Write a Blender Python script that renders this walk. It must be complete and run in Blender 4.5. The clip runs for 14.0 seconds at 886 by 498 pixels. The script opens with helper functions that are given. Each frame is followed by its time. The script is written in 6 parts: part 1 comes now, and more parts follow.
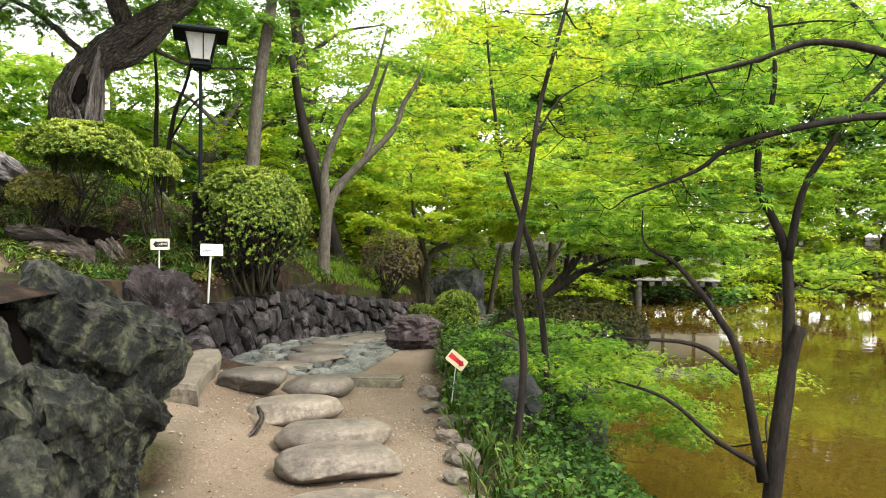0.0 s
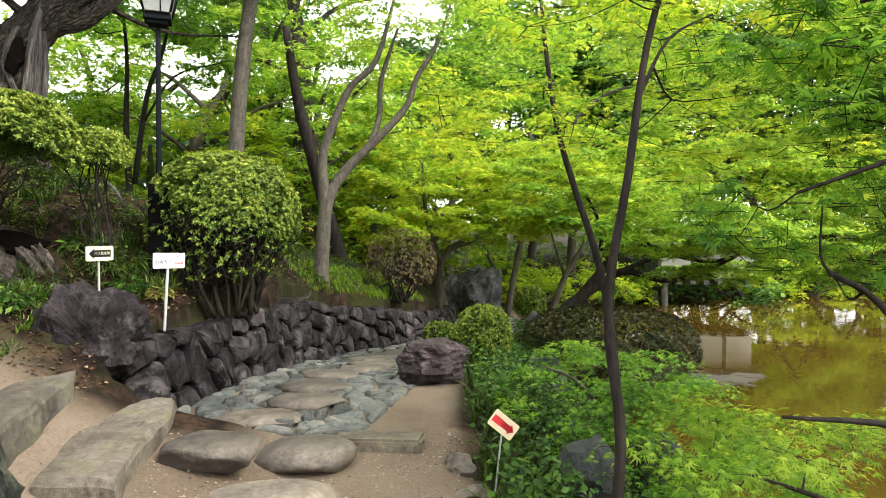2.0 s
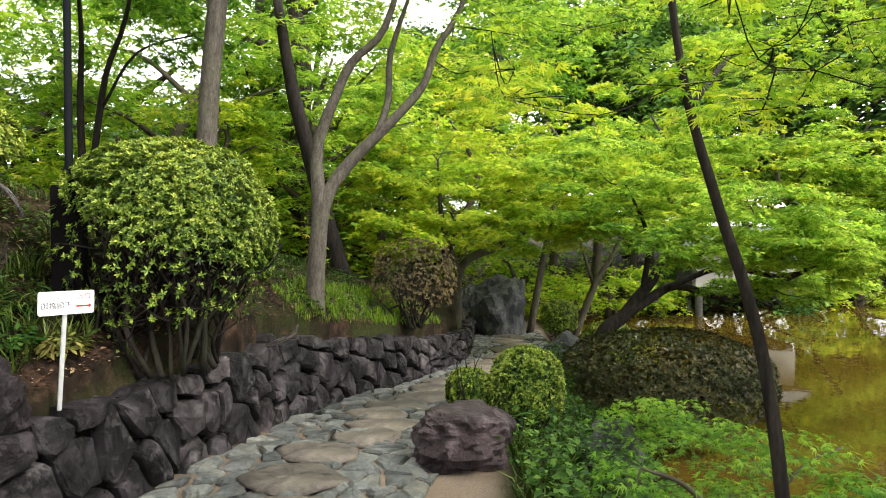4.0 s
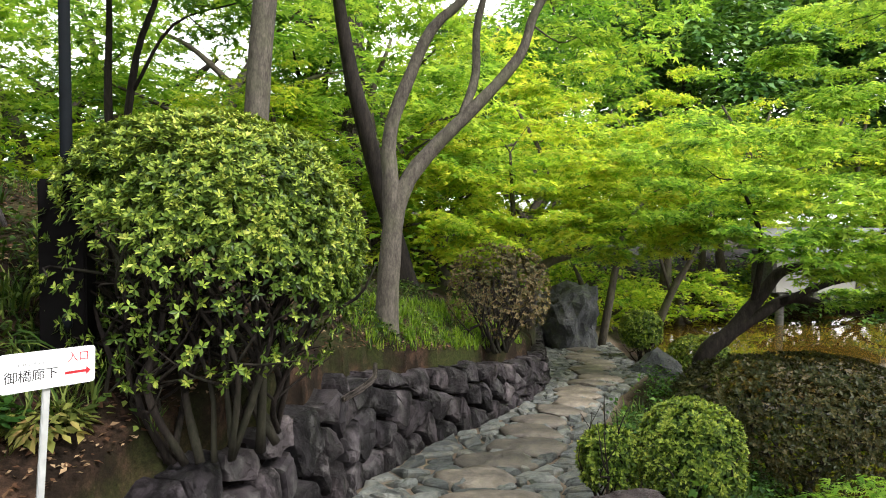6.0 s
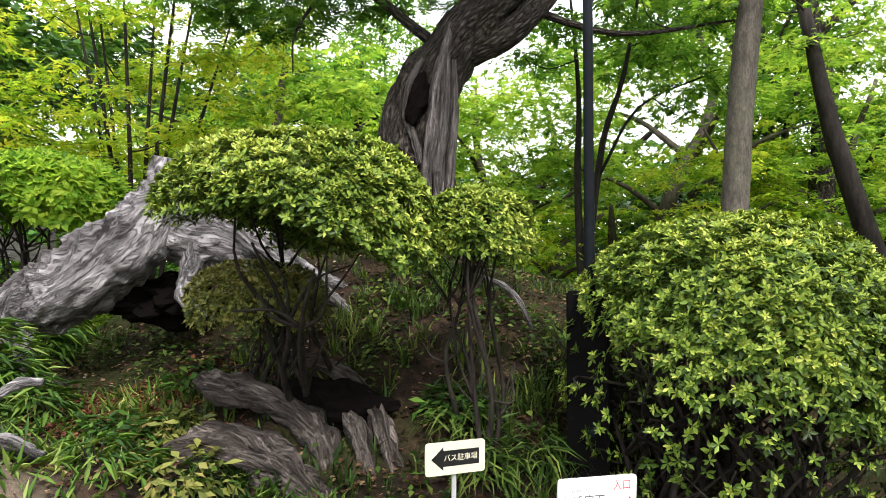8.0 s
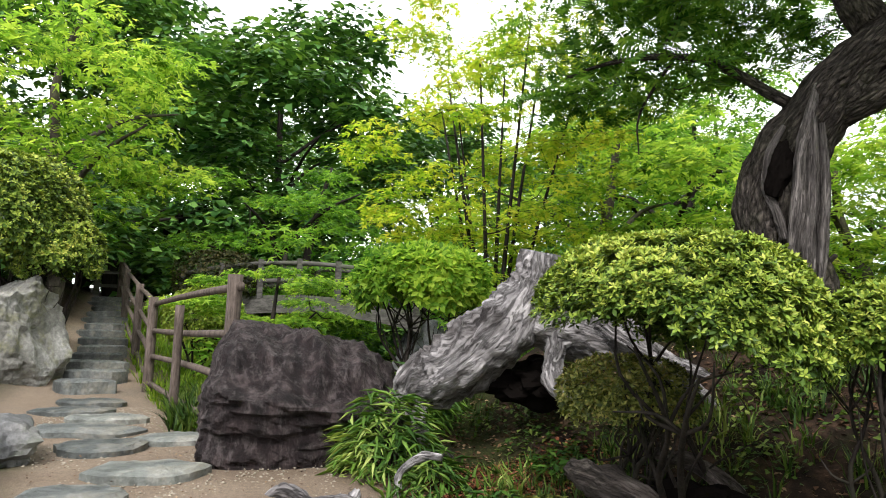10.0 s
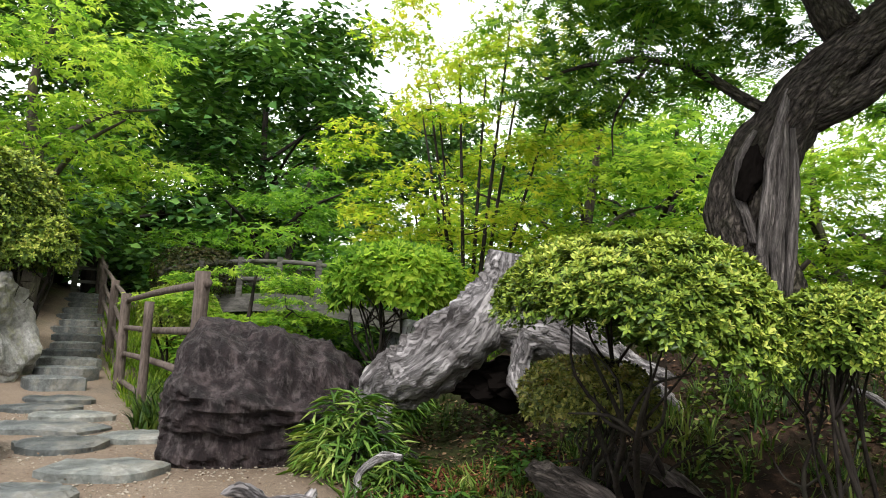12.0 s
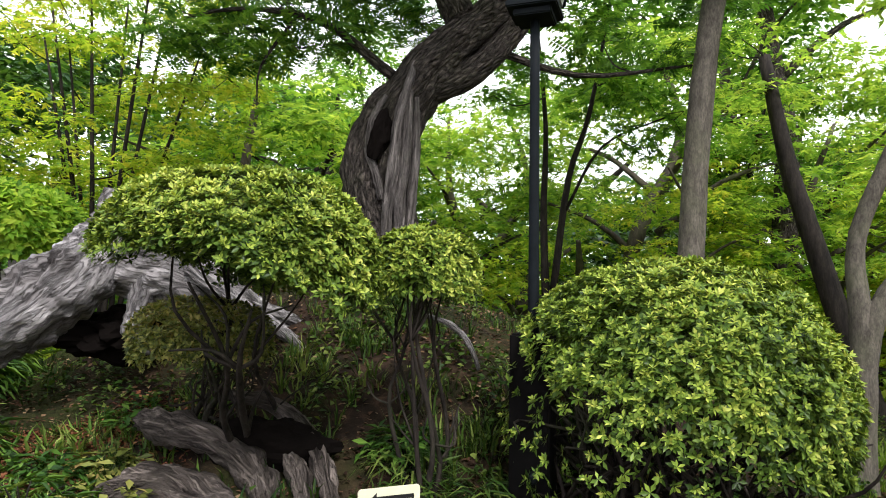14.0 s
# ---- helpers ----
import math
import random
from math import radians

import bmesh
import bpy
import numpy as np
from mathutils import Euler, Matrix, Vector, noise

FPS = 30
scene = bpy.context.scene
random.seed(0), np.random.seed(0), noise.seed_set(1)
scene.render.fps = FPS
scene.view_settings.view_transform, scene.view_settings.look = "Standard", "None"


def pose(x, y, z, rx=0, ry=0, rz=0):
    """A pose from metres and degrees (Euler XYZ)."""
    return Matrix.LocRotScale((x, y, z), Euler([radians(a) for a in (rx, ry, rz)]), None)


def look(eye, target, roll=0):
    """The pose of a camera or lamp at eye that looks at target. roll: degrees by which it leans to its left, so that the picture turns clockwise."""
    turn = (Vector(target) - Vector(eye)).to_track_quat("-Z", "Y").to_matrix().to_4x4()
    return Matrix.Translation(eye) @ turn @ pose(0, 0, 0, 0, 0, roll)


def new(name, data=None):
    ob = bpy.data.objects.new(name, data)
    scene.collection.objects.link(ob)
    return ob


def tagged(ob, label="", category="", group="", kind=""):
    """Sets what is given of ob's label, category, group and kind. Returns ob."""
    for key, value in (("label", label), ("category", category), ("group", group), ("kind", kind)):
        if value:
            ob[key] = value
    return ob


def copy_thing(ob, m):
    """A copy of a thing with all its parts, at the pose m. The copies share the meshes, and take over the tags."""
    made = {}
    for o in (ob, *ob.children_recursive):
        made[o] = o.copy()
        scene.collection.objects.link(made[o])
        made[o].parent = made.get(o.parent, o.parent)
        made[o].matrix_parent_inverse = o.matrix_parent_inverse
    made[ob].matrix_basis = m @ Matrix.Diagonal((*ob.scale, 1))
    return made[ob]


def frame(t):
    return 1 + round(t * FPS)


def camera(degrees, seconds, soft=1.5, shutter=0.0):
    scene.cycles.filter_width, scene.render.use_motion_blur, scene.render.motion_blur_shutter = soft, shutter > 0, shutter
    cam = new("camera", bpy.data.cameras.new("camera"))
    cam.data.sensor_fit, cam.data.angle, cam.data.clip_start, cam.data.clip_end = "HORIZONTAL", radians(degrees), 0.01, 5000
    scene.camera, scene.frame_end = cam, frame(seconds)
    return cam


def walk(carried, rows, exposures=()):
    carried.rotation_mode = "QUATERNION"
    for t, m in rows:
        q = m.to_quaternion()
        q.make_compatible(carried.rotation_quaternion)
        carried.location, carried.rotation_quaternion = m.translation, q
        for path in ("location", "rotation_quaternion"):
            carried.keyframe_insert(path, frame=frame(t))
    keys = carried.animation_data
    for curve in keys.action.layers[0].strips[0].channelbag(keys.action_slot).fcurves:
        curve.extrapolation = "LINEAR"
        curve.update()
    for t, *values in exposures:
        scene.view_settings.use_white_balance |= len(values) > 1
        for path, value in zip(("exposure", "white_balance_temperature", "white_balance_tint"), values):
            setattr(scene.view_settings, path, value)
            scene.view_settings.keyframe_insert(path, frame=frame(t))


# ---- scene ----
cam = camera(67.6, 14.0, 1.0)
METRES, EYE, TILT, LEAN, TURN = 7.0, 1.6, -1.5, -0.6, 0.0
ROWS = [
    (0.0, 0.0, 0.0, 0.0, -0.0, 0.0, -0.0),
    (0.5, -0.007, 0.0627, 0.0042, 0.13, -0.15, -0.01),
    (1.0, -0.032, 0.1281, 0.0165, 0.33, -0.31, 0.16),
    (1.5, -0.0311, 0.1897, 0.0145, 0.39, -0.46, 0.19),
    (2.0, -0.0313, 0.2598, 0.0217, 0.47, -0.69, 0.1),
    (4.5, -0.0823, 0.6081, 0.0519, 1.93, -0.85, -0.08),
    (5.0, -0.1117, 0.6671, 0.0544, 3.04, -0.92, -0.08),
    (5.5, -0.1383, 0.7059, 0.0594, 3.71, -1.01, -0.11),
    (6.0, -0.1541, 0.7523, 0.0631, 4.26, -1.02, -0.03),
    (6.5, -0.168, 0.7727, 0.0668, 6.9, -0.75, 0.3),
    (7.0, -0.1748, 0.7862, 0.0712, 15.83, 0.14, 0.43),
    (7.5, -0.1966, 0.7764, 0.0885, 27.57, 1.75, -0.13),
    (8.0, -0.2164, 0.7579, 0.0972, 40.03, 3.7, -0.59),
    (8.5, -0.2243, 0.7355, 0.1101, 52.59, 5.66, -1.31),
    (9.0, -0.2261, 0.7223, 0.1189, 62.27, 6.83, -1.63),
    (11.5, -0.2266, 0.7324, 0.1235, 68.4, 8.14, -2.81),
    (12.0, -0.2225, 0.7415, 0.1221, 65.97, 8.03, -3.22),
    (12.5, -0.2231, 0.7481, 0.1182, 63.3, 7.96, -3.14),
    (13.0, -0.2195, 0.7567, 0.1145, 56.12, 8.02, -2.78),
    (13.5, -0.2077, 0.7635, 0.1104, 47.8, 7.52, -1.98),
    (14.0, -0.1983, 0.7705, 0.1055, 38.14, 6.2, -1.41),
]
EXPOSURES = [(0, 0.26, 6600, 11), (2, 0.2, 6500, 12), (4.5, 0.1, 6450, 13), (6.5, 0.12, 6250, 15), (8, 0.04, 6200, 15), (9, -0.07, 6200, 13), (12.5, -0.2, 6250, 13), (14, -0.16, 6150, 15)]
walk(cam, [(t, pose(0, 0, EYE, TILT, LEAN, TURN) @ pose(METRES * x, METRES * y, METRES * z, 90 + pitch, roll, yaw)) for t, x, y, z, yaw, pitch, roll in ROWS], EXPOSURES)

# ---- world and light: bright overcast ----
world = bpy.data.worlds.new("sky")
scene.world = world
world.use_nodes = True
wn = world.node_tree
wn.nodes.clear()
w_out = wn.nodes.new("ShaderNodeOutputWorld")
w_bg = wn.nodes.new("ShaderNodeBackground")
w_mix = wn.nodes.new("ShaderNodeMix")
w_mix.data_type = "RGBA"
w_sky = wn.nodes.new("ShaderNodeTexSky")
w_sky.sky_type = "NISHITA"
w_sky.sun_disc = False
w_sky.sun_elevation = radians(47)
w_sky.sun_rotation = radians(120)
w_mix.inputs[0].default_value = 0.8
w_mix.inputs[7].default_value = (30.0, 30.0, 29.0, 1)
wn.links.new(w_sky.outputs[0], w_mix.inputs[6])
wn.links.new(w_mix.outputs[2], w_bg.inputs[0])
w_bg.inputs[1].default_value = 0.105
wn.links.new(w_bg.outputs[0], w_out.inputs[0])

sun = new("sun", bpy.data.lights.new("sun", "SUN"))
sun.data.energy = 4.8
sun.data.angle = radians(14)
sun.data.color = (1.0, 0.96, 0.88)
sun.matrix_world = look((0, 0, 20), (0 - math.sin(radians(120)) * 18.6, 0 - math.cos(radians(120)) * 18.6, 0))


# ---- materials ----
class Nodes:
    """A short way to wire a material."""

    def __init__(self, name):
        self.m = bpy.data.materials.new(name)
        self.m.use_nodes = True
        self.t = self.m.node_tree
        self.b = self.t.nodes["Principled BSDF"]
        self.out = self.t.nodes["Material Output"]

    def add(self, kind, **inputs):
        n = self.t.nodes.new(kind)
        for k, v in inputs.items():
            n.inputs[k.replace("_", " ")].default_value = v
        return n

    def link(self, a, b):
        self.t.links.new(a, b)

    def noise(self, scale, detail=6.0, rough=0.6, coord=None):
        n = self.add("ShaderNodeTexNoise", Scale=scale, Detail=detail, Roughness=rough)
        if coord is not None:
            self.link(coord, n.inputs["Vector"])
        return n.outputs["Fac"]

    def coord(self, stretch=None, space="Object"):
        c = self.add("ShaderNodeTexCoord").outputs[space]
        if stretch:
            m = self.add("ShaderNodeMapping")
            m.inputs["Scale"].default_value = stretch
            self.link(c, m.inputs["Vector"])
            c = m.outputs[0]
        return c

    def ramp(self, fac, stops):
        r = self.add("ShaderNodeValToRGB")
        e = r.color_ramp.elements
        while len(e) < len(stops):
            e.new(0.5)
        for el, (pos, col) in zip(e, stops):
            el.position, el.color = pos, (*col[:3], 1)
        self.link(fac, r.inputs[0])
        return r.outputs[0]

    def mix(self, fac, a, b, kind="MIX"):
        n = self.add("ShaderNodeMix")
        n.data_type, n.blend_type = "RGBA", kind
        for sock, v in ((0, fac), (6, a), (7, b)):
            if hasattr(v, "links"):
                self.link(v, n.inputs[sock])
            else:
                n.inputs[sock].default_value = v if sock == 0 else (*v[:3], 1)
        return n.outputs[2]

    def val(self, fac, lo, hi, a=0.35, b=0.65):
        n = self.add("ShaderNodeMapRange")
        self.link(fac, n.inputs[0])
        for i, v in enumerate((a, b, lo, hi)):
            n.inputs[i + 1].default_value = v
        return n.outputs[0]

    def bump(self, height, strength, dist):
        n = self.add("ShaderNodeBump", Strength=strength, Distance=dist)
        self.link(height, n.inputs["Height"])
        self.link(n.outputs[0], self.b.inputs["Normal"])


def stone_mat(name, dark, mid, pale, lichen=None, scale=3.0, rough=0.75, amount=0.35, bump=0.03, stretch=None, cracks=0.0):
    """Rock: broad tone, veins and grain, lichen in patches; every piece a little different."""
    k = Nodes(name)
    c = k.coord(stretch, "Object")
    big, fine, spots = k.noise(scale, 5, 0.6, c), k.noise(scale * 9, 8, 0.7, c), k.noise(scale * 1.7, 9, 0.75, c)
    col = k.ramp(big, [(0.3, dark), (0.52, mid), (0.75, pale)])
    col = k.mix(0.65, col, k.ramp(fine, [(0.3, (0.12, 0.12, 0.12)), (0.52, (0.8, 0.8, 0.8)), (0.75, (1.7, 1.7, 1.7))]), "MULTIPLY")
    info = k.add("ShaderNodeObjectInfo")
    col = k.mix(1.0, col, k.ramp(info.outputs["Random"], [(0, (0.5, 0.5, 0.51)), (0.5, (0.85, 0.83, 0.84)), (1, (1.25, 1.2, 1.15))]), "MULTIPLY")
    if lichen:
        col = k.mix(k.val(spots, 0, amount, 0.5, 0.66), col, lichen)
    k.link(col, k.b.inputs["Base Color"])
    k.link(k.val(fine, rough - 0.1, rough + 0.2), k.b.inputs["Roughness"])
    k.b.inputs["Specular IOR Level"].default_value = 0.22
    h = k.add("ShaderNodeMath")
    h.operation = "ADD"
    k.link(spots, h.inputs[0])
    k.link(fine, h.inputs[1])
    rise = h.outputs[0]
    if cracks:
        v = k.add("ShaderNodeTexVoronoi", Scale=cracks)
        v.feature = "DISTANCE_TO_EDGE"
        warp = k.add("ShaderNodeVectorMath")
        warp.operation = "ADD"
        k.link(k.coord((1, 1, 0.55) if not stretch else (1, 1, 2.2)), warp.inputs[0])
        k.link(k.mix(0.35, (0, 0, 0), spots), warp.inputs[1])
        k.link(warp.outputs[0], v.inputs["Vector"])
        line = k.ramp(v.outputs["Distance"], [(0.0, (0.0,) * 3), (0.05, (0.45,) * 3), (0.16, (1.0,) * 3)])
        dry = k.mix(k.val(big, 0.35, 0.95), (1, 1, 1), line)
        k.link(k.mix(1.0, col, dry, "MULTIPLY"), k.b.inputs["Base Color"])
        rise = k.mix(0.65, rise, line)
    k.bump(rise, 1.0, bump)
    return k.m


def bark_mat(name, dark, pale, moss=None, stretch=(9, 9, 1.6), bump=0.02, amount=0.5, rough=0.85, plates=0.0, swirl=0.0, along=False):
    k = Nodes(name)
    c = k.coord(stretch)
    if along:
        at = k.add("ShaderNodeAttribute")
        at.attribute_name = "grain"
        scaled = k.add("ShaderNodeMapping")
        scaled.inputs["Scale"].default_value = stretch
        k.link(at.outputs["Vector"], scaled.inputs["Vector"])
        c = scaled.outputs[0]
    n1, n2, n3 = k.noise(1.6, 7, 0.65, c), k.noise(6, 8, 0.7, c), k.noise(2.2, 5, 0.6, k.coord())
    col = k.ramp(n1, [(0.32, dark), (0.68, pale)])
    col = k.mix(0.45 if swirl else 0.75, col, k.ramp(n2, [(0.3, (0.15, 0.15, 0.15)), (0.7, (1.0, 1.0, 1.0))]), "MULTIPLY")
    if moss:
        col = k.mix(k.val(n3, 0, amount, 0.48, 0.68), col, moss)
    k.link(col, k.b.inputs["Base Color"])
    k.b.inputs["Roughness"].default_value = rough
    k.b.inputs["Specular IOR Level"].default_value = 0.15
    h = k.mix(0.5, n1, n2)
    if swirl:
        g = k.add("ShaderNodeTexNoise", Scale=2.2, Detail=6, Roughness=0.6, Distortion=swirl)
        k.link(c, g.inputs["Vector"])
        lines = k.ramp(g.outputs["Fac"], [(0.27, (0.1,) * 3), (0.36, (0.7,) * 3), (0.44, (1.1,) * 3), (0.49, (0.4,) * 3), (0.52, (1.1,) * 3), (0.6, (1.0,) * 3), (0.66, (0.25,) * 3), (0.74, (0.9,) * 3)])
        col = k.mix(0.6, col, lines, "MULTIPLY")
        k.link(col, k.b.inputs["Base Color"])
        h = k.mix(0.75, h, lines)
    if plates:
        v = k.add("ShaderNodeTexVoronoi", Scale=plates)
        v.feature = "DISTANCE_TO_EDGE"
        warp = k.add("ShaderNodeVectorMath")
        warp.operation = "ADD"
        k.link(c, warp.inputs[0])
        k.link(k.mix(0.5, (0, 0, 0), n2), warp.inputs[1])
        k.link(warp.outputs[0], v.inputs["Vector"])
        crack = k.ramp(v.outputs["Distance"], [(0.0, (0.2,) * 3), (0.2, (0.75,) * 3), (0.5, (1.1,) * 3)])
        col = k.mix(0.7, col, crack, "MULTIPLY")
        k.link(col, k.b.inputs["Base Color"])
        h = k.mix(0.7, h, crack)
    k.bump(h, 1.0, bump)
    return k.m


def leaf_mat(name, cols, scale=0.9, gloss=0.45, glow=0.45, tint=None):
    """Leaves: each leaf its own tone, drifting over the crown; part of the light comes through."""
    k = Nodes(name)
    geo = k.add("ShaderNodeNewGeometry")
    drift = k.noise(scale, 3, 0.5, k.coord(None, "Object"))
    both = k.add("ShaderNodeMath")
    both.operation = "MULTIPLY_ADD"
    k.link(drift, both.inputs[0])
    both.inputs[1].default_value = 1.5
    r = k.add("ShaderNodeMath")
    r.operation = "MULTIPLY_ADD"
    k.link(geo.outputs["Random Per Island"], r.inputs[0])
    r.inputs[1].default_value, r.inputs[2].default_value = 0.8, -0.645
    k.link(r.outputs[0], both.inputs[2])
    col = k.ramp(both.outputs[0], [(i / (len(cols) - 1), c) for i, c in enumerate(cols)])
    k.link(col, k.b.inputs["Base Color"])
    k.b.inputs["Roughness"].default_value = gloss
    k.b.inputs["Specular IOR Level"].default_value = 0.14
    tr = k.add("ShaderNodeBsdfTranslucent")
    k.link(k.mix(1.0, col, tint or (1.25, 1.2, 0.5), "MULTIPLY"), tr.inputs[0])
    mx = k.add("ShaderNodeMixShader")
    mx.inputs[0].default_value = glow
    k.link(k.b.outputs[0], mx.inputs[1])
    k.link(tr.outputs[0], mx.inputs[2])
    k.link(mx.outputs[0], k.out.inputs[0])
    return k.m


def plain_mat(name, col, rough=0.5, metal=0.0, vary=0.25, scale=14.0):
    k = Nodes(name)
    n = k.noise(scale, 6, 0.65, k.coord())
    k.link(k.mix(1.0, col, k.ramp(n, [(0.3, (1 - vary,) * 3), (0.7, (1 + vary * 0.5,) * 3)]), "MULTIPLY"), k.b.inputs["Base Color"])
    k.link(k.val(n, rough - 0.08, rough + 0.1), k.b.inputs["Roughness"])
    k.b.inputs["Metallic"].default_value = metal
    return k.m


M_WALL = stone_mat("andesite", (0.018, 0.015, 0.017), (0.052, 0.044, 0.049), (0.16, 0.14, 0.15), (0.24, 0.24, 0.22), 3.8, 0.62, 0.25, 0.035, None, 3.0)
M_NEAR = stone_mat("dark_mossy_stone", (0.007, 0.009, 0.009), (0.034, 0.039, 0.034), (0.2, 0.2, 0.165), (0.22, 0.23, 0.13), 6.5, 0.5, 0.55, 0.045, (1.4, 1.4, 0.7))
M_STEP = stone_mat("river_stone", (0.09, 0.08, 0.068), (0.17, 0.15, 0.125), (0.27, 0.245, 0.21), (0.17, 0.14, 0.09), 2.6, 0.55, 0.35, 0.01)
M_SLAB = stone_mat("granite_slab", (0.075, 0.066, 0.052), (0.15, 0.132, 0.105), (0.24, 0.215, 0.18), (0.16, 0.17, 0.07), 2.4, 0.65, 0.4, 0.012)
M_PAVE = stone_mat("green_schist", (0.07, 0.078, 0.075), (0.15, 0.165, 0.155), (0.28, 0.285, 0.265), (0.24, 0.21, 0.15), 3.2, 0.5, 0.4, 0.012)
M_BLACK = stone_mat("black_rock", (0.008, 0.006, 0.006), (0.032, 0.023, 0.024), (0.14, 0.11, 0.11), (0.36, 0.31, 0.3), 3.2, 0.55, 0.3, 0.05, (3.5, 3.5, 1.2))
M_PURPLE = stone_mat("purple_boulder", (0.012, 0.009, 0.01), (0.04, 0.029, 0.032), (0.13, 0.1, 0.108), (0.3, 0.26, 0.27), 4.5, 0.5, 0.25, 0.03, (1, 1, 0.5))
M_PALE = stone_mat("pale_rock", (0.14, 0.14, 0.12), (0.3, 0.3, 0.27), (0.5, 0.5, 0.47), (0.2, 0.2, 0.05), 2.6, 0.75, 0.5, 0.03)
M_GREYROCK = stone_mat("grey_rock", (0.04, 0.045, 0.05), (0.12, 0.125, 0.13), (0.25, 0.25, 0.25), (0.1, 0.13, 0.05), 2.2, 0.7, 0.4, 0.03)
M_BARK_OLD = bark_mat("old_bark", (0.012, 0.009, 0.008), (0.24, 0.2, 0.17), (0.09, 0.1, 0.035), (30, 30, 10), 0.07, 0.3, 0.9, 0.9, 0.0, True)
M_BARK_GREY = bark_mat("grey_bark", (0.065, 0.056, 0.046), (0.17, 0.15, 0.122), (0.12, 0.13, 0.07), (14, 14, 5), 0.006, 0.4)
M_BARK_MAPLE = bark_mat("maple_bark", (0.045, 0.037, 0.028), (0.13, 0.11, 0.085), (0.12, 0.13, 0.06), (10, 10, 2), 0.008, 0.5)
M_BARK_DARK = bark_mat("dark_wet_bark", (0.012, 0.01, 0.009), (0.05, 0.04, 0.033), None, (10, 10, 2), 0.008)
M_DRIFT = bark_mat("weathered_wood", (0.06, 0.053, 0.052), (0.52, 0.49, 0.485), (0.028, 0.02, 0.017), (7, 7, 1.1), 0.04, 0.95, 0.85, 0.0, 1.1, True)
M_DRIFT_DARK = bark_mat("grey_dead_wood", (0.03, 0.025, 0.023), (0.34, 0.3, 0.28), None, (22, 22, 2.2), 0.05, swirl=0.6, along=True)
M_ROT = bark_mat("rotten_wood", (0.016, 0.011, 0.01), (0.3, 0.25, 0.22), (0.03, 0.025, 0.015), (20, 20, 2.4), 0.05, 0.5, 0.85, 0.0, 1.0, True)
M_FENCE = bark_mat("fence_log", (0.07, 0.052, 0.042), (0.2, 0.16, 0.135), None, (12, 12, 2), 0.012)
M_BRIDGE = bark_mat("bridge_timber", (0.05, 0.048, 0.042), (0.17, 0.16, 0.145), (0.08, 0.1, 0.05), (3, 3, 12), 0.006)
M_TWIG = bark_mat("azalea_wood", (0.008, 0.006, 0.005), (0.05, 0.04, 0.033), (0.05, 0.06, 0.03), (12, 12, 3), 0.006, 0.3)
# Near-black that paints shade into hollows of wood and gaps of walls.
M_SHADE_BLACK = plain_mat("painted_shade_black", (0.005, 0.004, 0.0035), 0.95)
M_SHADE_BLACK.node_tree.nodes["Principled BSDF"].inputs["Specular IOR Level"].default_value = 0.02
M_MAPLE = leaf_mat("maple_leaf", [(0.05, 0.135, 0.013), (0.15, 0.29, 0.028), (0.28, 0.43, 0.046), (0.42, 0.52, 0.07)], 0.9, 0.5, 0.64, (1.4, 1.33, 1.1))
M_MAPLE_YELLOW = leaf_mat("maple_leaf_yellow", [(0.08, 0.2, 0.014), (0.23, 0.37, 0.026), (0.4, 0.5, 0.042), (0.54, 0.52, 0.065)], 0.9, 0.5, 0.66, (1.4, 1.33, 1.0))
M_MAPLE_DEEP = leaf_mat("maple_leaf_deep", [(0.03, 0.095, 0.011), (0.08, 0.19, 0.022), (0.155, 0.31, 0.034), (0.27, 0.42, 0.05)], 0.9, 0.5, 0.56, (1.35, 1.33, 0.9))
M_EVER = leaf_mat("evergreen_leaf", [(0.018, 0.055, 0.016), (0.05, 0.13, 0.032), (0.11, 0.24, 0.055), (0.22, 0.37, 0.08)], 0.6, 0.35, 0.25)
M_OLDLEAF = leaf_mat("walnut_leaf", [(0.03, 0.09, 0.018), (0.065, 0.16, 0.03), (0.12, 0.25, 0.042), (0.2, 0.33, 0.06)], 0.8, 0.4, 0.55)
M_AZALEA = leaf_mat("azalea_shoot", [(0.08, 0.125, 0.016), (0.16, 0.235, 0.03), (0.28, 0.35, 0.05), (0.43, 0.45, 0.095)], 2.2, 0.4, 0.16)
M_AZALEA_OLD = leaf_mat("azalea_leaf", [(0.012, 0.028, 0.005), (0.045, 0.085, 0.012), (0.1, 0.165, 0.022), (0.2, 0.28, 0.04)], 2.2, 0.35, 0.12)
# Azalea leaf with shade put into its colour, for bushes at pond and fence.
M_AZALEA_SHADED = leaf_mat("azalea_leaf_shaded", [(0.008, 0.014, 0.005), (0.022, 0.03, 0.01), (0.042, 0.043, 0.014), (0.075, 0.062, 0.022)], 1.6, 0.4, 0.2)
M_BROWNLEAF = leaf_mat("russet_leaf", [(0.04, 0.05, 0.02), (0.09, 0.078, 0.035), (0.14, 0.095, 0.05), (0.18, 0.15, 0.06)], 1.6, 0.5, 0.25)
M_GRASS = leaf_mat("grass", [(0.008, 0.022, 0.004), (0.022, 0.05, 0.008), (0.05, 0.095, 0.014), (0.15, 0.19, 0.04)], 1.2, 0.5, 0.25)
M_BAMBOO = leaf_mat("bamboo_grass", [(0.018, 0.05, 0.009), (0.045, 0.105, 0.015), (0.11, 0.2, 0.028), (0.32, 0.38, 0.11)], 1.2, 0.4, 0.25)
M_DULL = leaf_mat("dull_azalea_leaf", [(0.03, 0.045, 0.01), (0.11, 0.13, 0.028), (0.22, 0.23, 0.055), (0.32, 0.22, 0.085)], 2.5, 0.4, 0.2)
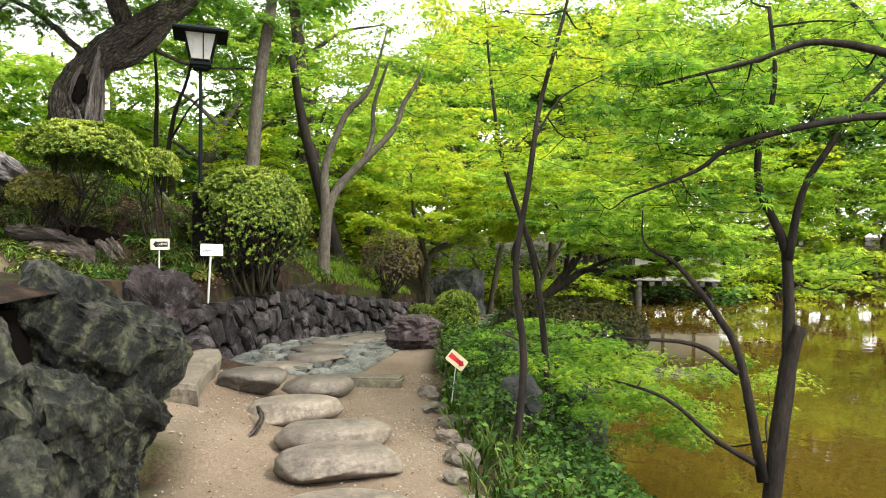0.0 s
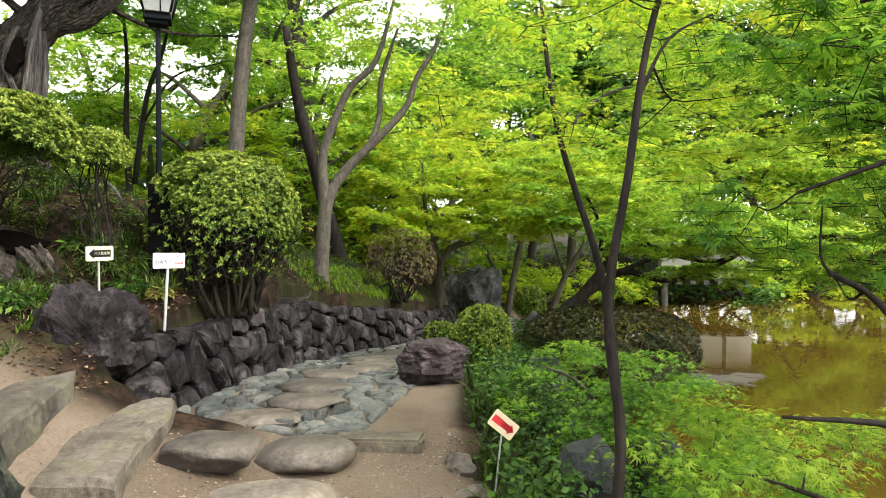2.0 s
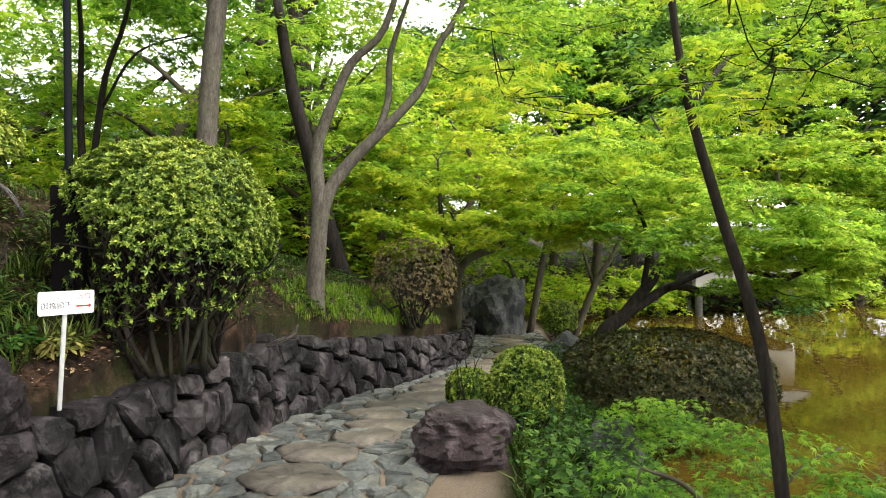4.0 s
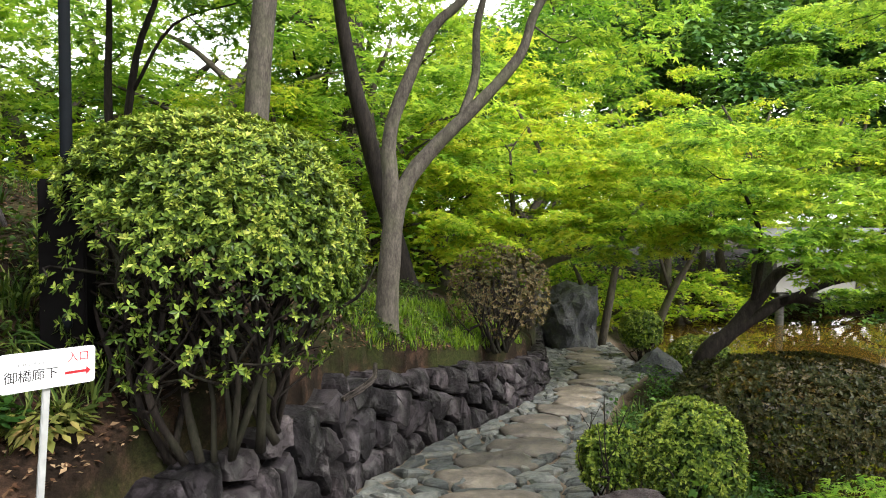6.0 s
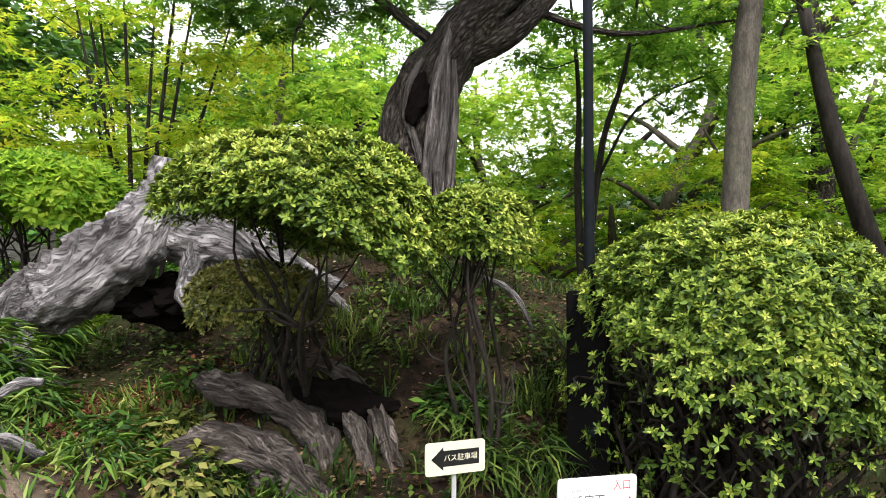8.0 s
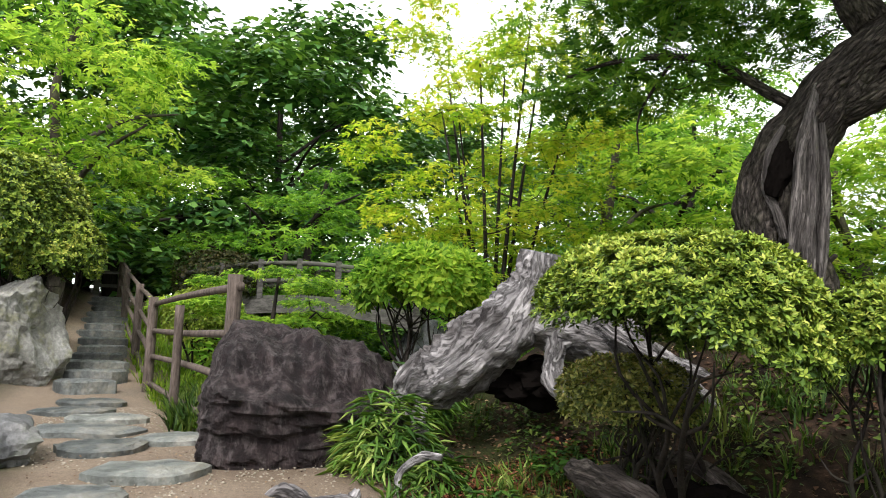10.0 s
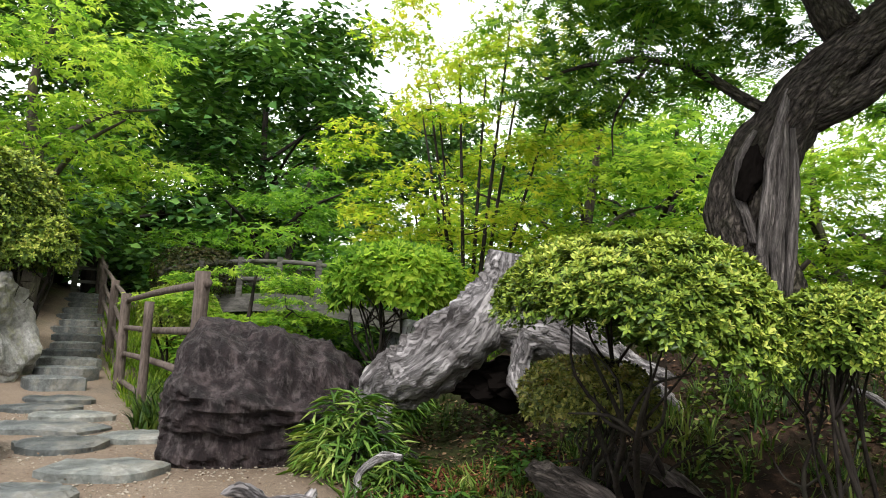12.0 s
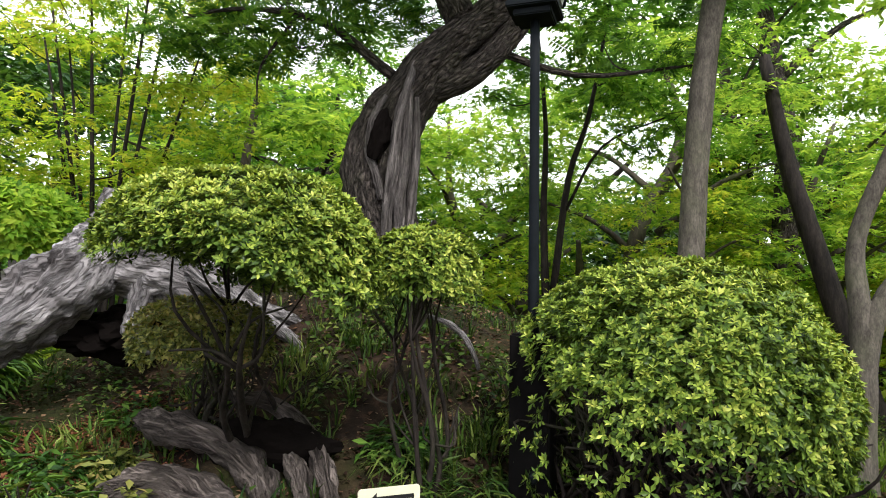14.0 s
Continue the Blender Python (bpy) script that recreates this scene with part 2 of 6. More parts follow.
M_BANK = leaf_mat("bank_leaf", [(0.008, 0.028, 0.005), (0.02, 0.058, 0.009), (0.046, 0.11, 0.016), (0.11, 0.2, 0.03)], 1.4, 0.45, 0.28)
M_LITTER = leaf_mat("leaf_litter", [(0.016, 0.008, 0.005), (0.05, 0.024, 0.013), (0.1, 0.052, 0.026), (0.3, 0.21, 0.12)], 2.0, 0.8, 0.05, (1, 1, 1))
M_RUST = leaf_mat("rust_red_litter", [(0.03, 0.011, 0.006), (0.09, 0.03, 0.014), (0.16, 0.055, 0.025), (0.3, 0.15, 0.07)], 2.5, 0.85, 0.05, (1, 1, 1))
M_GRIT = plain_mat("grit", (0.3, 0.26, 0.2), 0.9, 0, 0.5, 60)
M_VERGE = leaf_mat("verge_grass", [(0.05, 0.11, 0.008), (0.1, 0.19, 0.012), (0.16, 0.27, 0.018), (0.26, 0.34, 0.04)], 1.6, 0.5, 0.35)
M_IRON = plain_mat("black_iron", (0.008, 0.01, 0.012), 0.6, 0, 0.3)
M_IRON.node_tree.nodes["Principled BSDF"].inputs["Specular IOR Level"].default_value = 0.06
M_TAR = plain_mat("tarred_timber", (0.004, 0.0035, 0.0035), 0.85, 0, 0.4)
M_TAR.node_tree.nodes["Principled BSDF"].inputs["Specular IOR Level"].default_value = 0.08
M_GLASS_LAMP = plain_mat("milky_lamp_glass", (0.42, 0.43, 0.41), 0.3, 0, 0.12)
M_WHITE = plain_mat("white_board", (0.8, 0.82, 0.83), 0.45, 0, 0.04)
M_CREAM = plain_mat("cream_board", (0.62, 0.58, 0.42), 0.55, 0, 0.12)
M_POST = plain_mat("galvanised_post", (0.5, 0.51, 0.5), 0.45, 0.3, 0.2)
M_INK = plain_mat("black_print", (0.012, 0.012, 0.012), 0.6, 0, 0)
M_REDINK = plain_mat("red_print", (0.68, 0.03, 0.04), 0.6, 0, 0.05)
M_ORANGE = plain_mat("faded_red_board", (0.75, 0.62, 0.42), 0.6, 0, 0.1)
M_PLASTER = plain_mat("bridge_plaster", (0.4, 0.39, 0.35), 0.8, 0, 0.12, 2)
M_TILE = plain_mat("roof_tile", (0.12, 0.125, 0.13), 0.5, 0, 0.3, 5)


def water_mat():
    k = Nodes("pond_water")
    k.b.inputs["Roughness"].default_value = 0.02
    k.b.inputs["IOR"].default_value = 1.33
    n = k.noise(0.25, 4, 0.5, k.coord())
    k.link(k.ramp(n, [(0.3, (0.042, 0.027, 0.004)), (0.7, (0.075, 0.049, 0.008))]), k.b.inputs["Base Color"])
    k.bump(k.noise(2.2, 3, 0.5, k.coord((1, 1, 1))), 0.12, 0.03)
    return k.m


def ground_mat():
    """Bare trodden earth where the attribute says so, elsewhere soil with moss, grass roots and litter."""
    k = Nodes("earth")
    c = k.coord()
    big, mid, fine = k.noise(0.8, 5, 0.6, c), k.noise(6, 8, 0.7, c), k.noise(45, 8, 0.75, c)
    at = k.add("ShaderNodeAttribute")
    at.attribute_name = "trodden"
    dirt = k.ramp(big, [(0.3, (0.13, 0.096, 0.068)), (0.55, (0.19, 0.148, 0.11)), (0.75, (0.13, 0.11, 0.088))])
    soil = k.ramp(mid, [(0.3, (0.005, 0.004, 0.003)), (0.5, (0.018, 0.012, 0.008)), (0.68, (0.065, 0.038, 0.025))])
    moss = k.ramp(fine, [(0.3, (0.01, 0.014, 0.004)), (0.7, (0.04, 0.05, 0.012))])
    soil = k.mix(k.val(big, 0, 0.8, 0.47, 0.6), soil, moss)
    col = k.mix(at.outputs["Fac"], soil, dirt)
    col = k.mix(0.6, col, k.ramp(fine, [(0.3, (0.5, 0.5, 0.5)), (0.6, (1.05, 1.05, 1.05)), (0.72, (1.6, 1.55, 1.45))]), "MULTIPLY")
    col = k.mix(0.5, col, k.ramp(k.noise(160, 4, 0.8, c), [(0.35, (0.35, 0.33, 0.32)), (0.5, (1.0, 1.0, 1.0)), (0.66, (1.9, 1.9, 1.85))]), "MULTIPLY")
    k.link(col, k.b.inputs["Base Color"])
    k.b.inputs["Roughness"].default_value = 0.95
    k.b.inputs["Specular IOR Level"].default_value = 0.1
    k.bump(k.mix(0.6, mid, fine), 0.8, 0.02)
    return k.m


M_WATER, M_GROUND = water_mat(), ground_mat()


# ---- building helpers ----
def part(name, data, material, parent=None, label="", smooth=False):
    """Links a bmesh or mesh as one mesh object, under a thing or a part where one is given."""
    if isinstance(data, bmesh.types.BMesh):
        me = bpy.data.meshes.new(name)
        data.to_mesh(me)
        data.free()
    else:
        me = data
    if material and not me.materials:
        me.materials.append(material)
    if smooth:
        me.polygons.foreach_set("use_smooth", [True] * len(me.polygons))
    ob = new(name, me)
    if parent:
        ob.parent = parent
    if label:
        ob["label"] = label
    return ob


def thing(name, at, label, category, group="", kind="", turn=0.0):
    e = new(name)
    e.empty_display_size = 0.2
    e.matrix_basis = pose(*at, 0, 0, turn)
    return tagged(e, label, category, group, kind)


def mesh_np(name, v, f):
    """A mesh from arrays: v is n x 3, f is m x k."""
    me = bpy.data.meshes.new(name)
    me.vertices.add(len(v))
    me.vertices.foreach_set("co", np.ascontiguousarray(v, np.float32).ravel())
    me.loops.add(f.size)
    me.loops.foreach_set("vertex_index", np.ascontiguousarray(f, np.int32).ravel())
    me.polygons.add(len(f))
    me.polygons.foreach_set("loop_start", np.arange(len(f), dtype=np.int32) * f.shape[1])
    me.update(calc_edges=True)
    return me


def spline(pts, steps=5):
    """Catmull-Rom through (x, y, z, r) points."""
    p = np.array(pts, float)
    p = np.vstack([2 * p[0] - p[1], p, 2 * p[-1] - p[-2]])
    out = []
    for i in range(1, len(p) - 2):
        a, b, c, d = p[i - 1 : i + 3]
        for t in np.arange(steps) / steps:
            out.append(0.5 * (2 * b + (c - a) * t + (2 * a - 5 * b + 4 * c - d) * t**2 + (3 * b - a - 3 * c + d) * t**3))
    out.append(p[-2])
    return np.array(out)


def tube(bm, pts, sides=8, steps=4, rough=0.12, seed=0, cap=True, ridge=0.0, twist=0.0):
    """A tapered, slightly knobbly tube along (x, y, z, r) points."""
    line = spline(pts, steps)
    rings, ref, run = [], Vector((0.31, 0.87, 0.2)), seed * 3.7
    grain = bm.verts.layers.float_vector.get("grain") or bm.verts.layers.float_vector.new("grain")
    for i, (x, y, z, r) in enumerate(line):
        a, b = line[max(i - 1, 0)][:3], line[min(i + 1, len(line) - 1)][:3]
        t = Vector(b - a).normalized()
        u = (ref - t * ref.dot(t)).normalized()
        ref = u
        w = t.cross(u)
        run += float(np.linalg.norm(line[i][:3] - line[max(i - 1, 0)][:3]))
        ring = []
        for k in range(sides):
            an = 2 * math.pi * k / sides
            o = u * math.cos(an) + w * math.sin(an)
            q = Vector((x, y, z))
            s = 1 + rough * noise.noise(q * (0.9 / max(r, 0.02)) * 0.5 + o * 1.3 + Vector((seed, 0, 0)))
            if ridge:
                an2 = an + twist * i
                g = Vector((math.cos(an2) * 3.2 + seed, math.sin(an2) * 3.2, i * 0.13))
                s += ridge * (noise.noise(g) + 0.6 * noise.noise(g * Vector((2.6, 2.6, 1.5)).x))
            ring.append(bm.verts.new(q + o * max(r, 0.002) * s))
            ring[-1][grain] = (math.cos(an) * max(r, 0.05), math.sin(an) * max(r, 0.05), run)
        rings.append(ring)
    for a, b in zip(rings, rings[1:]):
        for k in range(sides):
            bm.faces.new((a[k], a[(k + 1) % sides], b[(k + 1) % sides], b[k]))
    if cap:
        bm.faces.new(rings[-1])
        bm.faces.new(rings[0][::-1])
    for f in bm.faces:
        f.smooth = True


LEAF = {}


def leaf_shapes():
    """Flat leaf outlines: x along the leaf, y across, z a little fold."""
    tips = [(-1.05, 0.62), (-0.55, 0.95), (0.0, 1.08), (0.55, 0.95), (1.05, 0.62)]
    inner = [-1.5, -0.8, -0.28, 0.28, 0.8, 1.5]
    v = [(0.3 * math.cos(a) * 0.8 + 0.05, 0.3 * math.sin(a), 0.02) for a in inner] + [(l * math.cos(a), l * math.sin(a), -0.16 * l) for a, l in tips]
    LEAF["maple"] = (np.array(v), np.array([(i, 6 + i, i + 1) for i in range(5)] + [(0, i, i + 1) for i in range(1, 5)]))
    v = [(0, 0.16, 0), (0, -0.16, 0), (1.0, 0, -0.15), (0.55, 0.72, -0.1), (0.55, -0.72, -0.1), (0.4, 0.1, 0.03), (0.4, -0.1, 0.03)]
    LEAF["spray"] = (np.array(v), np.array([(1, 2, 0), (0, 5, 3), (1, 4, 6)]))
    v = [(0, 0, 0), (0.55, 0.21, 0.05), (1, 0, -0.06), (0.55, -0.21, 0.05)]
    LEAF["oval"] = (np.array(v), np.array([(0, 2, 1), (0, 3, 2)]))
    v = [(0, 0, 0), (0.4, 0.34, 0.08), (1, 0, -0.1), (0.4, -0.34, 0.08)]
    LEAF["broad"] = (np.array(v), np.array([(0, 2, 1), (0, 3, 2)]))
    v = [(0, 0.035, 0), (0, -0.035, 0), (0.5, 0.03, 0.12), (0.5, -0.03, 0.12), (1, 0, -0.05)]
    LEAF["blade"] = (np.array(v), np.array([(0, 1, 2), (1, 3, 2), (2, 3, 4)]))
    v = [(0, 0, 0), (0.35, 0.075, 0.06), (1, 0, -0.12), (0.35, -0.075, 0.06)]
    LEAF["sasa"] = (np.array(v), np.array([(0, 2, 1), (0, 3, 2)]))
    rows, tris = [], []
    for i in range(5):
        for s in (1, -1):
            n = len(rows)
            b = 0.12 + 0.19 * i
            rows += [(b, 0, 0), (b + 0.1, 0.36 * s, -0.06), (b + 0.2, 0.03 * s, 0)]
            tris.append((n, n + 1, n + 2) if s < 0 else (n, n + 2, n + 1))
    LEAF["feather"] = (np.array(rows), np.array(tris))


leaf_shapes()


def leaves(name, shape, at, along, up, size, rng):
    """A mesh of leaves of one outline: at, along, up are n x 3, size is n."""
    v, f = LEAF[shape]
    up = up / np.linalg.norm(up, axis=1, keepdims=True)
    x = along - up * (along * up).sum(1, keepdims=True)
    x /= np.linalg.norm(x, axis=1, keepdims=True) + 1e-9
    y = np.cross(up, x)
    n = len(at)
    s = size[:, None, None]
    pts = at[:, None, :] + s * (v[None, :, :1] * x[:, None, :] + v[None, :, 1:2] * y[:, None, :] + v[None, :, 2:] * up[:, None, :])
    faces = f[None] + (np.arange(n) * len(v))[:, None, None]
    return mesh_np(name, pts.reshape(-1, 3), faces.reshape(-1, f.shape[1]))


def pads_leaves(name, shape, pads, size, density, rng, flat=0.25, droop=0.25):
    """Leaves in flattened sprays. pads: rows of (x, y, z, radius)."""
    at, along, up = [], [], []
    for x, y, z, r in pads:
        n = max(6, int(density * r * r))
        a = rng.uniform(0, 2 * np.pi, n)
        q = r * np.sqrt(rng.uniform(0, 1, n)) * (0.75 + 0.35 * np.sin(a * 3 + x * 5) * rng.uniform(0.3, 1))
        h = rng.normal(0, flat * r * 0.35, n) - droop * q * q / r
        at.append(np.stack([x + q * np.cos(a), y + q * np.sin(a), z + h], 1))
        along.append(np.stack([np.cos(a), np.sin(a), np.full(n, -0.25)], 1) + rng.normal(0, 0.5, (n, 3)))
        up.append(np.stack([np.cos(a) * 0.25, np.sin(a) * 0.25, np.ones(n)], 1) + rng.normal(0, 0.33, (n, 3)))
    at, along, up = np.vstack(at), np.vstack(along), np.vstack(up)
    return leaves(name, shape, at, along, up, size * rng.uniform(0.6, 1.25, len(at)), rng)


def crown_pads(rng, centre, radii, n, pad):
    """Pads spread through an ellipsoid, more of them near its skin."""
    out = []
    for _ in range(n):
        d = rng.normal(0, 1, 3)
        d /= np.linalg.norm(d)
        d *= rng.uniform(0.25, 1) ** 0.45
        out.append((*(np.array(centre) + d * radii), pad * rng.uniform(0.6, 1.3)))
    return out


def tree(name, base, stems, crowns, bark, leaf, shape, size, density, label, category="tree", seed=1, flat=0.25, droop=0.25, twigs=3, sides=9, rough=0.14, ridge=0.0, twist=0.0, group=""):
    """stems: lists of (x, y, z, r) in the world; crowns: (centre, radii, pads, pad radius). Twigs join pads to the nearest stem."""
    rng = np.random.default_rng(seed)
    e = thing(name, base, label, category, group)
    off = np.array([*base, 0.0])
    bm = bmesh.new()
    allp = []
    for i, s in enumerate(stems):
        s = [np.array(p, float) - off for p in s]
        big = s[0][3] > 0.15
        tube(bm, s, sides if s[0][3] > 0.05 else 6, 12 if big and ridge else 4, rough, seed + i, True, ridge if big else 0.0, twist)
        allp.append(spline(s, 4))
    pts = np.vstack(allp)
    pads = []
    for c, r, n, pad in crowns:
        pads += crown_pads(rng, np.array(c) - off[:3], np.array(r), n, pad)
    if twigs >= 0:
        near = [np.linalg.norm(pts[:, :3] - p[:3], axis=1).min() for p in pads]
        for p in [pads[i] for i in np.argsort(near)]:
            q = np.array(p[:3])
            dist = np.linalg.norm((pts[:, :3] - q) * (1, 1, 1.5), axis=1) + np.where(pts[:, 2] > q[2] + 0.1, 0.5, 0)
            a = pts[np.argmin(dist)]
            r0 = max(min(a[3] * 0.75, 0.006 + 0.008 * np.linalg.norm(a[:3] - q)), 0.003)
            m = (a[:3] + q) / 2 + rng.normal(0, 0.06, 3) * np.linalg.norm(a[:3] - q) - (0, 0, 0.08)
            line = [(*a[:3], r0), (*m, r0 * 0.7), (*(q - (0, 0, 0.03)), r0 * 0.4)]
            grown = spline(line, 3)
            pts = np.vstack([pts, grown[2:]])
            tube(bm, line, 5 if twigs else 3, 3 if twigs else 2, 0.1, 0, False)
            for k in range(twigs):
                an = rng.uniform(0, 6.28)
                tube(bm, [(*(q - (0, 0, 0.03)), r0 * 0.4), (q[0] + p[3] * 0.75 * math.cos(an), q[1] + p[3] * 0.75 * math.sin(an), q[2] - 0.12 * p[3], r0 * 0.18)], 4, 2, 0, 0, False)
    part("trunk", bm, bark, e)
    part("crown", pads_leaves("crown", shape, pads, size, density, rng, flat, droop), leaf, e)
    return e


def rock(bm, size, seed, cuts=3, rough=0.18, facets=9, at=(0, 0, 0), flat_top=None, crag=0.0, boxy=1.0, deep=0.62):
    """A boulder: a ball cut by random planes, then worn by noise at two scales."""
    rng = np.random.default_rng(seed)
    made = bmesh.ops.create_icosphere(bm, subdivisions=cuts, radius=1.0)["verts"]
    planes = []
    for _ in range(facets):
        n = rng.normal(0, 1, 3)
        planes.append((Vector(n).normalized(), rng.uniform(deep, deep + 0.26)))
    for v in made:
        p = v.co.copy()
        if boxy < 1:
            p = Vector([math.copysign(abs(c) ** boxy, c) for c in p]) * 0.86
        for n, d in planes:
            over = p.dot(n) - d
            if over > 0:
                p -= n * over
        k = Vector((seed * 3.1, 0, 0))
        p += p.normalized() * (rough * noise.noise(p * 1.7 + k) + rough * 0.5 * noise.noise(p * 4.5 + k) + rough * 0.22 * noise.noise(p * 11 + k))
        if crag:
            p += p.normalized() * crag * (noise.ridged_multi_fractal(Vector((p.x * 1.6, p.y * 1.6, p.z * 3.0)) + k, 0.85, 2.1, 5, 1.0, 2.0) - 1.0)
        if flat_top is not None and p.z > flat_top:
            p.z = flat_top + (p.z - flat_top) * 0.25
        v.co = Vector((p.x * size[0] + at[0], p.y * size[1] + at[1], p.z * size[2] + at[2]))
    return made


def cells(seeds, bounds):
    """Voronoi cells of 2D seeds, each a list of corners, clipped to bounds (x0, y0, x1, y1)."""
    s = np.array(seeds)
    out = []
    for i, p in enumerate(s):
        poly = [np.array(c, float) for c in ((bounds[0], bounds[1]), (bounds[2], bounds[1]), (bounds[2], bounds[3]), (bounds[0], bounds[3]))]
        order = np.argsort(((s - p) ** 2).sum(1))[1:18]
        for j in order:
            m, n = (p + s[j]) / 2, s[j] - p
            nxt = []
            for a, b in zip(poly, poly[1:] + poly[:1]):
                da, db = (a - m) @ n, (b - m) @ n
                if da <= 0:
                    nxt.append(a)
                if da * db < 0:
                    nxt.append(a + (b - a) * da / (da - db))
            poly = nxt
            if len(poly) < 3:
                break
        if len(poly) >= 3:
            out.append(poly)
    return out


def jitter_seeds(rng, x0, y0, x1, y1, dx, dy, amount=0.42):
    out, row, y = [], 0, y0 + dy * 0.4
    while y < y1:
        x = x0 + dx * (0.3 + 0.5 * (row % 2))
        while x < x1:
            out.append((x + rng.uniform(-amount, amount) * dx, y + rng.uniform(-amount, amount) * dy))
            x += dx * rng.uniform(0.7, 1.3)
        y += dy
        row += 1
    return out


def stone_from_cell(poly, place, gap, back, bulge, rng, worn=0.06, fine=0, craggy=0.02, lie=0.22):
    """A stone whose face fills a cell: place(u, v, depth) gives the point in the world; its middle stands proud."""
    p = np.array(poly)
    c = p.mean(0)
    ring = []
    for a, b in zip(p, np.roll(p, -1, 0)):
        ring += [a, (a + b) / 2]
    ring = np.array(ring)
    size = np.linalg.norm(ring - c, axis=1).mean()
    ring = ring + (c - ring) * (gap / (np.linalg.norm(ring - c, axis=1, keepdims=True) + 1e-6))
    ring = np.where((np.arange(len(ring)) % 2 == 0)[:, None], c + (ring - c) * 0.92, ring)
    ring += rng.normal(0, worn * size, ring.shape)
    tilt = rng.normal(0, lie + 0.25 * (fine > 2), 2)
    bm = bmesh.new()
    loops = []
    for scale, depth in ((1.0, -back), (1.0, -0.012), (0.86, bulge * 0.55), (0.5, bulge)):
        loop = []
        for q in ring:
            w = c + (q - c) * scale
            d = depth + (0 if depth < -0.02 else (w - c) @ tilt * 0.5 + rng.normal(0, 0.12 * bulge + 0.002))
            loop.append(bm.verts.new(place(w[0], w[1], d)))
        loops.append(loop)
    n = len(ring)
    for a, b in zip(loops, loops[1:]):
        for i in range(n):
            bm.faces.new((a[i], a[(i + 1) % n], b[(i + 1) % n], b[i]))
    top = bm.verts.new(place(c[0], c[1], bulge * 1.05))
    for i in range(n):
        bm.faces.new((loops[-1][i], loops[-1][(i + 1) % n], top))
    bmesh.ops.recalc_face_normals(bm, faces=bm.faces)
    if fine:
        bmesh.ops.subdivide_edges(bm, edges=bm.edges, cuts=fine, use_grid_fill=True)
        bm.normal_update()
        k = Vector((rng.uniform(0, 50), 0, 0))
        move = []
        for v in bm.verts:
            q = v.co
            rim = noise.ridged_multi_fractal(Vector((q.x * 9, q.y * 9, q.z * 5)) + k, 0.7, 2.3, 5, 1.0, 2.0)
            crack = noise.cell(Vector((q.x * 7, q.y * 7, q.z * 3.5)) + k * 3)
            move.append(v.normal * (craggy * (0.5 * noise.noise(q * 3.2 + k) + 0.55 * (rim - 1.1) + 0.7 * (crack - 0.5))))
        for v, m in zip(bm.verts, move):
            v.co += m
    return bm


def box(bm, size, at=(0, 0, 0), bevel=0.0, turn=None):
    made = bmesh.ops.create_cube(bm, size=1.0)["verts"]
    for v in made:
        v.co = Vector((v.co.x * size[0], v.co.y * size[1], v.co.z * size[2]))
        if turn is not None:
            v.co = turn @ v.co
        v.co += Vector(at)
    if bevel:
        edges = list({e for v in made for e in v.link_edges})
        bmesh.ops.bevel(bm, geom=edges, offset=bevel, segments=2, affect="EDGES")


# ---- the lie of the land ----
def ramp_line(x, xs, ys):
    return np.interp(x, xs, ys)


def smooth(a, b, x):
    t = np.clip((x - a) / (b - a), 0, 1)
    return t * t * (3 - 2 * t)


def wall_x(y):
    """The face line of the garden retaining wall, left of the paved path."""
    return ramp_line(y, [6.7, 8.1, 8.9, 10, 11, 12.5, 13.7, 15, 17, 20, 24], [-2.62, -2.3, -2.1, -2.0, -1.72, -0.98, -0.52, -0.25, -0.12, 0.0, 0.0])


def wall_top(y):
    return ramp_line(y, [6.7, 9, 10, 11, 12.5, 15, 18, 22], [0.74, 0.74, 0.68, 0.52, 0.28, -0.05, -0.4, -0.6])


def path_z(y):
    return ramp_line(y, [-30, 5.8, 6.6, 6.7, 8.5, 10.7, 13, 15, 20.5, 24], [0, 0, 0.04, 0.11, 0.11, -0.14, -0.32, -0.5, -1.0, -1.0])


def edge_x(y):
    """Where the trodden ground ends and the bank falls to the pond."""
    return ramp_line(y, [-30, 4, 5, 6.6, 8.5, 11.6, 14, 16, 21, 24], [0.12, 0.12, 0.05, -0.2, -0.1, -0.05, 0.65, 1.45, 1.85, 1.85])


WATER_Z = -1.3


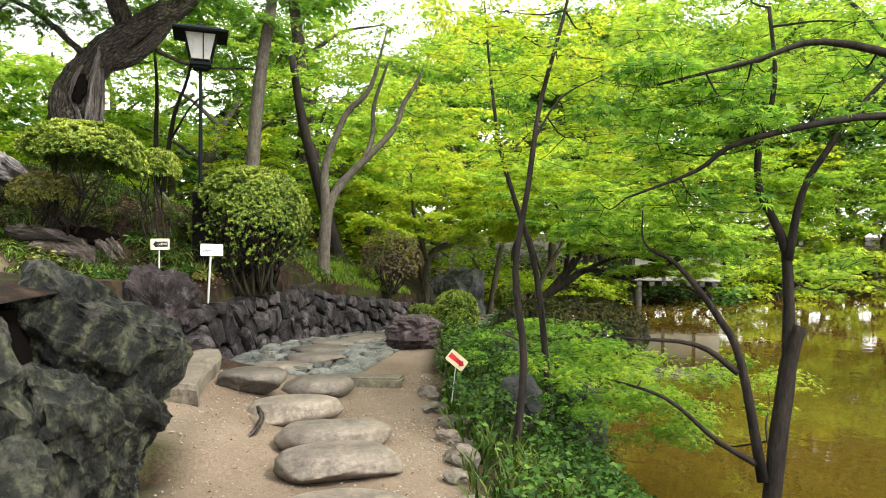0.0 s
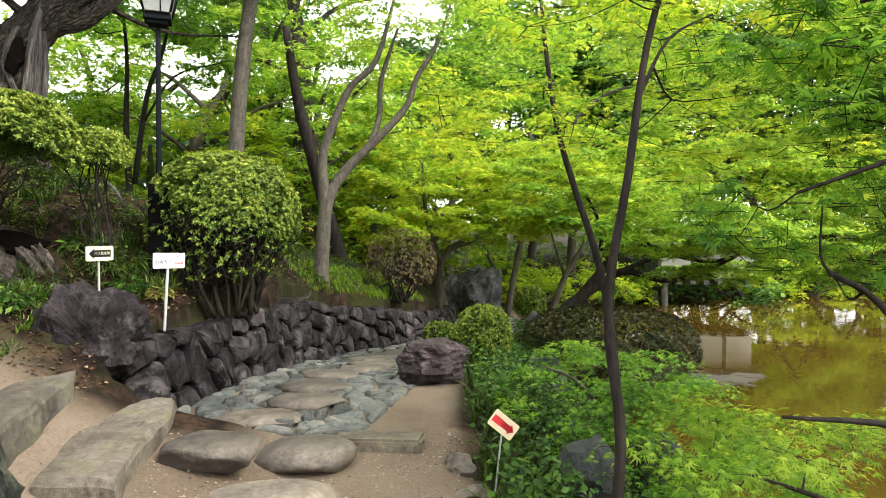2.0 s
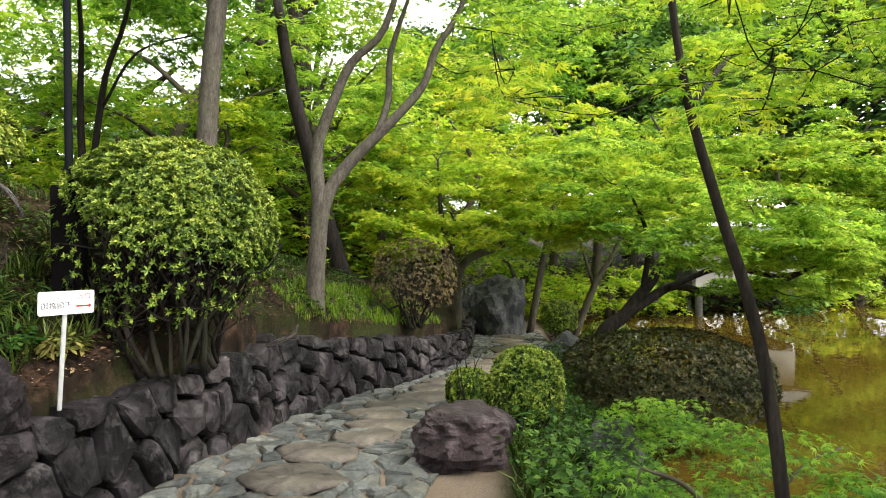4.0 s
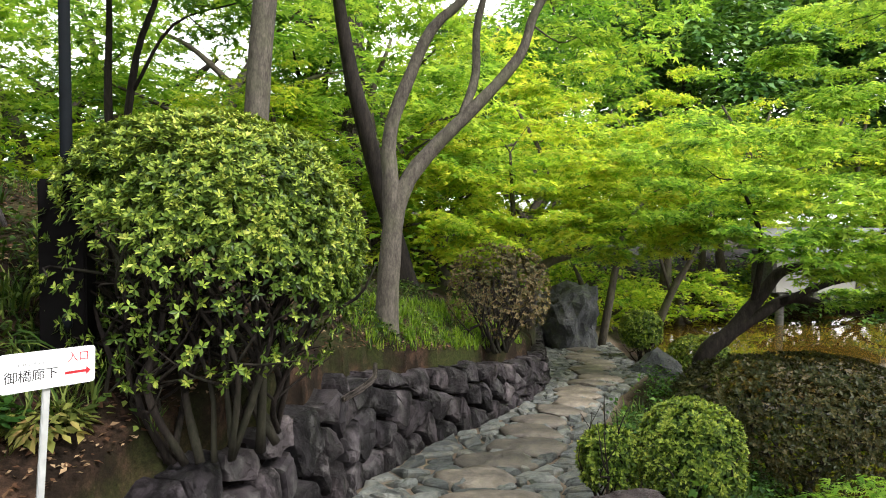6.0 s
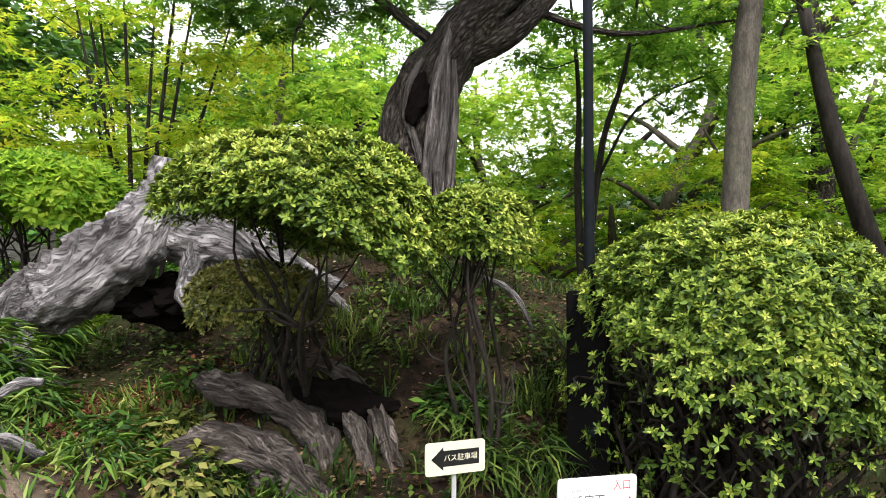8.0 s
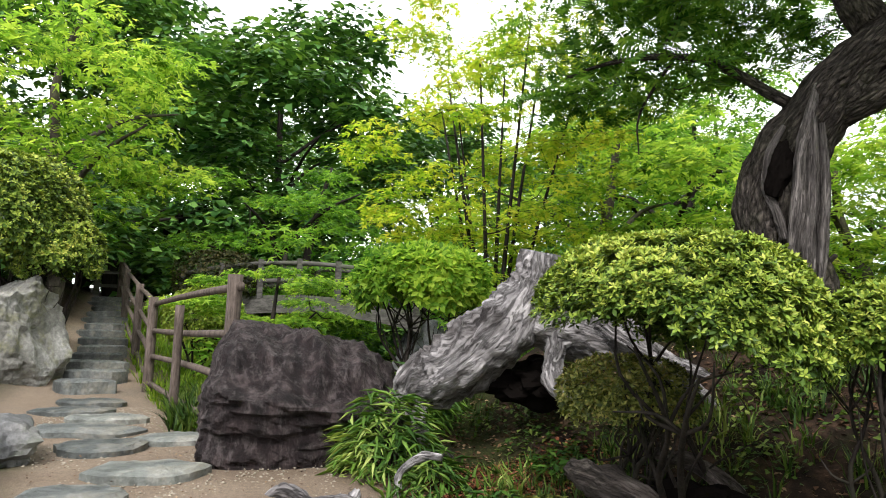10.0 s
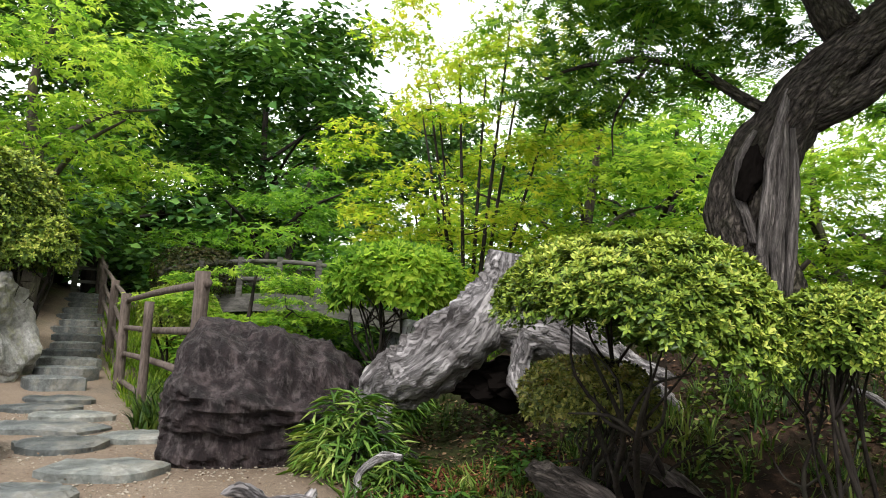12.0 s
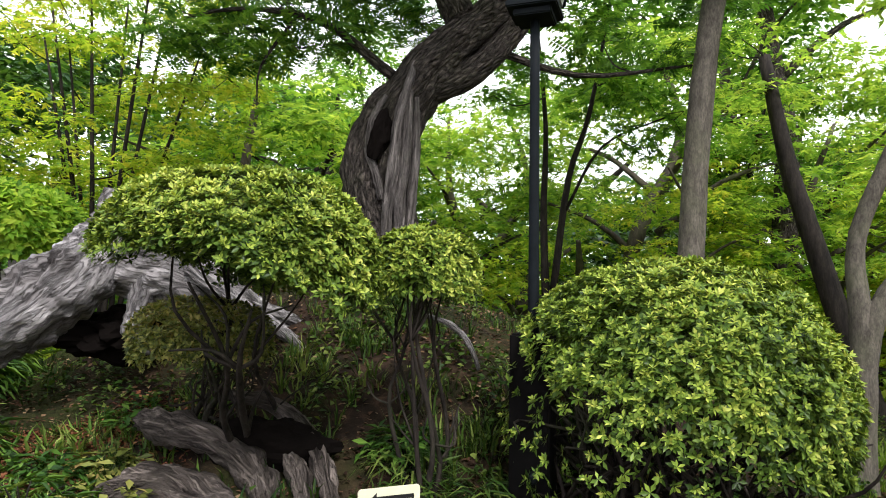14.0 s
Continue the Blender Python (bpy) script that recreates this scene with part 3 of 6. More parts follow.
def height(x, y):
    x, y = np.asarray(x, float), np.asarray(y, float)
    low = path_z(y)
    e = x - edge_x(y)
    bank = low - ramp_line(e, [0, 0.5, 1.2, 2.2, 3.2], [0, 0.1, 0.45, 1.35, 2.0])
    bank = np.maximum(bank, -1.95)
    # far shore of the pond
    shore = ramp_line(x, [1.5, 3, 10, 40, 200], [22.0, 24.5, 29, 37, 70])
    bank = bank + smooth(0, 1.5, y - shore) * (-0.8 - bank) + smooth(1, 9, y - shore) * 0.9
    low = np.where(e > 0, bank, low)
    low = low + np.where(e <= 0, smooth(22, 30, y) * 0.8, 0)
    # stairs, terrace and the way up beyond it
    terrace = 1.45 + ramp_line(-x, [9.0, 12, 17.7, 30], [0, 0.35, 1.25, 1.5]) + smooth(4.3, 2.2, y) * 0.5 * smooth(-7.5, -9, x)
    stair = ramp_line(-x, [1.2, 1.8, 2.3, 4.1, 4.2], [0.0, 0.2, 0.3, 1.18, 1.42])
    south = np.where(x > -4.2, stair, terrace)
    south = np.where((y < 4.25) & (x < -2.02), np.maximum(1.3 + 0.08 * smooth(-2, -4, x), np.where(x < -4.2, terrace, 0)), south)
    south = np.where((y < 4.25) & (x >= -2.02), 0.0, south)
    # the mound behind the retaining wall
    d = wall_x(y) - x
    rise = ramp_line(y, [7.1, 7.5, 8.6, 10, 12.5, 16, 24], [0.9, 1.15, 1.95, 1.9, 1.5, 1.5, 2.2])
    mound = wall_top(y) + rise * (1 - np.exp(-np.maximum(d, 0) / 1.8))
    mound = mound + (1.25 - mound) * smooth(-6.3, -8.6, x) * smooth(13.5, 10.5, y)
    blend = smooth(6.15, 7.15, y + 0.35 * smooth(-2.9, -4.5, x))
    left = south + (mound - south) * blend
    left = np.where(x > -2.75, np.where(y < 6.72, south, mound), left)
    inner = np.where(y < 6.72, x < np.where(y < 4.25, -1.95, -1.2), d > 0.24)
    z = np.where(inner, left, low)
    # the gully under the arched bridge
    z = z - 1.5 * np.exp(-(((x + 13.5) / 3.2) ** 2 + ((y - 9.0) / 2.4) ** 2))
    far = smooth(25, 90, np.hypot(x, y - 5))
    return z + far * 1.5 * (x < 5)


def ground(x, y):
    return float(height(x, y))


def build_ground():
    def axis(lo, hi, step, far):
        mid = list(np.arange(lo, hi, step))
        a, s = [lo], step
        while a[0] > -far:
            s *= 1.25
            a.insert(0, a[0] - s)
        b, s = [hi], step
        while b[-1] < far:
            s *= 1.25
            b.append(b[-1] + s)
        return np.array(a[:-1] + mid + b)

    xs, ys = axis(-8.5, 4.0, 0.085, 900), axis(0.5, 22.0, 0.1, 900)
    gx, gy = np.meshgrid(xs, ys)
    z = height(gx, gy)
    rough = np.array([noise.noise(Vector((a * 1.3, b * 1.3, 0))) * 0.05 + noise.noise(Vector((a * 5, b * 5, 3))) * 0.018 for a, b in zip(gx.ravel(), gy.ravel())]).reshape(gx.shape)
    trod = trodden(gx, gy)
    z = z + rough * (1 - 0.75 * trod)
    v = np.stack([gx, gy, z], -1).reshape(-1, 3)
    nx = len(xs)
    i = (np.arange(len(ys) - 1)[:, None] * nx + np.arange(nx - 1)[None]).ravel()
    me = mesh_np("ground", v, np.stack([i, i + 1, i + 1 + nx, i + nx], 1))
    at = me.attributes.new("trodden", "FLOAT", "POINT")
    at.data.foreach_set("value", trod.ravel().astype(np.float32))
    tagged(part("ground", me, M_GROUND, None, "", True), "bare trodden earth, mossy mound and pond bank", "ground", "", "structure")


def trodden(x, y):
    a = smooth(0.25, -0.1, x - edge_x(y)) * smooth(-1.9, -1.5, x) * (y < 6.9)
    b = smooth(-1.5, -2.0, x) * smooth(-9.5, -8.5, x) * smooth(4.2, 4.6, y) * smooth(6.5, 6.0, y)
    c = smooth(0.1, -0.1, x - edge_x(y)) * (y >= 6.7) * (x > wall_x(y) - 0.02) * (y < 24)
    d = smooth(-6, -8, x) * smooth(3.4, 3.9, y) * smooth(5.4, 4.9, y)
    return np.clip(a + b + c + d, 0, 1)


build_ground()
bm = bmesh.new()
bmesh.ops.create_grid(bm, x_segments=2, y_segments=2, size=0.5)
for v in bm.verts:
    v.co = Vector((v.co.x * 300 + 150.5, v.co.y * 240 - 20, WATER_Z))
tagged(part("water", bm, M_WATER), "still brown-green pond reflecting trees and sky", "pond", "", "structure")


# ---- retaining walls ----
def rubble_wall(name, line, top, bottom, dx, dy, material, label, seed, bulge, gap, lean=0.12, core=0.1, side=1, fine=1, craggy=0.012, worn=0.035):
    """A dry wall of fitted stones along a ground line of points, each stone a piece of its own."""
    rng = np.random.default_rng(seed)
    p = np.array(line)
    s = np.r_[0, np.cumsum(np.linalg.norm(np.diff(p, axis=0), axis=1))]

    def place(u, v, d):
        x, y = np.interp(u, s, p[:, 0]), np.interp(u, s, p[:, 1])
        x2, y2 = np.interp(u + 0.25, s, p[:, 0]), np.interp(u + 0.25, s, p[:, 1])
        x1, y1 = np.interp(u - 0.25, s, p[:, 0]), np.interp(u - 0.25, s, p[:, 1])
        t = Vector((x2 - x1, y2 - y1, 0)).normalized()
        n = Vector((t.y, -t.x, 0)) * side
        lo, hi = np.interp(u, s, bottom), np.interp(u, s, top)
        z = lo + v * (hi - lo)
        return Vector((x, y, z)) + n * (d - lean * (z - lo))

    total = s[-1]
    hgt = float(np.mean(np.array(top) - np.array(bottom)))
    seeds = jitter_seeds(rng, 0, 0, total, 1.0, dx, dy / hgt)
    seeds = [(a, b * hgt) for a, b in seeds]
    wall = thing(name, (0, 0, 0), label, "stone wall", "", "structure")
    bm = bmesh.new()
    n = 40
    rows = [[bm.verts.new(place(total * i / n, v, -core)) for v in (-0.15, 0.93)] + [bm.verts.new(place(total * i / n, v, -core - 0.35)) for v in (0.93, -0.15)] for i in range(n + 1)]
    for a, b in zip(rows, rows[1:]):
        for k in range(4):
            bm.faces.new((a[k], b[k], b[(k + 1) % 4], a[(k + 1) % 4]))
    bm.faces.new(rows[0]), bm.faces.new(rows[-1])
    # The core is black to paint the shade seen between the stones.
    part("core_gap_shade", bm, M_SHADE_BLACK, wall)
    for poly in cells(seeds, (0, -0.06, total, hgt * 1.02)):
        poly = [(a, b / hgt + (rng.normal(0, 0.035) if b > hgt * 0.95 else 0)) for a, b in poly]
        poly = [(a, b * hgt) for a, b in poly]
        st = stone_from_cell(poly, lambda u, v, d: place(u, v / hgt, d), gap, 0.22, bulge * rng.uniform(0.5, 1.5), rng, worn, fine, craggy)
        part("stone", st, material, wall)
    return wall


ys = np.r_[np.linspace(6.85, 15, 40), np.linspace(15.5, 20, 8)]
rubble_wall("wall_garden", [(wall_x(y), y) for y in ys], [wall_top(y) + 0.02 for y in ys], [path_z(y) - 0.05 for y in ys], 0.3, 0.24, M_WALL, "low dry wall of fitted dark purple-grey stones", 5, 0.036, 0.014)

def boulder_wall(name, line, top, bottom, dx, dy, material, label, seed):
    """A rough wall of upright craggy boulders, its deep gaps backed by black painted shade, earth along its top."""
    r = np.random.default_rng(seed)
    p = np.array(line)
    s = np.r_[0, np.cumsum(np.linalg.norm(np.diff(p, axis=0), axis=1))]
    wall = thing(name, (0, 0, 0), label, "stone wall", "", "structure")

    def place(u, v, d):
        x, y = np.interp(u, s, p[:, 0]), np.interp(u, s, p[:, 1])
        t = Vector((np.interp(u + 0.25, s, p[:, 0]) - np.interp(u - 0.25, s, p[:, 0]), np.interp(u + 0.25, s, p[:, 1]) - np.interp(u - 0.25, s, p[:, 1]), 0)).normalized()
        lo, hi = np.interp(u, s, bottom), np.interp(u, s, top)
        z = lo + v * (hi - lo)
        return Vector((x, y, z)) + Vector((t.y, -t.x, 0)) * (d - 0.08 * (z - lo)), math.degrees(math.atan2(t.y, t.x)), hi - lo

    n = 40
    # First a black core painting the gaps' shade, then an earth cap.
    for mat, title, deep, rows_v in ((M_SHADE_BLACK, "core_gap_shade", (-0.3, -0.3, -0.75, -0.75), (-0.15, 0.9, 0.9, -0.15)), (M_GROUND, "soil_top", (-0.2, -0.36, -0.56, -0.85), (0.93, 0.955, 0.96, 0.95))):
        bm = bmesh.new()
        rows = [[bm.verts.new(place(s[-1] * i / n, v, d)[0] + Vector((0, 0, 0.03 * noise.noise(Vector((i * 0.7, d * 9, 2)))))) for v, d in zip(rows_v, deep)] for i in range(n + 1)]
        closed = 4 if title == "core_gap_shade" else 3
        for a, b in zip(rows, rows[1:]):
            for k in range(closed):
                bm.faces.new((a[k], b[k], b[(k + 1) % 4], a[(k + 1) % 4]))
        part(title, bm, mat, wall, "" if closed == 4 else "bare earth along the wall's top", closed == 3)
    hgt = float(np.mean(np.array(top) - np.array(bottom)))
    for poly in cells(jitter_seeds(r, 0, 0, s[-1], hgt, dx, dy, 0.46), (0, -0.06, s[-1], hgt)):
        q = np.array(poly)
        c, half = (q.min(0) + q.max(0)) / 2, (q.max(0) - q.min(0)) / 2
        at, turn, h = place(c[0], c[1] / hgt, -0.23 + r.uniform(-0.09, 0.09))
        bm = bmesh.new()
        rock(bm, (half[0] * 0.98, 0.3, half[1] * 1.08 * h / hgt), int(r.integers(1, 999)), 5 if c[0] > 4.7 else 3, 0.09, 15, crag=0.1, boxy=0.7, deep=0.52)
        bm.normal_update()
        k = Vector((c[0] * 7, c[1] * 5, 0))
        chips = []
        for v in bm.verts:
            q = v.co
            rim = noise.ridged_multi_fractal(Vector((q.x * 7, q.y * 7, q.z * 3.5)) + k, 0.8, 2.2, 4, 1.0, 2.0) - 1.1
            chips.append(v.normal * (0.016 * rim + 0.016 * (noise.cell(Vector((q.x * 9, q.y * 9, q.z * 5)) + k) - 0.5)))
        for v, m in zip(bm.verts, chips):
            v.co += m
        ob = part("stone", bm, material, wall)
        ob.matrix_basis = pose(*at, r.normal(0, 10), r.normal(0, 16), turn + r.normal(0, 16))
    return wall


near_line = [(-1.05, -3.0), (-1.2, 0.0), (-1.32, 2.0), (-1.48, 3.3), (-1.6, 3.85), (-1.85, 4.15), (-2.6, 4.4), (-4.2, 4.6)]
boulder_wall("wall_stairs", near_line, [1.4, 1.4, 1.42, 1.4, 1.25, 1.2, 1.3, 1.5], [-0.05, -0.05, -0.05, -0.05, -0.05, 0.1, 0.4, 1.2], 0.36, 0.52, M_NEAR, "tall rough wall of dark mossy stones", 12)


# ---- steps, stepping stones and paving ----
def stepping_stone(x, y, w, d, h, turn, seed, material=None, group="stepping stones", label="smooth grey-brown stepping stone set in bare earth", z=None):
    bm = bmesh.new()
    rock(bm, (w / 2 * 1.12, d / 2 * 1.15, h * 0.75), seed, 4 if h > 0.1 else 3, 0.07 if h > 0.1 else 0.16, 6, (0, 0, 0), 0.6 if h > 0.1 else 0.45)
    base = ground(x, y) if z is None else z
    e = thing("stepping_stone", (x, y, base), label, "stepping stone", group, "", turn)
    ob = part("stone", bm, material or M_STEP, e, "", True)
    ob.location.z = h * 0.45
    return e


for x, y, w, d, h, turn, seed in [
    (-0.5, 3.62, 0.72, 0.42, 0.12, 4, 1), (-0.64, 4.3, 0.82, 0.46, 0.18, 5, 2), (-0.79, 4.88, 0.78, 0.46, 0.18, 14, 3), (-1.26, 5.46, 0.8, 0.4, 0.19, 18, 4),
    (-1.69, 5.92, 0.6, 0.48, 0.19, 14, 5), (-1.22, 6.36, 0.66, 0.5, 0.19, 0, 6), (-0.3, 2.7, 0.7, 0.45, 0.12, -8, 7), (-0.2, 1.75, 0.7, 0.45, 0.12, 5, 8),
]:
    stepping_stone(x, y, w, d, h, turn, seed)


def stone_step(corners, top, thick, seed, label):
    """A heavy slab: four corners on plan, its edges chipped and its top slightly uneven."""
    c = np.mean(corners, 0)
    e = thing("stone_step", (c[0], c[1], top - thick), label, "step", "stone steps up to the terrace")
    bm = bmesh.new()
    nx, ny = 12, 5
    grid = []
    for lvl, inset in ((0, 0.0), (thick * 0.5, -0.012), (thick - 0.035, 0.0), (thick, 0.035)):
        ring = []
        for side in range(4):
            a, b = np.array(corners[side]), np.array(corners[(side + 1) % 4])
            for k in range(nx if side % 2 else ny):
                t = k / (nx if side % 2 else ny)
                q = a + (b - a) * t
                q = q + (c - q) / np.linalg.norm(c - q) * inset
                q = Vector((*(q - c), lvl))
                q += Vector((noise.noise(q * 3 + Vector((seed, 0, 0))), noise.noise(q * 3 + Vector((0, seed, 0))), 0.35 * noise.noise(q * 5 + Vector((0, 0, seed))))) * 0.055
                ring.append(bm.verts.new(q))
        grid.append(ring)
    m = len(grid[0])
    for a, b in zip(grid, grid[1:]):
        for k in range(m):
            bm.faces.new((a[k], a[(k + 1) % m], b[(k + 1) % m], b[k]))
    inner = [bm.verts.new(v.co * 0.55 + Vector((0, 0, thick * 0.45 + 0.012 * noise.noise(v.co * 4)))) for v in grid[-1]]
    for k in range(m):
        bm.faces.new((grid[-1][k], grid[-1][(k + 1) % m], inner[(k + 1) % m], inner[k]))
    bm.faces.new(inner)
    bmesh.ops.recalc_face_normals(bm, faces=bm.faces)
    part("slab", bm, M_SLAB, e)
    return e


stone_step([(-2.34, 5.14), (-1.88, 5.08), (-2.24, 6.74), (-2.74, 6.76)], 0.385, 0.27, 1, "long tan stone slab step with chipped edges")
stone_step([(-2.95, 4.9), (-2.42, 4.95), (-2.86, 6.58), (-3.4, 6.7)], 0.64, 0.3, 2, "long tan stone slab step below the mound")
stone_step([(-3.4, 4.8), (-2.95, 4.85), (-3.3, 6.3), (-3.85, 6.4)], 0.88, 0.3, 3, "long tan stone slab step between wall and mound")
stone_step([(-3.9, 4.8), (-3.4, 4.85), (-3.7, 6.1), (-4.2, 6.15)], 1.12, 0.3, 4, "long tan stone slab step between wall and mound")
stone_step([(-4.45, 4.8), (-3.9, 4.85), (-4.15, 5.9), (-4.65, 5.95)], 1.36, 0.3, 5, "long tan stone slab step at the terrace edge")

bm = bmesh.new()
box(bm, (0.66, 0.24, 0.12), (0, 0, 0), 0.02)
for v in bm.verts:
    v.co += Vector((noise.noise(v.co * 6), noise.noise(v.co * 6 + Vector((3, 0, 0))), noise.noise(v.co * 6 + Vector((0, 3, 0))) * 0.5)) * 0.02
e = thing("kerb_stone", (-0.72, 6.68, 0.0), "flat pale stone edging the paved path", "kerb", "", "", -4)
ob = part("stone", bm, M_SLAB, e)
ob.location.z = 0.07


def boulder(name, at, size, seed, material, label, cuts=4, rough=0.16, facets=10, turn=0, category="boulder", flat_top=None, sink=0.25, crag=0.1, boxy=1.0):
    e = thing(name, (at[0], at[1], at[2]), label, category, "", "", turn)
    bm = bmesh.new()
    rock(bm, size, seed, cuts, rough, facets, (0, 0, size[2] * (1 - sink)), flat_top, crag, boxy)
    ob = part("stone", bm, material, e)
    return e


boulder("boulder", (-0.32, 8.5, path_z(8.5) - 0.05), (0.44, 0.32, 0.29), 26, M_PURPLE, "purple-grey boulder with white streaks beside the paved path", 5, 0.1, 9, 15, flat_top=0.75, sink=0.2, crag=0.13, boxy=0.85)
for i, (x, y, w) in enumerate([(0.16, 3.3, 0.12), (0.2, 3.75, 0.15), (0.1, 4.2, 0.11), (0.14, 4.6, 0.17), (0.06, 5.05, 0.12), (0.1, 5.45, 0.15), (-0.05, 5.85, 0.13), (0.2, 5.0, 0.1), (-0.12, 6.3, 0.14)]):
    boulder("edge_stone", (x, y, ground(x, y) - 0.03), (w, w * 0.75, w * 0.55), 90 + i, M_STEP, "rough stone edging the trodden path", 3, 0.2, 9, i * 40)
boulder("boulder", (-2.98, 6.92, 0.22), (0.44, 0.36, 0.56), 33, M_PURPLE, "reddish-black boulder at the foot of the mound", 5, 0.2, 6, crag=0.16, boxy=0.7)
boulder("boulder", (-2.5, 6.78, 0.12), (0.2, 0.18, 0.24), 34, M_WALL, "dark rounded stone at the wall's end", 3, 0.16)
boulder("rock", (0.72, 20.1, -1.05), (0.75, 0.6, 0.95), 41, M_GREYROCK, "tall grey standing rock where the path ends", 4, 0.2, 9)
boulder("rock", (-0.1, 20.3, -0.9), (0.4, 0.4, 0.65), 43, M_GREYROCK, "grey rock beside the standing rock", 4, 0.2, 9)
boulder("rock", (1.7, 16.6, -1.0), (0.55, 0.5, 0.42), 44, M_GREYROCK, "low grey rock at the water's edge", 3, 0.2, 9)
boulder("rock", (0.75, 6.3, -0.35), (0.22, 0.2, 0.36), 45, M_GREYROCK, "grey rock on the pond bank", 3, 0.2, 9)
boulder("rock", (1.5, 7.4, -0.9), (0.35, 0.3, 0.5), 46, M_GREYROCK, "dark rock low on the pond bank", 3, 0.2, 9)
boulder("rock", (0.9, 9.2, -0.5), (0.3, 0.3, 0.45), 47, M_GREYROCK, "grey rock on the pond bank below the azalea", 3, 0.2, 9)


def black_rock(x, y, z, turn):
    """A squat rock: upright front below a ledge, a sloping streaked face above it, its top falling to one end."""
    e = thing("black_rock", (x, y, z), "large black rock with pale veins beside the fence", "boulder", "", "", turn)
    bm = bmesh.new()
    bmesh.ops.create_cube(bm, size=2.0)
    bmesh.ops.subdivide_edges(bm, edges=bm.edges, cuts=44, use_grid_fill=True)
    for v in bm.verts:
        p = v.co.copy()
        n = (abs(p.x) ** 7 + abs(p.y) ** 7 + abs(p.z) ** 7) ** (1 / 7)
        p /= n
        up = (p.z + 1) / 2
        wide = 1.0 - 0.12 * up
        tall = 0.96 - 0.07 * (p.x + 1) - 0.5 * max(0.0, p.x - 0.55) - 0.5 * max(0.0, -p.x - 0.85)
        ledge = 0.52 - 0.05 * p.x + 0.03 * noise.noise(Vector((p.x * 3, 0, 4)))
        back = max(0.0, up - ledge) * 0.75 * (1 - p.y) / 2
        lip = 0.05 * math.exp(-(((up - ledge) / 0.05) ** 2))
        q = Vector((p.x * 0.66 * wide + 0.05 * up, p.y * 0.46 + back - lip * (p.y < 0), up * tall))
        k = Vector((q.x * 3.0, q.y * 3.0, q.z * (9.0 if up < ledge else 2.5)))
        fine = noise.ridged_multi_fractal(k, 0.8, 2.2, 5, 1.0, 2.0) - 1.0
        streak = noise.noise(Vector((q.x * 17, q.y * 4, q.z * 4 + 9))) if up > ledge else 0.4 * noise.noise(Vector((q.x * 6, 3, q.z * 19)))
        q += p.normalized() * (0.055 * fine + 0.034 * streak + 0.1 * noise.noise(q * 2.1 + Vector((7, 0, 0))))
        v.co = q
    part("stone", bm, M_BLACK, e)


black_rock(-6.15, 6.0, 1.33, 81)
boulder("pale_rock", (-10.1, 3.45, 1.45), (0.66, 0.75, 0.78), 52, M_PALE, "big pale lichened rock beside the climbing path", 5, 0.16, 8, crag=0.07, boxy=0.75)
boulder("pale_rock", (-9.0, 2.9, 1.4), (0.5, 0.5, 0.5), 53, M_PALE, "rounded tan rock beside the climbing path", 3, 0.15, 10)
boulder("rock", (-6.4, 4.1, 1.35), (0.4, 0.36, 0.22), 54, M_GREYROCK, "grey-green rock lying on the terrace", 4, 0.2, 9)


# ---- lamp and signs ----
def lamp_post(x, y):
    z = ground(x, y) - 0.02
    e = thing("street_lamp", (x, y, z), "black iron garden lamp with a milky lantern on a tarred base", "lamp post", "", "", 20)
    top = 3.55 - z
    bm = bmesh.new()
    box(bm, (0.185, 0.185, 2.0 - z + 0.1), (0, 0, (2.0 - z) / 2), 0.008)
    base = part("base", bm, M_TAR, e, "black tarred timber casing")
    bm = bmesh.new()
    tube(bm, [(0.03, -0.1, 1.42 - z, 0.008), (0.03, -0.13, 1.42 - z, 0.012), (0.03, -0.15, 1.43 - z, 0.022), (0.03, -0.16, 1.46 - z, 0.02)], 8, 3, 0)
    part("knob", bm, M_IRON, base, "round iron knob")
    bm = bmesh.new()
    tube(bm, [(0, 0, 1.9 - z, 0.027), (0, 0, 2.6 - z, 0.024), (0, 0, top, 0.023)], 12, 3, 0)
    part("pole", bm, M_IRON, e, "", True)
    bm = bmesh.new()
    for r, h in ((0.09, 0.0), (0.12, 0.035), (0.08, 0.07)):
        box(bm, (r * 2, r * 2, 0.035), (0, 0, top + h), 0.006)
    part("collar", bm, M_IRON, e)
    h0, h1, r0, r1 = top + 0.09, top + 0.38, 0.115, 0.18
    for k in range(4):
        turn = Matrix.Rotation(k * math.pi / 2, 3, "Z")
        bm = bmesh.new()
        v = [bm.verts.new(turn @ Vector(c)) for c in ((-r0, -r0, h0), (r0, -r0, h0), (r1, -r1, h1), (-r1, -r1, h1))]
        w = [bm.verts.new(turn @ Vector(c)) for c in ((-r0, -r0 + 0.006, h0), (r0, -r0 + 0.006, h0), (r1, -r1 + 0.006, h1), (-r1, -r1 + 0.006, h1))]
        bm.faces.new(v), bm.faces.new(w[::-1])
        for i in range(4):
            bm.faces.new((v[i], w[i], w[(i + 1) % 4], v[(i + 1) % 4]))
        part("pane", bm, M_GLASS_LAMP, e, "milky white lantern pane")
        bm = bmesh.new()
        tube(bm, [(*(turn @ Vector((r0, -r0, h0))), 0.012), (*(turn @ Vector((r1, -r1, h1))), 0.012)], 6, 2, 0)
        part("corner_bar", bm, M_IRON, e)
        bm = bmesh.new()
        tube(bm, [(*(turn @ Vector((0.03, -r0 - 0.004, h0))), 0.006), (*(turn @ Vector((0.03, -r1 - 0.004, h1))), 0.006)], 6, 2, 0)
        part("glazing_bar", bm, M_IRON, e)
    bm = bmesh.new()
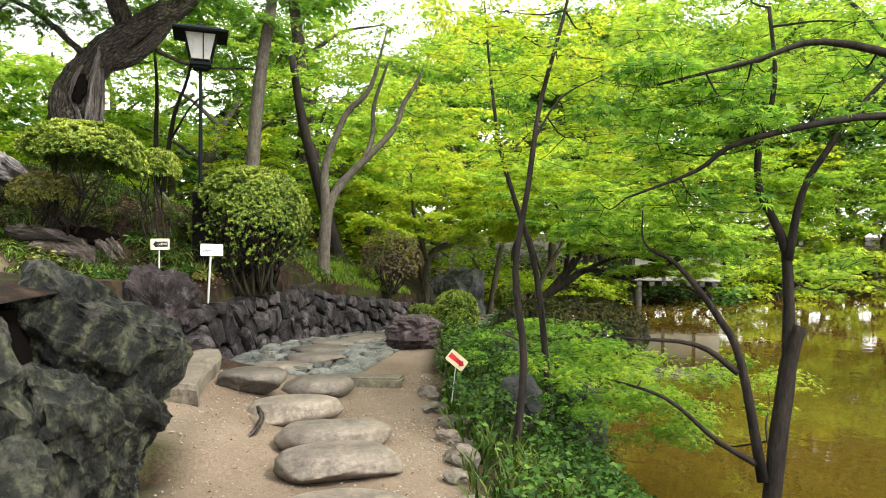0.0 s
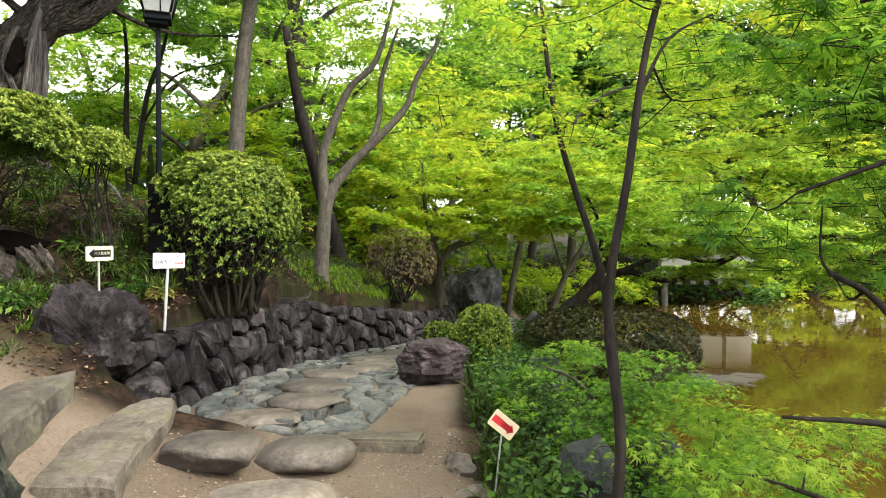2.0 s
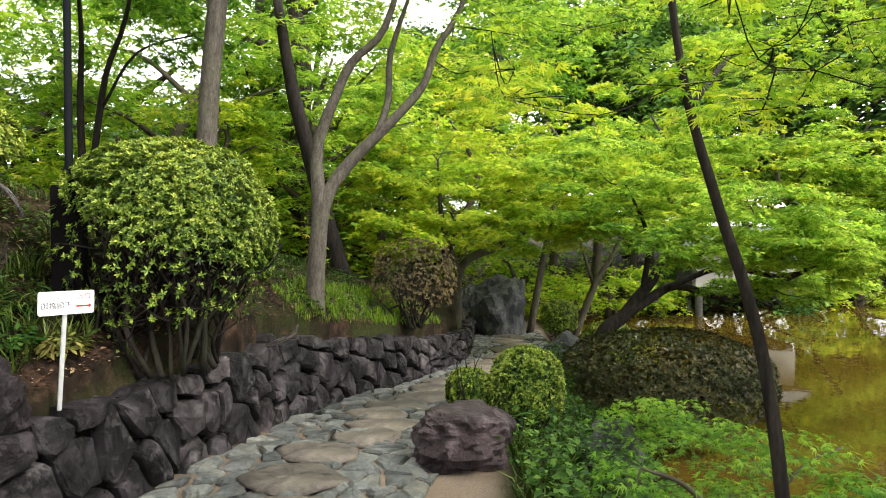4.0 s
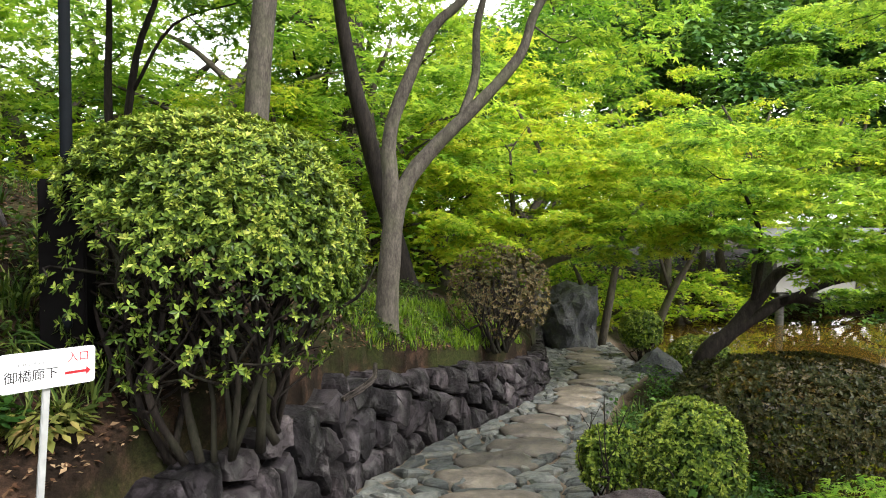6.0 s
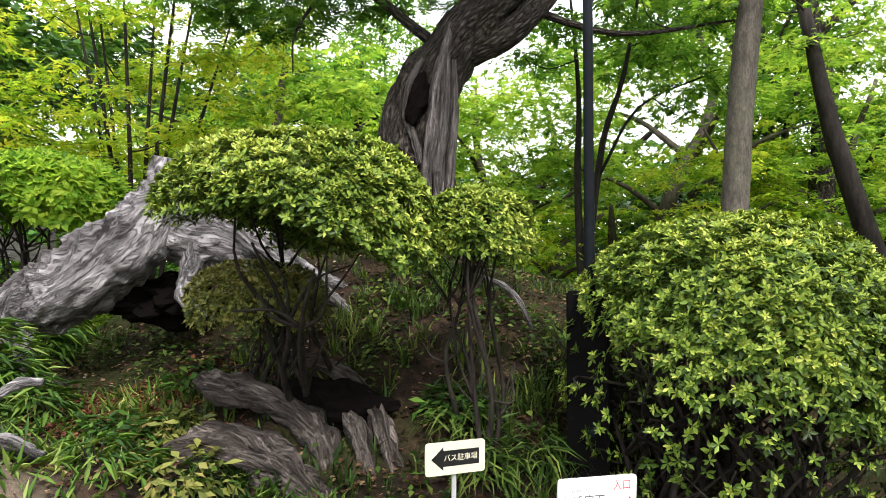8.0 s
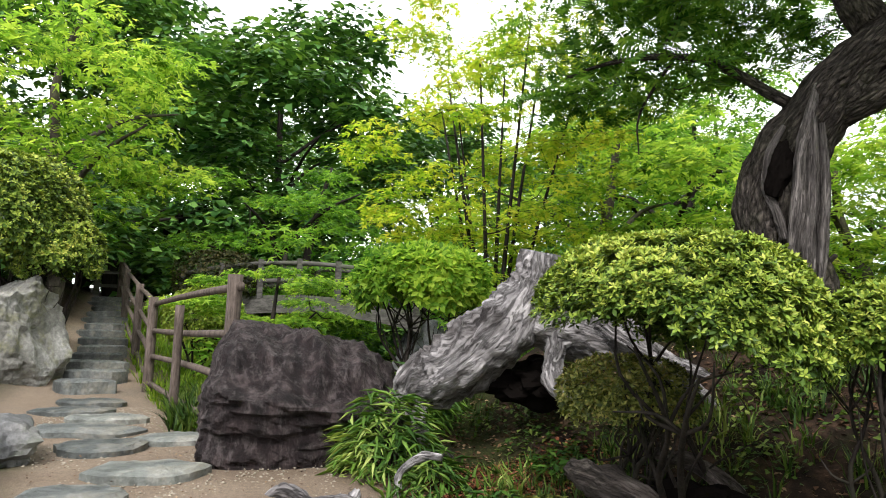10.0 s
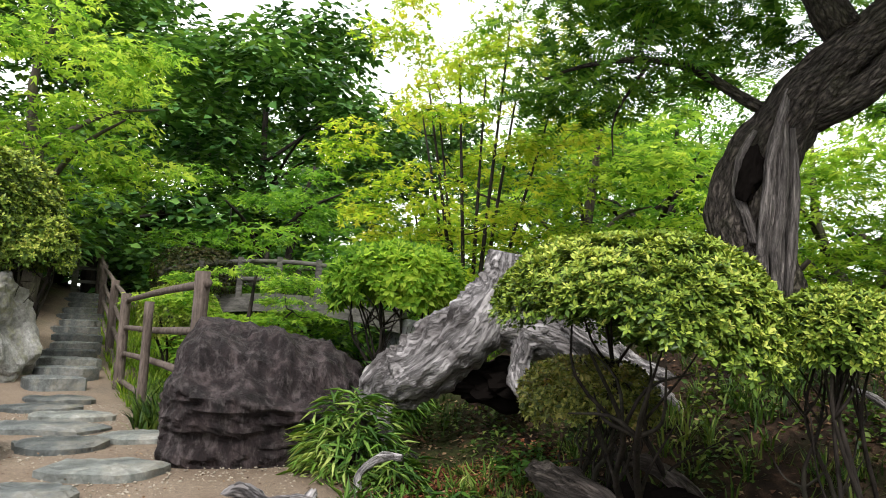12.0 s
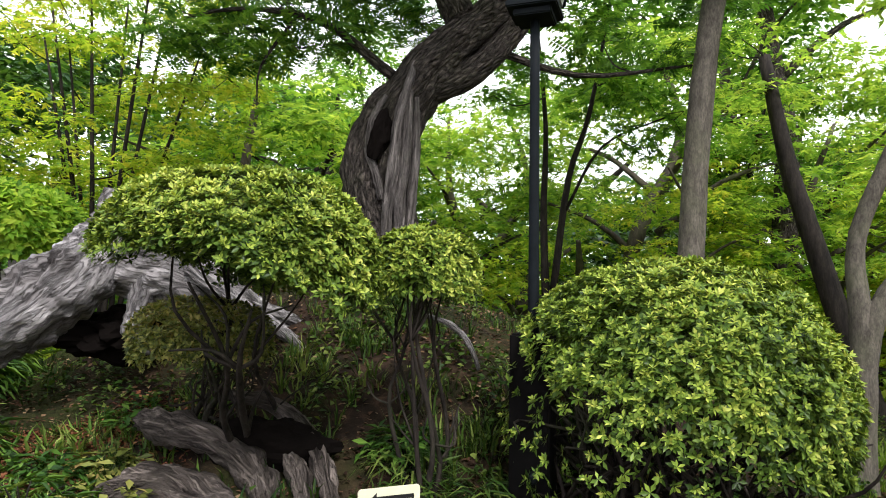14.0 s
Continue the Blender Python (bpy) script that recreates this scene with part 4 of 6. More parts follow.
    rings = []
    for r, h in ((0.31, 0.385), (0.315, 0.405), (0.2, 0.455), (0.06, 0.5), (0.03, 0.53)):
        rings.append([bm.verts.new((r * a, r * b, top + h)) for a, b in ((-1, -1), (1, -1), (1, 1), (-1, 1))])
    for a, b in zip(rings, rings[1:]):
        for i in range(4):
            bm.faces.new((a[i], a[(i + 1) % 4], b[(i + 1) % 4], b[i]))
    bm.faces.new(rings[0][::-1]), bm.faces.new(rings[-1])
    part("roof", bm, M_IRON, e, "low pyramid iron roof")


lamp_post(-2.96, 8.08)


def print_text(text, parent, size, x, z, y, material):
    cu = bpy.data.curves.new("lettering", "FONT")
    cu.body, cu.size, cu.align_x, cu.align_y, cu.extrude = text, size, "CENTER", "CENTER", 0.0004
    cu.materials.append(material)
    ob = new("lettering", cu)
    ob.parent = parent
    ob.matrix_basis = pose(x, y, z, 90, 0, 0)
    return ob


def arrow(parent, x0, x1, z, y, shaft, head, material):
    """A printed arrow from x0 to its tip at x1."""
    s = 1 if x1 > x0 else -1
    b = x1 - s * head * 1.1
    bm = bmesh.new()
    pts = [(x0, -shaft), (b, -shaft), (b, -head), (x1, 0), (b, head), (b, shaft), (x0, shaft)]
    v = [bm.verts.new((px, y, z + pz)) for px, pz in pts]
    f = bm.faces.new(v)
    bmesh.ops.solidify(bm, geom=[f], thickness=0.0008)
    part("arrow", bm, material, parent)


def board_mesh(w, h, t, r=0.012):
    bm = bmesh.new()
    ring = []
    for cx, cz, a0 in ((w / 2 - r, h / 2 - r, 0), (-w / 2 + r, h / 2 - r, 90), (-w / 2 + r, -h / 2 + r, 180), (w / 2 - r, -h / 2 + r, 270)):
        ring += [(cx + r * math.cos(radians(a0 + k * 30)), cz + r * math.sin(radians(a0 + k * 30))) for k in range(4)]
    front, back = [bm.verts.new((x, -t / 2, z)) for x, z in ring], [bm.verts.new((x, t / 2, z)) for x, z in ring]
    bm.faces.new(front[::-1]), bm.faces.new(back)
    n = len(ring)
    for i in range(n):
        bm.faces.new((front[i], front[(i + 1) % n], back[(i + 1) % n], back[i]))
    bmesh.ops.recalc_face_normals(bm, faces=bm.faces)
    return bm


def sign(at, top, turn, w, h, material, post_r, label, lean=0.0, tilt=0.0, foot=None):
    z = (ground(*at) if foot is None else foot) - 0.05
    e = thing("sign", (*at, z), label, "sign", "", "", turn)
    e.matrix_basis = pose(*at, z, 0, lean, turn)
    bm = bmesh.new()
    box(bm, (post_r * 2, post_r * 1.2, top - z - h * 0.3), (0, 0.014, (top - z - h * 0.3) / 2), 0.003)
    part("post", bm, M_POST, e, "pale metal post")
    board = part("board", board_mesh(w, h, 0.008), material, e)
    board.matrix_basis = pose(0, 0, top - z - h / 2, 0, tilt, 0)
    return e, board


e, b = sign((-2.61, 7.38), 1.435, 60, 0.31, 0.13, M_WHITE, 0.012, "white board sign with a red arrow on a thin leaning post", 4, -2, 0.82)
print_text("御橋廊下", b, 0.043, -0.058, -0.016, -0.0045, M_INK)
print_text("お  はし  ろう  か", b, 0.012, -0.058, 0.024, -0.0045, M_INK)
print_text("入口", b, 0.038, 0.095, 0.03, -0.0045, M_REDINK)
arrow(b, 0.05, 0.14, -0.022, -0.0042, 0.005, 0.015, M_REDINK)

e, b = sign((-3.12, 7.3), 1.49, 62, 0.245, 0.122, M_CREAM, 0.009, "cream board sign with a black arrow on a thin post", 0, 0)
arrow(b, 0.098, -0.1, 0.0, -0.0042, 0.03, 0.045, M_INK)
print_text("バス駐車場", b, 0.028, 0.02, 0.0, -0.0052, M_CREAM)

e, b = sign((0.085, 5.92), 0.5, 18, 0.2, 0.11, M_ORANGE, 0.006, "small cream board sign with red print, leaning", 6, 34)
arrow(b, -0.02, 0.085, 0.0, -0.0042, 0.02, 0.035, M_REDINK)
bm = bmesh.new()
box(bm, (0.07, 0.0008, 0.045), (-0.055, -0.0044, 0), 0)
part("print_bar", bm, M_REDINK, b)


# ---- clipped azaleas ----
def azalea(at, base_z, crown_z, radii, whorls, seed, label, material=None, size=0.036, stems=9, low=-0.55, spread=0.35, lop=(0.0, 0.0), soft=0.32, tail=0.0, name="azalea_bush", root=(0.0, 0.0, 0.0)):
    """A clipped dome of leaf rosettes over bare crooked stems."""
    rng = np.random.default_rng(seed)
    e = thing(name, (*at, base_z), label, "bush")
    cz = crown_z - base_z
    rx, ry, rz = radii
    bm = bmesh.new()
    for s in range(stems):
        a = rng.uniform(0, 6.28)
        tip = np.array([rx * 0.75 * math.cos(a) * rng.uniform(0.4, 1), ry * 0.75 * math.sin(a) * rng.uniform(0.4, 1), cz + rz * rng.uniform(-0.3, 0.4)])
        b0 = np.array([spread * rx * 0.5 * math.cos(a + 0.5), spread * ry * 0.5 * math.sin(a + 0.5), -0.05]) + np.array(root)
        m1 = b0 + (tip - b0) * 0.35 + rng.normal(0, 0.07, 3)
        m2 = b0 + (tip - b0) * 0.7 + rng.normal(0, 0.06, 3)
        r = rng.uniform(0.01, 0.02) * (0.6 + 0.6 * rx)
        tube(bm, [(*b0, r * 1.3), (*m1, r), (*m2, r * 0.7), (*tip, r * 0.3)], 6, 4, 0.25, s)
        for k in range(5):
            an, q = rng.uniform(0, 6.28), (m1 if k < 2 else m2)
            t2 = q + np.array([math.cos(an) * rx * 0.45, math.sin(an) * ry * 0.45, abs(rng.normal(0.25, 0.12))])
            tube(bm, [(*q, r * 0.6), (*((q + t2) / 2 + rng.normal(0, 0.04, 3)), r * 0.42), (*t2, r * 0.2)], 5, 3, 0.2, s + k)
    part("stem", bm, M_TWIG, e)
    n = whorls
    d = rng.normal(0, 1, (n * 5, 3))
    d /= np.linalg.norm(d, axis=1, keepdims=True)
    ragged = low + 0.2 * np.sin(3 * np.arctan2(d[:, 1], d[:, 0]) + seed) * rng.uniform(0, 1, len(d))
    thin = (d[:, 2] - ragged - d[:, 0] * lop[0] - d[:, 1] * lop[1]) / soft
    thin = np.maximum(thin, np.where(d[:, 2] > -0.8, tail, 0.0))
    d = d[rng.uniform(0, 1, len(d)) ** 1.3 < thin][:n]
    n = len(d)
    lump = np.array([noise.noise(Vector(q) * 2.2 + Vector((seed, 0, 0))) * 0.05 + noise.noise(Vector(q) * 6 + Vector((seed, 0, 0))) * 0.03 for q in d])
    tuft = np.array([noise.noise(Vector(q) * (9 * rx / 0.6) + Vector((0, seed, 0))) for q in d])
    keep = (tuft > -0.22) | (rng.uniform(0, 1, n) < 0.25)
    d, lump, tuft = d[keep], lump[keep], tuft[keep]
    n = len(d)
    layer = rng.uniform(0, 1, n)
    depth = 1 + lump - np.abs(rng.normal(0, 0.022, n)) - np.where(tuft < -0.22, rng.uniform(0.04, 0.2, n), 0) + 0.02 * tuft - (layer < 0.25) * rng.uniform(0.05, 0.3, n)
    full = (np.hypot(d[:, 0], d[:, 1]) ** 2.5 + np.abs(d[:, 2]) ** 2.5) ** (-1 / 2.5)
    c = d * (depth * full)[:, None] * np.array(radii)
    c[:, 2] += cz
    nrm = d / np.array(radii)
    nrm /= np.linalg.norm(nrm, axis=1, keepdims=True)
    nrm = nrm * 0.9 + np.array([0, 0, 0.4]) + rng.normal(0, 0.3, (n, 3))
    nrm /= np.linalg.norm(nrm, axis=1, keepdims=True)
    side = np.cross(nrm, rng.normal(0, 1, (n, 3)))
    side /= np.linalg.norm(side, axis=1, keepdims=True)
    other = np.cross(nrm, side)

    def rosettes(pick, per, lo, hi, scale, sink):
        at_, al, up = [], [], []
        m = len(pick)
        for k in range(per):
            a = 2 * np.pi * k / per + rng.normal(0, 0.3, m)
            out = side[pick] * np.cos(a)[:, None] + other[pick] * np.sin(a)[:, None]
            rise = rng.uniform(lo, hi, m)[:, None]
            at_.append(c[pick] - nrm[pick] * sink)
            al.append(out + nrm[pick] * rise)
            up.append(nrm[pick] - out * rise * 0.8)
        at_, al, up = np.vstack(at_), np.vstack(al), np.vstack(up)
        return leaves("crown", "oval", at_, al, up, size * scale * rng.uniform(0.65, 1.25, len(at_)), rng)

    if material:
        part("crown", rosettes(np.arange(n), 6, 0.2, 1.3, 1.0, 0.0), material, e)
    else:
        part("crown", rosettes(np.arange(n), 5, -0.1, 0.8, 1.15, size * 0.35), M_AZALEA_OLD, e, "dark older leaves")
        # Real young growth, crowded upwards so its colour also paints the dome's lit top.
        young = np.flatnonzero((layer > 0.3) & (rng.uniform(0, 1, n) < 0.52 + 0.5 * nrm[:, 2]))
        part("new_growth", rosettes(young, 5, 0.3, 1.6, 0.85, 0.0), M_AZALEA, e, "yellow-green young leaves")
    return e


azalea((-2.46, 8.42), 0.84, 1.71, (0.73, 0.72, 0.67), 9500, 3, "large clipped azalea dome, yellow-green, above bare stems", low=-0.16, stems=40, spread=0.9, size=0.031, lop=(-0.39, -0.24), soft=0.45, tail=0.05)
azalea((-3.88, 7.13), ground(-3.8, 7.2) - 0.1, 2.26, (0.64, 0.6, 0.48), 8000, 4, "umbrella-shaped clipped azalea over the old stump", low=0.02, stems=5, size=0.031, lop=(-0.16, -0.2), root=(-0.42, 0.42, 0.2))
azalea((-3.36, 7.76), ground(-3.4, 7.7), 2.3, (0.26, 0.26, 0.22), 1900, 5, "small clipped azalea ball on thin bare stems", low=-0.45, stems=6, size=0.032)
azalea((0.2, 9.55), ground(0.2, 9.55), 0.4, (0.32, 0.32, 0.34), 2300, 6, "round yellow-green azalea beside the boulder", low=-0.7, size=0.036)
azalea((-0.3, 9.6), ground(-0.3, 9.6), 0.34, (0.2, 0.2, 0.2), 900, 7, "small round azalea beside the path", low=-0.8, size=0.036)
azalea((2.6, 13.3), ground(2.2, 13.3), -0.4, (1.5, 1.1, 0.7), 6500, 8, "wide clipped bush at the water's edge, shade put into its dark leaf colour", M_AZALEA_SHADED, 0.055, 14, -0.85)
azalea((-1.0, 12.85), ground(-1.1, 12.85), 1.05, (0.58, 0.5, 0.55), 1300, 9, "sparse russet-leaved shrub with grey twigs", M_BROWNLEAF, 0.035, 18, -0.7)
azalea((-4.38, 7.28), ground(-4.38, 7.28), 1.98, (0.34, 0.34, 0.2), 1500, 10, "low straggly azalea with reddish leaf tips", M_DULL, 0.032, 4, -0.6)
azalea((-7.25, 7.25), ground(-7.25, 7.25), 2.66, (0.62, 0.6, 0.36), 2000, 11, "bright broad-leaved shrub behind the stump", M_MAPLE, 0.085, 9, -0.5)
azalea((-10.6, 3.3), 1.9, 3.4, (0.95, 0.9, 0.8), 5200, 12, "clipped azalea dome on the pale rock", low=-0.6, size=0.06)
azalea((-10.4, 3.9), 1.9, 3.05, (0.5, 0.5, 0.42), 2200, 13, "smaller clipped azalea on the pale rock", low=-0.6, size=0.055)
azalea((-14.5, 6.0), ground(-14.5, 6.0), 3.1, (0.9, 0.8, 0.5), 1500, 14, "clipped shrub dome beyond the fence", M_AZALEA_SHADED, 0.06, 6, -0.8)
azalea((-11.3, 5.6), ground(-11.3, 5.6), 2.35, (0.6, 0.5, 0.4), 2000, 15, "low clipped shrub beyond the fence", M_AZALEA, 0.05, 6, -0.8)
azalea((2.9, 18.2), -1.2, -0.8, (0.6, 0.5, 0.5), 1400, 16, "round clipped shrub by the pond", low=-0.8, size=0.05)
azalea((1.85, 18.4), ground(1.85, 18.4), -0.25, (0.4, 0.4, 0.4), 1300, 17, "round clipped shrub beside the far path", low=-0.8, size=0.05)


# ---- trees of the foreground ----
tree("maple_tree", (0.55, 4.96, ground(0.55, 4.96) - 0.05),
     [[(0.55, 4.96, -0.2, 0.0341), (0.62, 4.98, 0.63, 0.0298), (0.55, 4.99, 1.31, 0.0260), (0.64, 5.01, 1.95, 0.0223), (0.72, 5.03, 2.55, 0.0186), (0.84, 5.04, 3.02, 0.0149), (0.93, 5.05, 3.4, 0.0112), (1.05, 5.1, 4.1, 0.0062)],
            [(0.68, 5.02, 2.3, 0.0112), (0.95, 5.4, 2.7, 0.0081), (1.4, 5.9, 3.0, 0.0037)]],
     [((0.75, 5.6, 3.3), (1.1, 0.8, 0.7), 34, 0.32), ((0.3, 6.2, 2.5), (0.7, 0.7, 0.35), 12, 0.26), ((1.6, 6.0, 2.6), (0.7, 0.7, 0.5), 14, 0.28)],
     M_BARK_DARK, M_MAPLE_YELLOW, "maple", 0.05, 1500, "slender young maple with dark trunk and yellow-green leaves", seed=11)
tree("maple_tree", (2.45, 4.85, ground(2.45, 4.85)),
     [[(2.4, 4.85, -1.6, 0.09), (2.45, 4.85, -0.42, 0.07), (2.57, 4.88, 0.62, 0.06), (2.65, 4.88, 0.93, 0.052)],
      [(2.58, 4.9, 0.6, 0.05), (2.57, 4.95, 1.46, 0.038), (2.37, 4.96, 1.92, 0.03), (2.36, 4.97, 2.26, 0.026), (2.47, 4.98, 2.73, 0.018), (2.42, 4.99, 3.3, 0.014)],
      [(2.57, 4.92, 1.42, 0.034), (2.66, 4.91, 1.92, 0.028), (2.86, 4.92, 2.26, 0.024), (3.15, 4.93, 2.64, 0.02), (3.5, 4.9, 3.0, 0.016)],
      [(3.4, 4.9, 2.9, 0.018), (3.6, 6.4, 4.0, 0.014), (3.7, 8.4, 4.6, 0.008)],
      [(2.36, 4.8, -0.2, 0.045), (2.17, 4.78, 0.68, 0.034), (2.0, 4.79, 1.01, 0.027), (1.71, 4.8, 1.37, 0.018), (1.5, 4.8, 1.49, 0.014)],
      [(2.15, 4.78, 0.6, 0.026), (1.84, 4.78, 0.8, 0.018), (1.3, 4.8, 0.84, 0.008)],
      [(2.36, 4.8, -0.1, 0.026), (2.01, 4.76, 0.1, 0.02), (1.64, 4.8, 0.4, 0.014), (1.25, 5.0, 0.5, 0.007)]],
     [((2.6, 5.4, 3.2), (1.4, 0.9, 0.5), 34, 0.34), ((1.7, 5.3, 1.95), (0.6, 0.6, 0.5), 14, 0.3), ((1.25, 5.4, 0.55), (0.55, 0.5, 0.2), 10, 0.3), ((3.0, 5.6, 1.3), (0.7, 0.7, 0.4), 10, 0.3), ((3.3, 6.6, 3.5), (1.6, 1.2, 0.5), 34, 0.36), ((2.5, 6.2, 0.2), (0.9, 0.6, 0.4), 12, 0.34), ((3.7, 8.4, 4.7), (2.3, 1.6, 0.7), 60, 0.46), ((3.4, 7.6, 3.4), (1.6, 1.0, 0.4), 26, 0.4)],
     M_BARK_DARK, M_MAPLE, "maple", 0.058, 1000, "maple with a sawn-off stub leaning over the pond", seed=12)
tree("maple_tree", (3.4, 4.2, -1.5),
     [[(3.3, 4.3, -1.6, 0.09), (3.4, 4.4, 0.5, 0.075), (3.5, 4.5, 2.4, 0.05), (3.3, 4.55, 2.75, 0.034), (2.58, 4.54, 2.92, 0.024), (2.09, 4.53, 2.78, 0.016), (1.47, 4.6, 2.63, 0.008)],
      [(3.5, 4.5, 2.2, 0.035), (3.0, 4.52, 2.42, 0.028), (2.05, 4.52, 2.24, 0.02), (1.75, 4.6, 2.04, 0.014), (1.29, 4.7, 1.85, 0.007)]],
     [((1.7, 4.9, 2.55), (0.85, 0.6, 0.4), 32, 0.3), ((2.7, 4.8, 2.7), (0.8, 0.5, 0.4), 12, 0.3), ((1.3, 4.9, 1.75), (0.4, 0.4, 0.2), 6, 0.24), ((2.2, 4.9, 1.85), (0.6, 0.4, 0.4), 14, 0.3)],
     M_BARK_DARK, M_MAPLE_DEEP, "maple", 0.08, 520, "maple on the bank with low dark branches", seed=13)
tree("maple_tree", (1.12, 6.62, ground(1.12, 6.62) - 0.05),
     [[(1.15, 6.6, -0.9, 0.04), (1.03, 6.7, 0.6, 0.034), (0.92, 6.75, 1.35, 0.03), (0.74, 6.76, 1.9, 0.026), (0.58, 6.77, 2.43, 0.022), (0.48, 6.8, 3.1, 0.016), (0.4, 6.9, 4.0, 0.008)],
      [(0.6, 6.77, 2.35, 0.016), (1.1, 7.4, 2.8, 0.012), (1.9, 8.4, 3.1, 0.006)]],
     [((2.1, 8.7, 3.15), (1.4, 1.2, 0.4), 34, 0.32), ((0.7, 9.0, 3.9), (1.4, 1.2, 0.45), 24, 0.34), ((0.4, 6.9, 3.7), (0.9, 0.8, 0.35), 14, 0.3), ((3.3, 9.6, 4.0), (1.6, 1.2, 0.6), 34, 0.42)],
     M_BARK_DARK, M_MAPLE, "maple", 0.055, 1000, "slender maple stem leaning towards the path", seed=25)
tree("maple_tree", (1.3, 7.7, ground(1.3, 7.7)),
     [[(1.3, 7.7, -0.7, 0.035), (1.15, 7.6, 0.0, 0.028), (0.9, 7.5, 0.35, 0.016), (0.6, 7.4, 0.5, 0.008)], [(1.2, 7.65, -0.2, 0.02), (1.7, 7.9, 0.3, 0.012), (2.1, 8.1, 0.4, 0.006)]],
     [((0.75, 7.2, 0.3), (0.75, 0.8, 0.18), 20, 0.3), ((1.6, 7.8, 0.3), (0.75, 0.8, 0.22), 16, 0.34), ((1.4, 6.6, 0.05), (0.8, 0.7, 0.3), 24, 0.34), ((2.2, 7.0, -0.3), (0.8, 0.7, 0.3), 16, 0.36), ((1.25, 9.0, 0.3), (0.55, 0.5, 0.15), 16, 0.28)],
     M_BARK_MAPLE, M_MAPLE_DEEP, "maple", 0.055, 1000, "low spreading maple sapling on the pond bank", seed=14, flat=0.15)
tree("forked_tree", (-2.07, 11.38, ground(-2.07, 11.38) - 0.05),
     [[(-2.08, 11.38, 0.7, 0.15), (-2.06, 11.39, 1.0, 0.115), (-2.03, 11.42, 1.6, 0.1), (-2.0, 11.44, 1.95, 0.09), (-1.98, 11.45, 2.25, 0.04)],
      [(-2.02, 11.42, 1.7, 0.085), (-2.03, 11.44, 2.15, 0.082), (-2.05, 11.46, 2.66, 0.068), (-1.91, 11.49, 3.12, 0.062), (-1.66, 11.53, 3.68, 0.05), (-1.28, 11.56, 4.1, 0.04), (-1.0, 11.7, 5.2, 0.02)],
      [(-2.02, 11.43, 1.65, 0.085), (-1.95, 11.46, 2.1, 0.085), (-1.71, 11.57, 2.5, 0.075), (-1.19, 11.62, 3.03, 0.06), (-0.84, 11.66, 3.45, 0.05), (-0.7, 11.68, 3.86, 0.042), (-0.4, 11.75, 4.4, 0.03), (-0.1, 12.0, 5.4, 0.015)],
      [(-1.4, 11.6, 2.8, 0.05), (-1.26, 11.73, 3.29, 0.042), (-1.24, 11.76, 3.83, 0.036), (-1.0, 11.8, 4.6, 0.02)]],
     [((-0.9, 12.2, 5.0), (1.8, 1.5, 0.9), 24, 0.42), ((0.5, 12.6, 4.0), (1.4, 1.2, 0.7), 14, 0.4), ((0.4, 11.6, 4.7), (2.2, 1.2, 0.6), 18, 0.4)],
     M_BARK_GREY, M_MAPLE, "spray", 0.085, 650, "forked grey-barked maple on the mound", seed=15)
tree("tall_tree", (-3.15, 10.95, ground(-3.15, 10.95) - 0.05),
     [[(-3.2, 10.95, 0.9, 0.13), (-3.16, 10.97, 2.6, 0.108), (-3.06, 11.0, 4.0, 0.1), (-2.85, 11.0, 5.4, 0.09), (-2.6, 11.1, 7.5, 0.07), (-2.5, 11.1, 9.5, 0.03)],
      [(-2.7, 11.05, 6.6, 0.04), (-1.8, 11.5, 7.6, 0.02)], [(-2.75, 11.05, 6.2, 0.04), (-3.8, 10.6, 7.2, 0.02)]],
     [((-2.7, 11.1, 8.3), (2.0, 2.0, 1.6), 22, 0.5)],
     M_BARK_GREY, M_MAPLE_DEEP, "spray", 0.1, 500, "straight smooth grey trunk rising out of view", seed=16)
tree("maple_tree", (2.2, 15.6, ground(2.2, 15.6) - 0.1),
     [[(2.0, 15.5, -1.4, 0.17), (2.15, 15.57, -0.22, 0.14), (2.59, 15.61, 0.24, 0.12), (3.04, 15.66, 0.8, 0.1), (3.31, 15.6, 1.17, 0.08), (3.9, 15.4, 1.35, 0.05), (4.6, 15.0, 1.9, 0.02)],
      [(2.3, 15.6, 0.0, 0.1), (3.0, 15.6, 0.5, 0.09), (3.5, 15.6, 0.75, 0.075), (4.33, 15.5, 0.56, 0.055), (5.25, 15.3, 0.9, 0.04), (6.2, 15.0, 1.5, 0.02)],
      [(3.2, 15.6, 0.65, 0.06), (4.14, 15.3, 1.09, 0.045), (5.06, 14.9, 1.0, 0.035), (5.9, 14.4, 1.5, 0.015)],
      [(2.9, 15.65, 0.6, 0.06), (2.9, 15.4, 1.6, 0.04), (2.4, 15.0, 2.5, 0.02)]],
     [((3.5, 14.2, 2.0), (2.6, 1.7, 0.55), 60, 0.5), ((5.5, 14.5, 1.5), (1.6, 1.4, 0.6), 34, 0.5), ((2.0, 14.8, 2.9), (1.8, 1.4, 0.6), 22, 0.44), ((5.0, 15.5, 3.3), (2.2, 1.6, 0.8), 28, 0.48), ((4.6, 13.6, 1.5), (2.4, 1.4, 0.3), 34, 0.5), ((4.5, 16.8, 4.6), (2.8, 1.6, 0.9), 22, 0.5), ((5.4, 15.2, 0.75), (1.4, 0.8, 0.22), 12, 0.42), ((5.9, 16.4, 0.75), (1.5, 0.6, 0.2), 24, 0.42), ((4.2, 17.2, 5.8), (2.8, 1.6, 0.7), 12, 0.5)],
     M_BARK_DARK, M_MAPLE, "spray", 0.095, 800, "old maple with black trunk leaning over the water", seed=17, flat=0.16)
